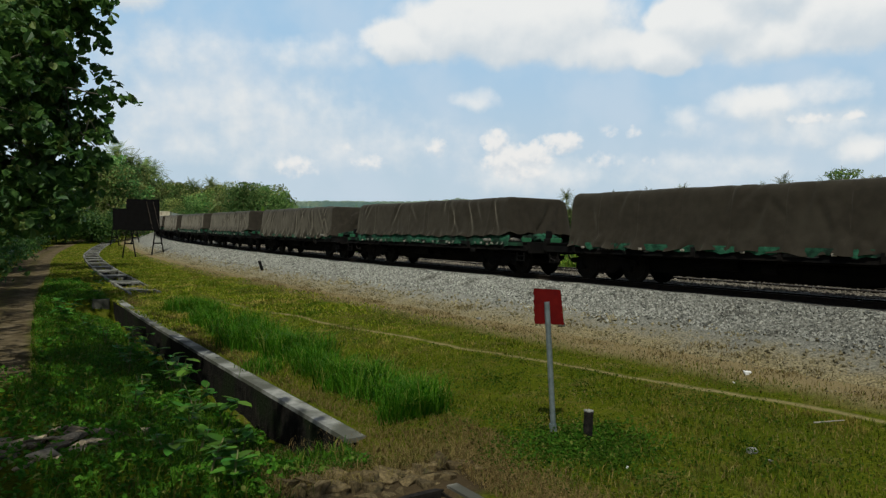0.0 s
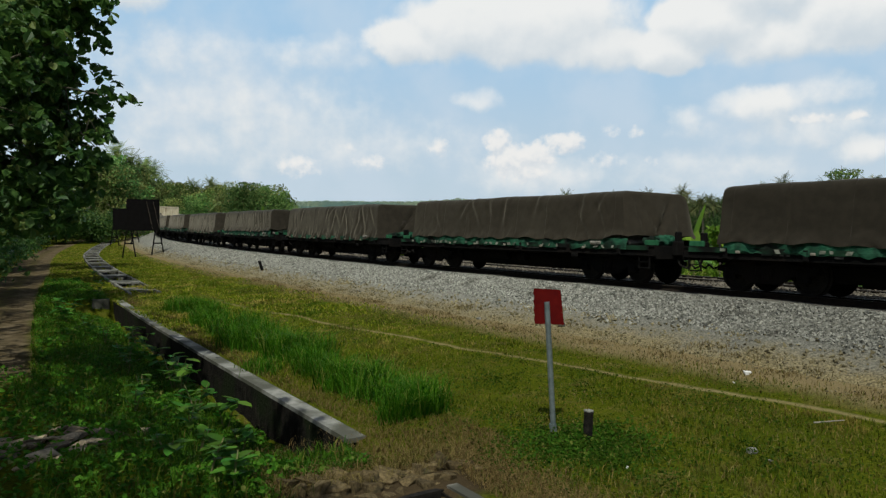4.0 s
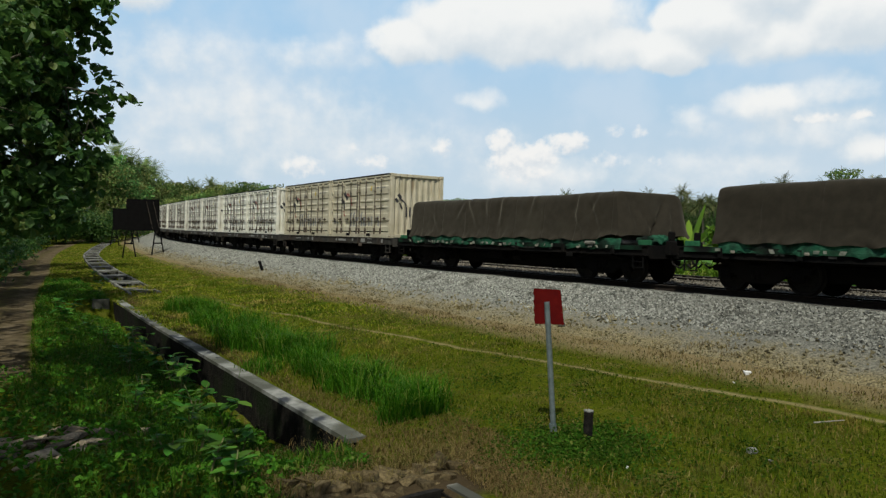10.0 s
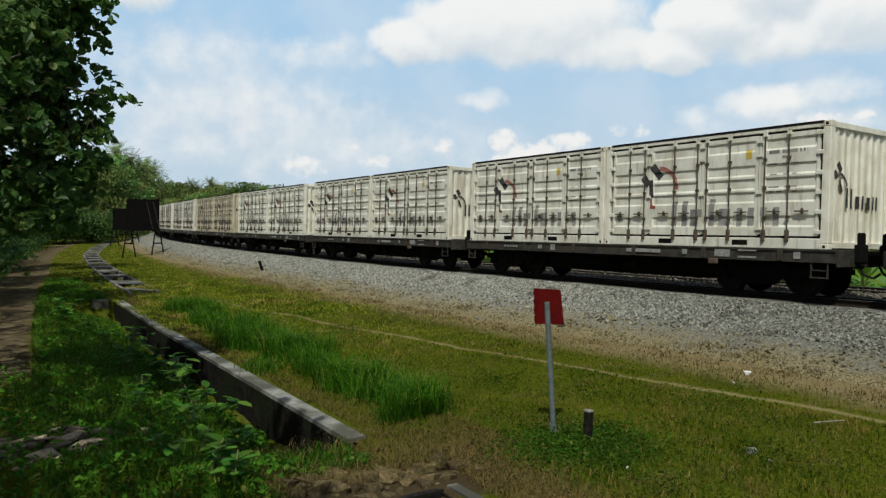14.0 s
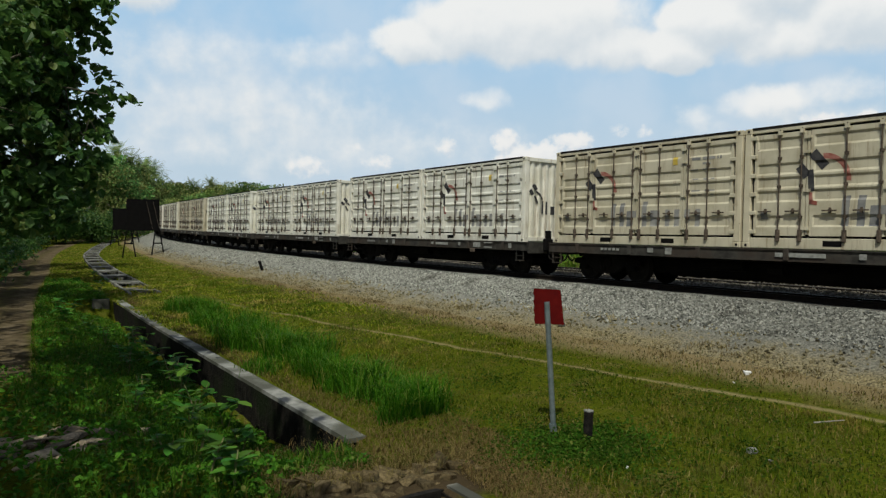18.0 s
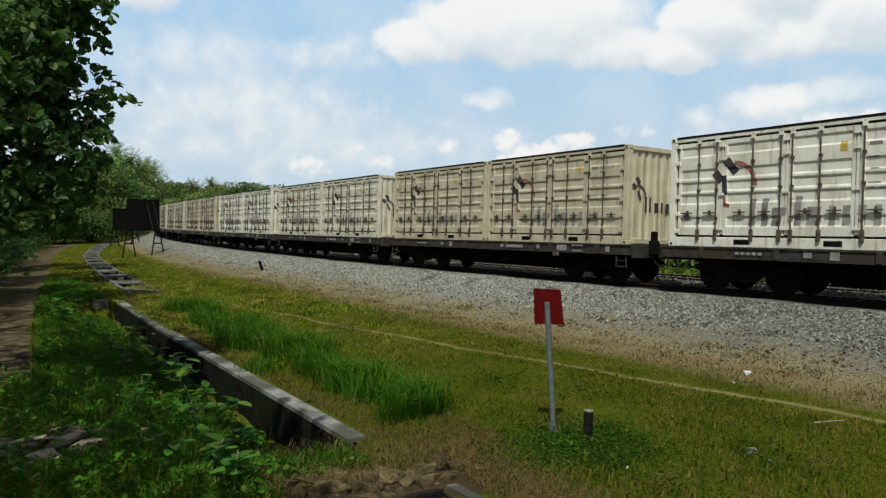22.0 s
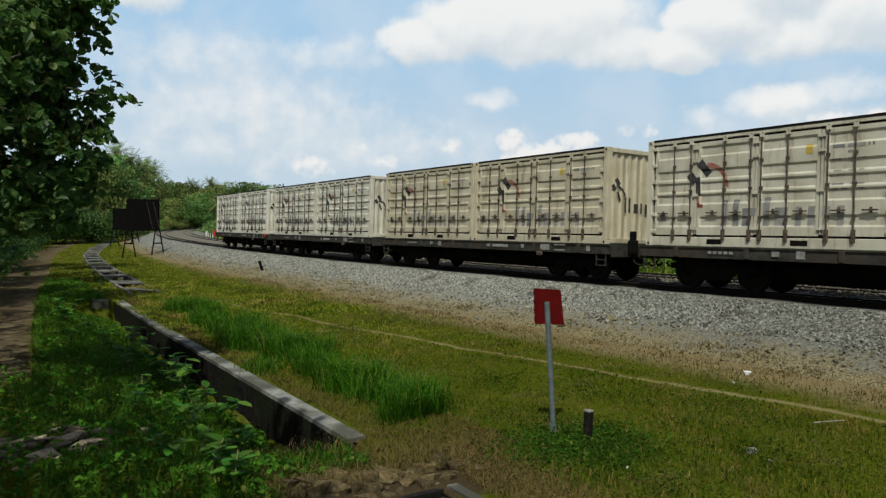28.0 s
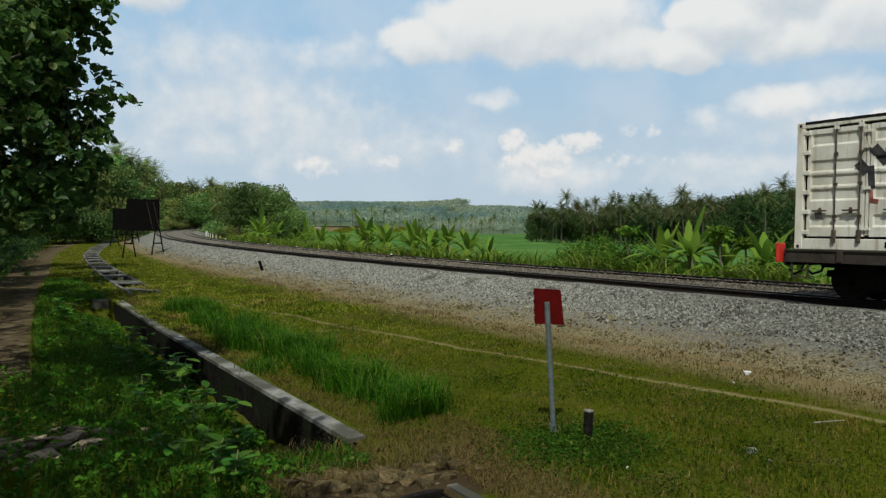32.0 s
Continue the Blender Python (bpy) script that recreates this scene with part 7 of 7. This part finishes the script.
def build_grass():
    rng = np.random.default_rng(91)
    # mown verge, denser near the camera
    n = 95000
    s = 18.0 - 34 * rng.uniform(0, 1, n) ** 1.7
    lat = rng.uniform(-10.9, -4.75, n)
    patch = np.sin(s * 1.1 + np.sin(lat * 1.7) * 2) * np.sin(lat * 1.3 + s * 0.4)
    keep = (abs(lat - trail_lat(s)) > 0.12 * (1 + 0.4 * np.sin(s * 2.3))) & (rng.uniform(0, 1, n) < 0.75 + 0.3 * patch) & ~((lat > -5.4) & (rng.uniform(0, 1, n) < 0.6))
    s, lat, patch = s[keep], lat[keep], patch[keep]
    h = rng.uniform(0.03, 0.075, len(s)) * (1 + 0.5 * patch) * np.where(s < 0, 1.5, 1.0)
    w = rng.uniform(0.004, 0.008, len(s)) * np.where(s < 0, 2.2, 1.0) * np.where(s < 8, 1.3, 1.0)
    lean = rng.uniform(0.2, 1.0, len(s))
    # farther blades get the brighter copy, sunlight put into its colour
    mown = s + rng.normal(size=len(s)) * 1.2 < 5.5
    for mask, leaf, words in ((~mown, L_GRASS, "short olive-green grass of the verge"), (mown, L_GRASS_LIT, "short grass of the verge, sunlight put into its yellow-green")):
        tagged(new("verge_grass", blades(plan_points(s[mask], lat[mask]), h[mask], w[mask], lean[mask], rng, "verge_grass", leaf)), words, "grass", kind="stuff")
    # coarser grass further along
    n = 36000
    s, lat = rng.uniform(-75, -13, n), rng.uniform(-13.7, -4.75, n)
    keep = (abs(lat - road_lat(s)) > 1.15) & (abs(lat - np.interp(s, CHANNEL_S, CHANNEL_L)) > 0.66)
    s, lat = s[keep], lat[keep]
    tagged(new("further_grass", blades(plan_points(s, lat), rng.uniform(0.03, 0.09, len(s)), rng.uniform(0.015, 0.03, len(s)), rng.uniform(0.6, 1.6, len(s)), rng, "further_grass", L_GRASS_LIT)), "olive-green grass along the channel", "grass", kind="stuff")
    # tall tufts along the drain
    C = [(-6 + 17 * f + rng.normal() * 0.3, np.interp(f, [0, 0.3, 0.6, 1], [-9.3, -9.55, -9.75, -10.2]) + rng.normal() * 0.28) for f in np.concatenate([rng.uniform(0, 1, 62), rng.uniform(0.5, 1, 34)])]
    s = np.concatenate([c[0] + rng.normal(size=150) * 0.2 for c in C])
    lat = np.concatenate([c[1] + rng.normal(size=150) * 0.15 for c in C])
    tall = np.repeat(rng.uniform(0.6, 1.35, len(C)), 150)
    keep = s < 10.6
    s, lat, tall = s[keep], lat[keep], tall[keep]
    tagged(new("tall_grass", blades(plan_points(s, lat), rng.uniform(0.16, 0.60, len(s)) * tall, rng.uniform(0.005, 0.010, len(s)), rng.uniform(0.3, 1.2, len(s)), rng, "tall_grass", L_TALL)), "tall bright green grass along the drain", "grass", kind="stuff")
    # straw by the coping and over the culvert
    n = 16000
    s = np.concatenate([rng.uniform(-11, 11, n // 2), rng.normal(11.6, 0.55, n // 2)])
    lat = np.concatenate([drain_lat(s[:n // 2]) + 0.22 + np.abs(rng.normal(size=n // 2)) * 0.28, rng.uniform(-13.0, -9.8, n // 2)])
    keep = ~((s > 12.32) & (lat < -10.75))
    s, lat = s[keep], lat[keep]
    n = len(s)
    tagged(new("dry_grass", blades(plan_points(s, lat), rng.uniform(0.03, 0.12, n), rng.uniform(0.002, 0.0045, n), rng.uniform(0.5, 1.6, n), rng, "dry_grass", L_DRY)), "dry brown grass and straw by the drain", "grass", kind="stuff")
    n = 1000
    s, lat = rng.uniform(11.75, 12.55, n), rng.uniform(-13.0, -10.6, n)
    P = plan_points(s, lat)
    P[:, 2] += rng.uniform(0.0, 0.10, n)
    tagged(new("culvert_straw", blades(P, rng.uniform(0.04, 0.15, n), rng.uniform(0.002, 0.0045, n), rng.uniform(0.8, 2.2, n), rng, "culvert_straw", L_DRY)), "dry straw hanging over the culvert's stones", "grass", kind="stuff")
    n = 7000
    s, lat = rng.uniform(11.9, 15.5, n), rng.normal(-10.75, 0.3, n)
    keep = lat > np.interp(s, [11.9, 12.9, 13.0, 16], [-10.9, -11.0, -11.05, -11.3])
    s, lat = s[keep], lat[keep]
    n = len(s)
    tagged(new("tangled_straw", blades(plan_points(s, lat), rng.uniform(0.05, 0.16, n), rng.uniform(0.002, 0.0045, n), rng.uniform(0.6, 1.9, n), rng, "tangled_straw", L_DRY)), "tangled dry straw beside the stone culvert", "grass", kind="stuff")
    # rank growth left of the drain
    n = 34000
    s = 16 - 34 * rng.uniform(0, 1, n) ** 1.5
    lat = drain_lat(s) - 0.3 - 3.4 * rng.uniform(0, 1, n) ** 1.3
    keep = ~((abs(lat - road_lat(s)) < 1.15) & (s < 3.6)) & ~((s > 11.9) & (lat > -12.95)) & ~((abs(lat + 14.5) < 0.5) & (abs(s - 8.8) < 0.8))
    s, lat = s[keep], lat[keep]
    tagged(new("rank_grass", blades(plan_points(s, lat, True), rng.uniform(0.06, 0.28, len(s)), rng.uniform(0.005, 0.011, len(s)), rng.uniform(0.3, 1.2, len(s)), rng, "rank_grass", L_RANK)), "rank green grass beside the drain", "grass", kind="stuff")
    # low creeping weeds
    n = 46000
    s = 17 - 40 * rng.uniform(0, 1, n) ** 1.3
    lat = drain_lat(s) - 0.28 - 5.2 * rng.uniform(0, 1, n) ** 1.5
    keep = ~((abs(lat - road_lat(s)) < 1.25) & (s < 3.4)) & ~((s > 11.85) & (lat > -12.95))
    s, lat = s[keep], lat[keep]
    P = plan_points(s, lat, True)
    lump = 0.5 + 0.5 * np.sin(s * 2.1 + lat) * np.sin(lat * 2.9 - s * 0.7)
    P[:, 2] += rng.uniform(0.01, 0.06, len(s)) + 0.22 * lump ** 2 * rng.uniform(0, 1, len(s))
    N = rng.normal(size=(len(s), 3)) * 0.5 + np.array([0, 0, 1.0])
    v, f = leaves(P, N, rng.uniform(0.05, 0.12, len(s)), rng, 0.6)
    tagged(new("creeping_weeds", mesh_of("creeping_weeds", v, f, L_WEED)), "low creeping weeds beside the drain", "weeds", kind="stuff")
    # straw-coloured patches in the verge and at the foot of the ballast
    C = [(rng.uniform(-12, 17), rng.uniform(-10.6, -5.0)) for _ in range(190)]
    s = np.concatenate([c[0] + rng.normal(size=90) * 0.4 for c in C] + [rng.uniform(-25, 17, 9000)])
    lat = np.concatenate([c[1] + rng.normal(size=90) * 0.22 for c in C] + [-4.95 + rng.normal(size=9000) * 0.28])
    n = len(s)
    tagged(new("straw", blades(plan_points(s, lat), rng.uniform(0.03, 0.09, n), rng.uniform(0.003, 0.007, n), rng.uniform(0.5, 1.6, n), rng, "straw", L_DRY)), "straw-coloured dry grass in the verge", "grass", kind="stuff")
    C = [(rng.uniform(-14, 17), -4.75 + 1.2 * rng.uniform(0, 1) ** 1.6) for _ in range(110)]
    s = np.concatenate([c[0] + rng.normal(size=55) * 0.28 for c in C])
    lat = np.concatenate([c[1] + rng.normal(size=55) * 0.10 for c in C])
    n = len(s)
    x, y, z = on_line(s, lat, bed_height(lat))
    P = np.stack([x, y, np.maximum(z, ground_z(x, y, False))], 1)
    tagged(new("dry_tufts", blades(P, rng.uniform(0.03, 0.10, n), rng.uniform(0.003, 0.007, n), rng.uniform(0.4, 1.6, n), rng, "dry_tufts", L_DRY)), "dry grass tufts at the foot of the ballast", "grass", kind="stuff")
    # clumps of darker weeds among the verge grass
    C = [(12.4, -9.3), (12.7, -8.7), (13.1, -9.0), (11.9, -8.6), (13.4, -9.6)] + [(rng.normal(12.5, 2.6), rng.uniform(-10.4, -6.3)) for _ in range(30)] + [(16 - 26 * rng.uniform(0, 1) ** 1.4, rng.uniform(-10.6, -5.2)) for _ in range(80)]
    s = np.concatenate([c[0] + rng.normal(size=120) * 0.36 for c in C])
    lat = np.concatenate([c[1] + rng.normal(size=120) * 0.24 for c in C])
    keep = (lat > -10.8) & (lat < -5.1) & (abs(lat - trail_lat(s)) > 0.12)
    s, lat = s[keep], lat[keep]
    P = plan_points(s, lat)
    P[:, 2] += rng.uniform(0.02, 0.10, len(s))
    v, f = leaves(P, rng.normal(size=(len(s), 3)) * 0.5 + np.array([0, 0, 1.0]), rng.uniform(0.022, 0.046, len(s)), rng, 0.7)
    tagged(new("verge_weeds", mesh_of("verge_weeds", v, f, L_VERGE)), "small green weeds in the verge grass", "weeds", kind="stuff")
    # darker growth round the sign's foot and the post
    n = 5200
    s, lat = rng.normal(12.95, 0.62, n), rng.normal(-9.25, 0.52, n)
    P = plan_points(s, lat)
    P[:, 2] += 0.09 * rng.uniform(0, 1, n) * np.exp(-((s - 12.75) / 0.6) ** 2)
    v, f = leaves(P, rng.normal(size=(n, 3)) * 0.6 + np.array([0, 0, 0.8]), rng.uniform(0.03, 0.07, n), rng, 0.6)
    tagged(new("weed_patch", mesh_of("weed_patch", v, f, L_VERGE)), "dark green weeds round the sign's foot and the post", "weeds", kind="stuff")
    # growth on the far side of the tracks, and young maize
    n = 26000
    s, lat = rng.uniform(-85, 14, n), 6.8 + 5.5 * rng.uniform(0, 1, n)
    tagged(new("far_side_grass", blades(plan_points(s, lat), rng.uniform(0.25, 0.85, n) * (0.7 + 0.4 * np.sin(s * 0.9) * np.sin(s * 0.37 + lat)), rng.uniform(0.015, 0.035, n), rng.uniform(0.2, 0.9, n), rng, "far_side_grass", L_FRINGE)), "rank green grass beyond the far track", "grass", kind="stuff")
    C = [(rng.uniform(-78, -11), rng.uniform(7.6, 10.2)) for _ in range(380)] + [(rng.uniform(-9, 6), rng.uniform(7.8, 9.4)) for _ in range(40)]
    s = np.concatenate([c[0] + rng.normal(size=45) * 0.3 for c in C])
    lat = np.concatenate([c[1] + rng.normal(size=45) * 0.3 for c in C])
    n = len(s)
    big = np.repeat(rng.uniform(0.5, 1.25, len(C)), 45)
    tagged(new("fringe_plants", blades(plan_points(s, lat), rng.uniform(0.7, 1.6, n) * big, rng.uniform(0.03, 0.075, n), rng.uniform(0.4, 1.3, n), rng, "fringe_plants", L_FRINGE)), "lush broad-bladed plants beyond the far track", "plants", kind="stuff")
    rows = [(sx, lx) for lx in np.arange(13, 22, 0.8) for sx in np.arange(-16, -5.5, 0.3)]
    s, lat = np.array([r[0] for r in rows for _ in range(6)]), np.array([r[1] for r in rows for _ in range(6)])
    n = len(s)
    tagged(new("maize", blades(plan_points(s + rng.normal(size=n) * 0.05, lat), rng.uniform(0.9, 1.5, n), rng.uniform(0.03, 0.05, n), rng.uniform(0.2, 0.7, n), rng, "maize", L_TALL)), "rows of young maize at the paddy's edge", "maize", kind="stuff")


build_grass()


def weed_plants():
    """Broad-leaved weeds, every large leaf a piece of its own."""
    rng = np.random.default_rng(51)
    shapes = []
    for k in range(4):
        n = 7
        verts, faces = [], []
        for i in range(n + 1):
            f = i / n
            w = 0.5 * math.sin(math.pi * (0.10 + 0.90 * f)) ** 0.7 * (1 - 0.15 * f)
            z = 0.10 * f - (0.18 + 0.05 * k) * f * f
            verts += [(f, -w * 0.62, z + 0.06), (f, 0, z), (f, w * 0.62, z + 0.06)]
        for i in range(n):
            a = i * 3
            faces += [(a, a + 3, a + 4, a + 1), (a + 1, a + 4, a + 5, a + 2)]
        shapes.append(mesh_of("leaf", verts, faces, L_BROAD, True))
    spots = [(3.6, -11.9, 0.95, 20), (4.6, -12.1, 0.8, 16), (5.6, -12.0, 0.7, 12), (7.0, -11.9, 0.6, 12), (8.4, -12.1, 0.5, 10), (2.2, -11.7, 0.7, 12), (0.2, -11.6, 0.7, 12), (-1.6, -11.5, 0.7, 12), (-3.4, -11.5, 0.7, 10), (8.0, -12.75, 0.45, 9), (2.7, -12.6, 0.5, 9), (5.4, -12.9, 0.5, 9), (6.8, -12.4, 0.4, 8), (-5.8, -12.8, 0.7, 12), (-4.6, -12.4, 0.55, 10), (-7.4, -13.0, 0.6, 10), (-0.6, -12.0, 0.5, 9), (0.8, -12.4, 0.5, 9), (11.3, -13.4, 0.5, 10), (11.9, -13.3, 0.45, 9), (12.95, -12.45, 0.2, 7), (10.3, -13.6, 0.4, 8), (9.4, -13.0, 0.4, 8), (-2.2, -12.3, 0.5, 9), (-9, -12.4, 0.55, 10), (7.3, -13.4, 0.4, 8), (-13.5, -10.9, 0.6, 12), (-22, -10.2, 0.5, 12)]
    for s, lat, h, n in spots:
        x, y, _ = on_line(s, lat, 0)
        z = float(ground_z(x, y, True)[0])
        w = new("broadleaf_weed")
        w.matrix_basis = Matrix.Translation((float(x), float(y), z))
        stems = []
        for k in range(max(2, n // 4)):
            a = rng.uniform(0, 6.28)
            tip = Vector((math.cos(a) * h * 0.35, math.sin(a) * h * 0.35, h * rng.uniform(0.75, 1.0)))
            bm = bmesh.new()
            limb(bm, [Vector((0, 0, -0.05)), tip * 0.5 + Vector((0, 0, 0.04)), tip], 0.014, 0.007, 5)
            part("stem", bm, M_PLANT_STEM, w)
            stems.append(tip)
        for k in range(int(n * 1.4)):
            tip = stems[k % len(stems)] * rng.uniform(0.45, 1.0)
            sc = rng.uniform(0.13, 0.30) * (1.25 if h > 0.5 else 1.0)
            ob = part("leaf", shapes[k % 4], None, w, at=Matrix.Translation(tip) @ Matrix.Rotation(k * 2.4 + rng.uniform(-0.4, 0.4), 4, "Z") @ Matrix.Rotation(rng.uniform(-0.5, 0.25), 4, "Y") @ Matrix.Scale(sc, 4))
        tagged(w, "broad-leaved green weed growing beside the drain", "weed", "weeds beside the drain")


weed_plants()


def motions():
    """The train runs along the curve at about 40 km/h; the clouds drift."""
    for thing, n, m in MOVING:
        rows, last = [], None
        for t in TIMES:
            s = wagon_s(n, t)
            rows.append((t, line_pose(min(max(s, -415), 95)) @ m))
        walk(thing, rows)
    # wheels turn while their wagon is before the camera
    for thing, n, m in MOVING:
        for ws in thing.children_recursive:
            if not ws.name.startswith("wheelset"):
                continue
            t_in, t_out = max(0.0, 20 + (PITCH * n - 99.07 - 30) / 11.13), min(32.0, 20 + (PITCH * n - 99.07 + 17) / 11.13)
            if t_out - t_in < 0.3:
                continue
            base = ws.matrix_basis.copy()
            ts = [float(v) for v in np.arange(t_in, t_out + 1e-6, 1 / 30)]
            rows = [(0.0, base)] if t_in > 0.05 else []
            for t in ts:
                rows.append((t, base @ Matrix.Rotation((run(t) - run(ts[0])) / 0.405, 4, "Y")))
            if t_out < 31.9:
                rows.append((32.0, rows[-1][1]))
            walk(ws, rows)
    if CLOUDS:
        walk(CLOUDS[0], [(0.0, pose(0, 0, EYE, 0, 0, 0.7)), (16.0, pose(0, 0, EYE, 0, 0, 0.0)), (32.0, pose(0, 0, EYE, 0, 0, -0.7))])


motions()
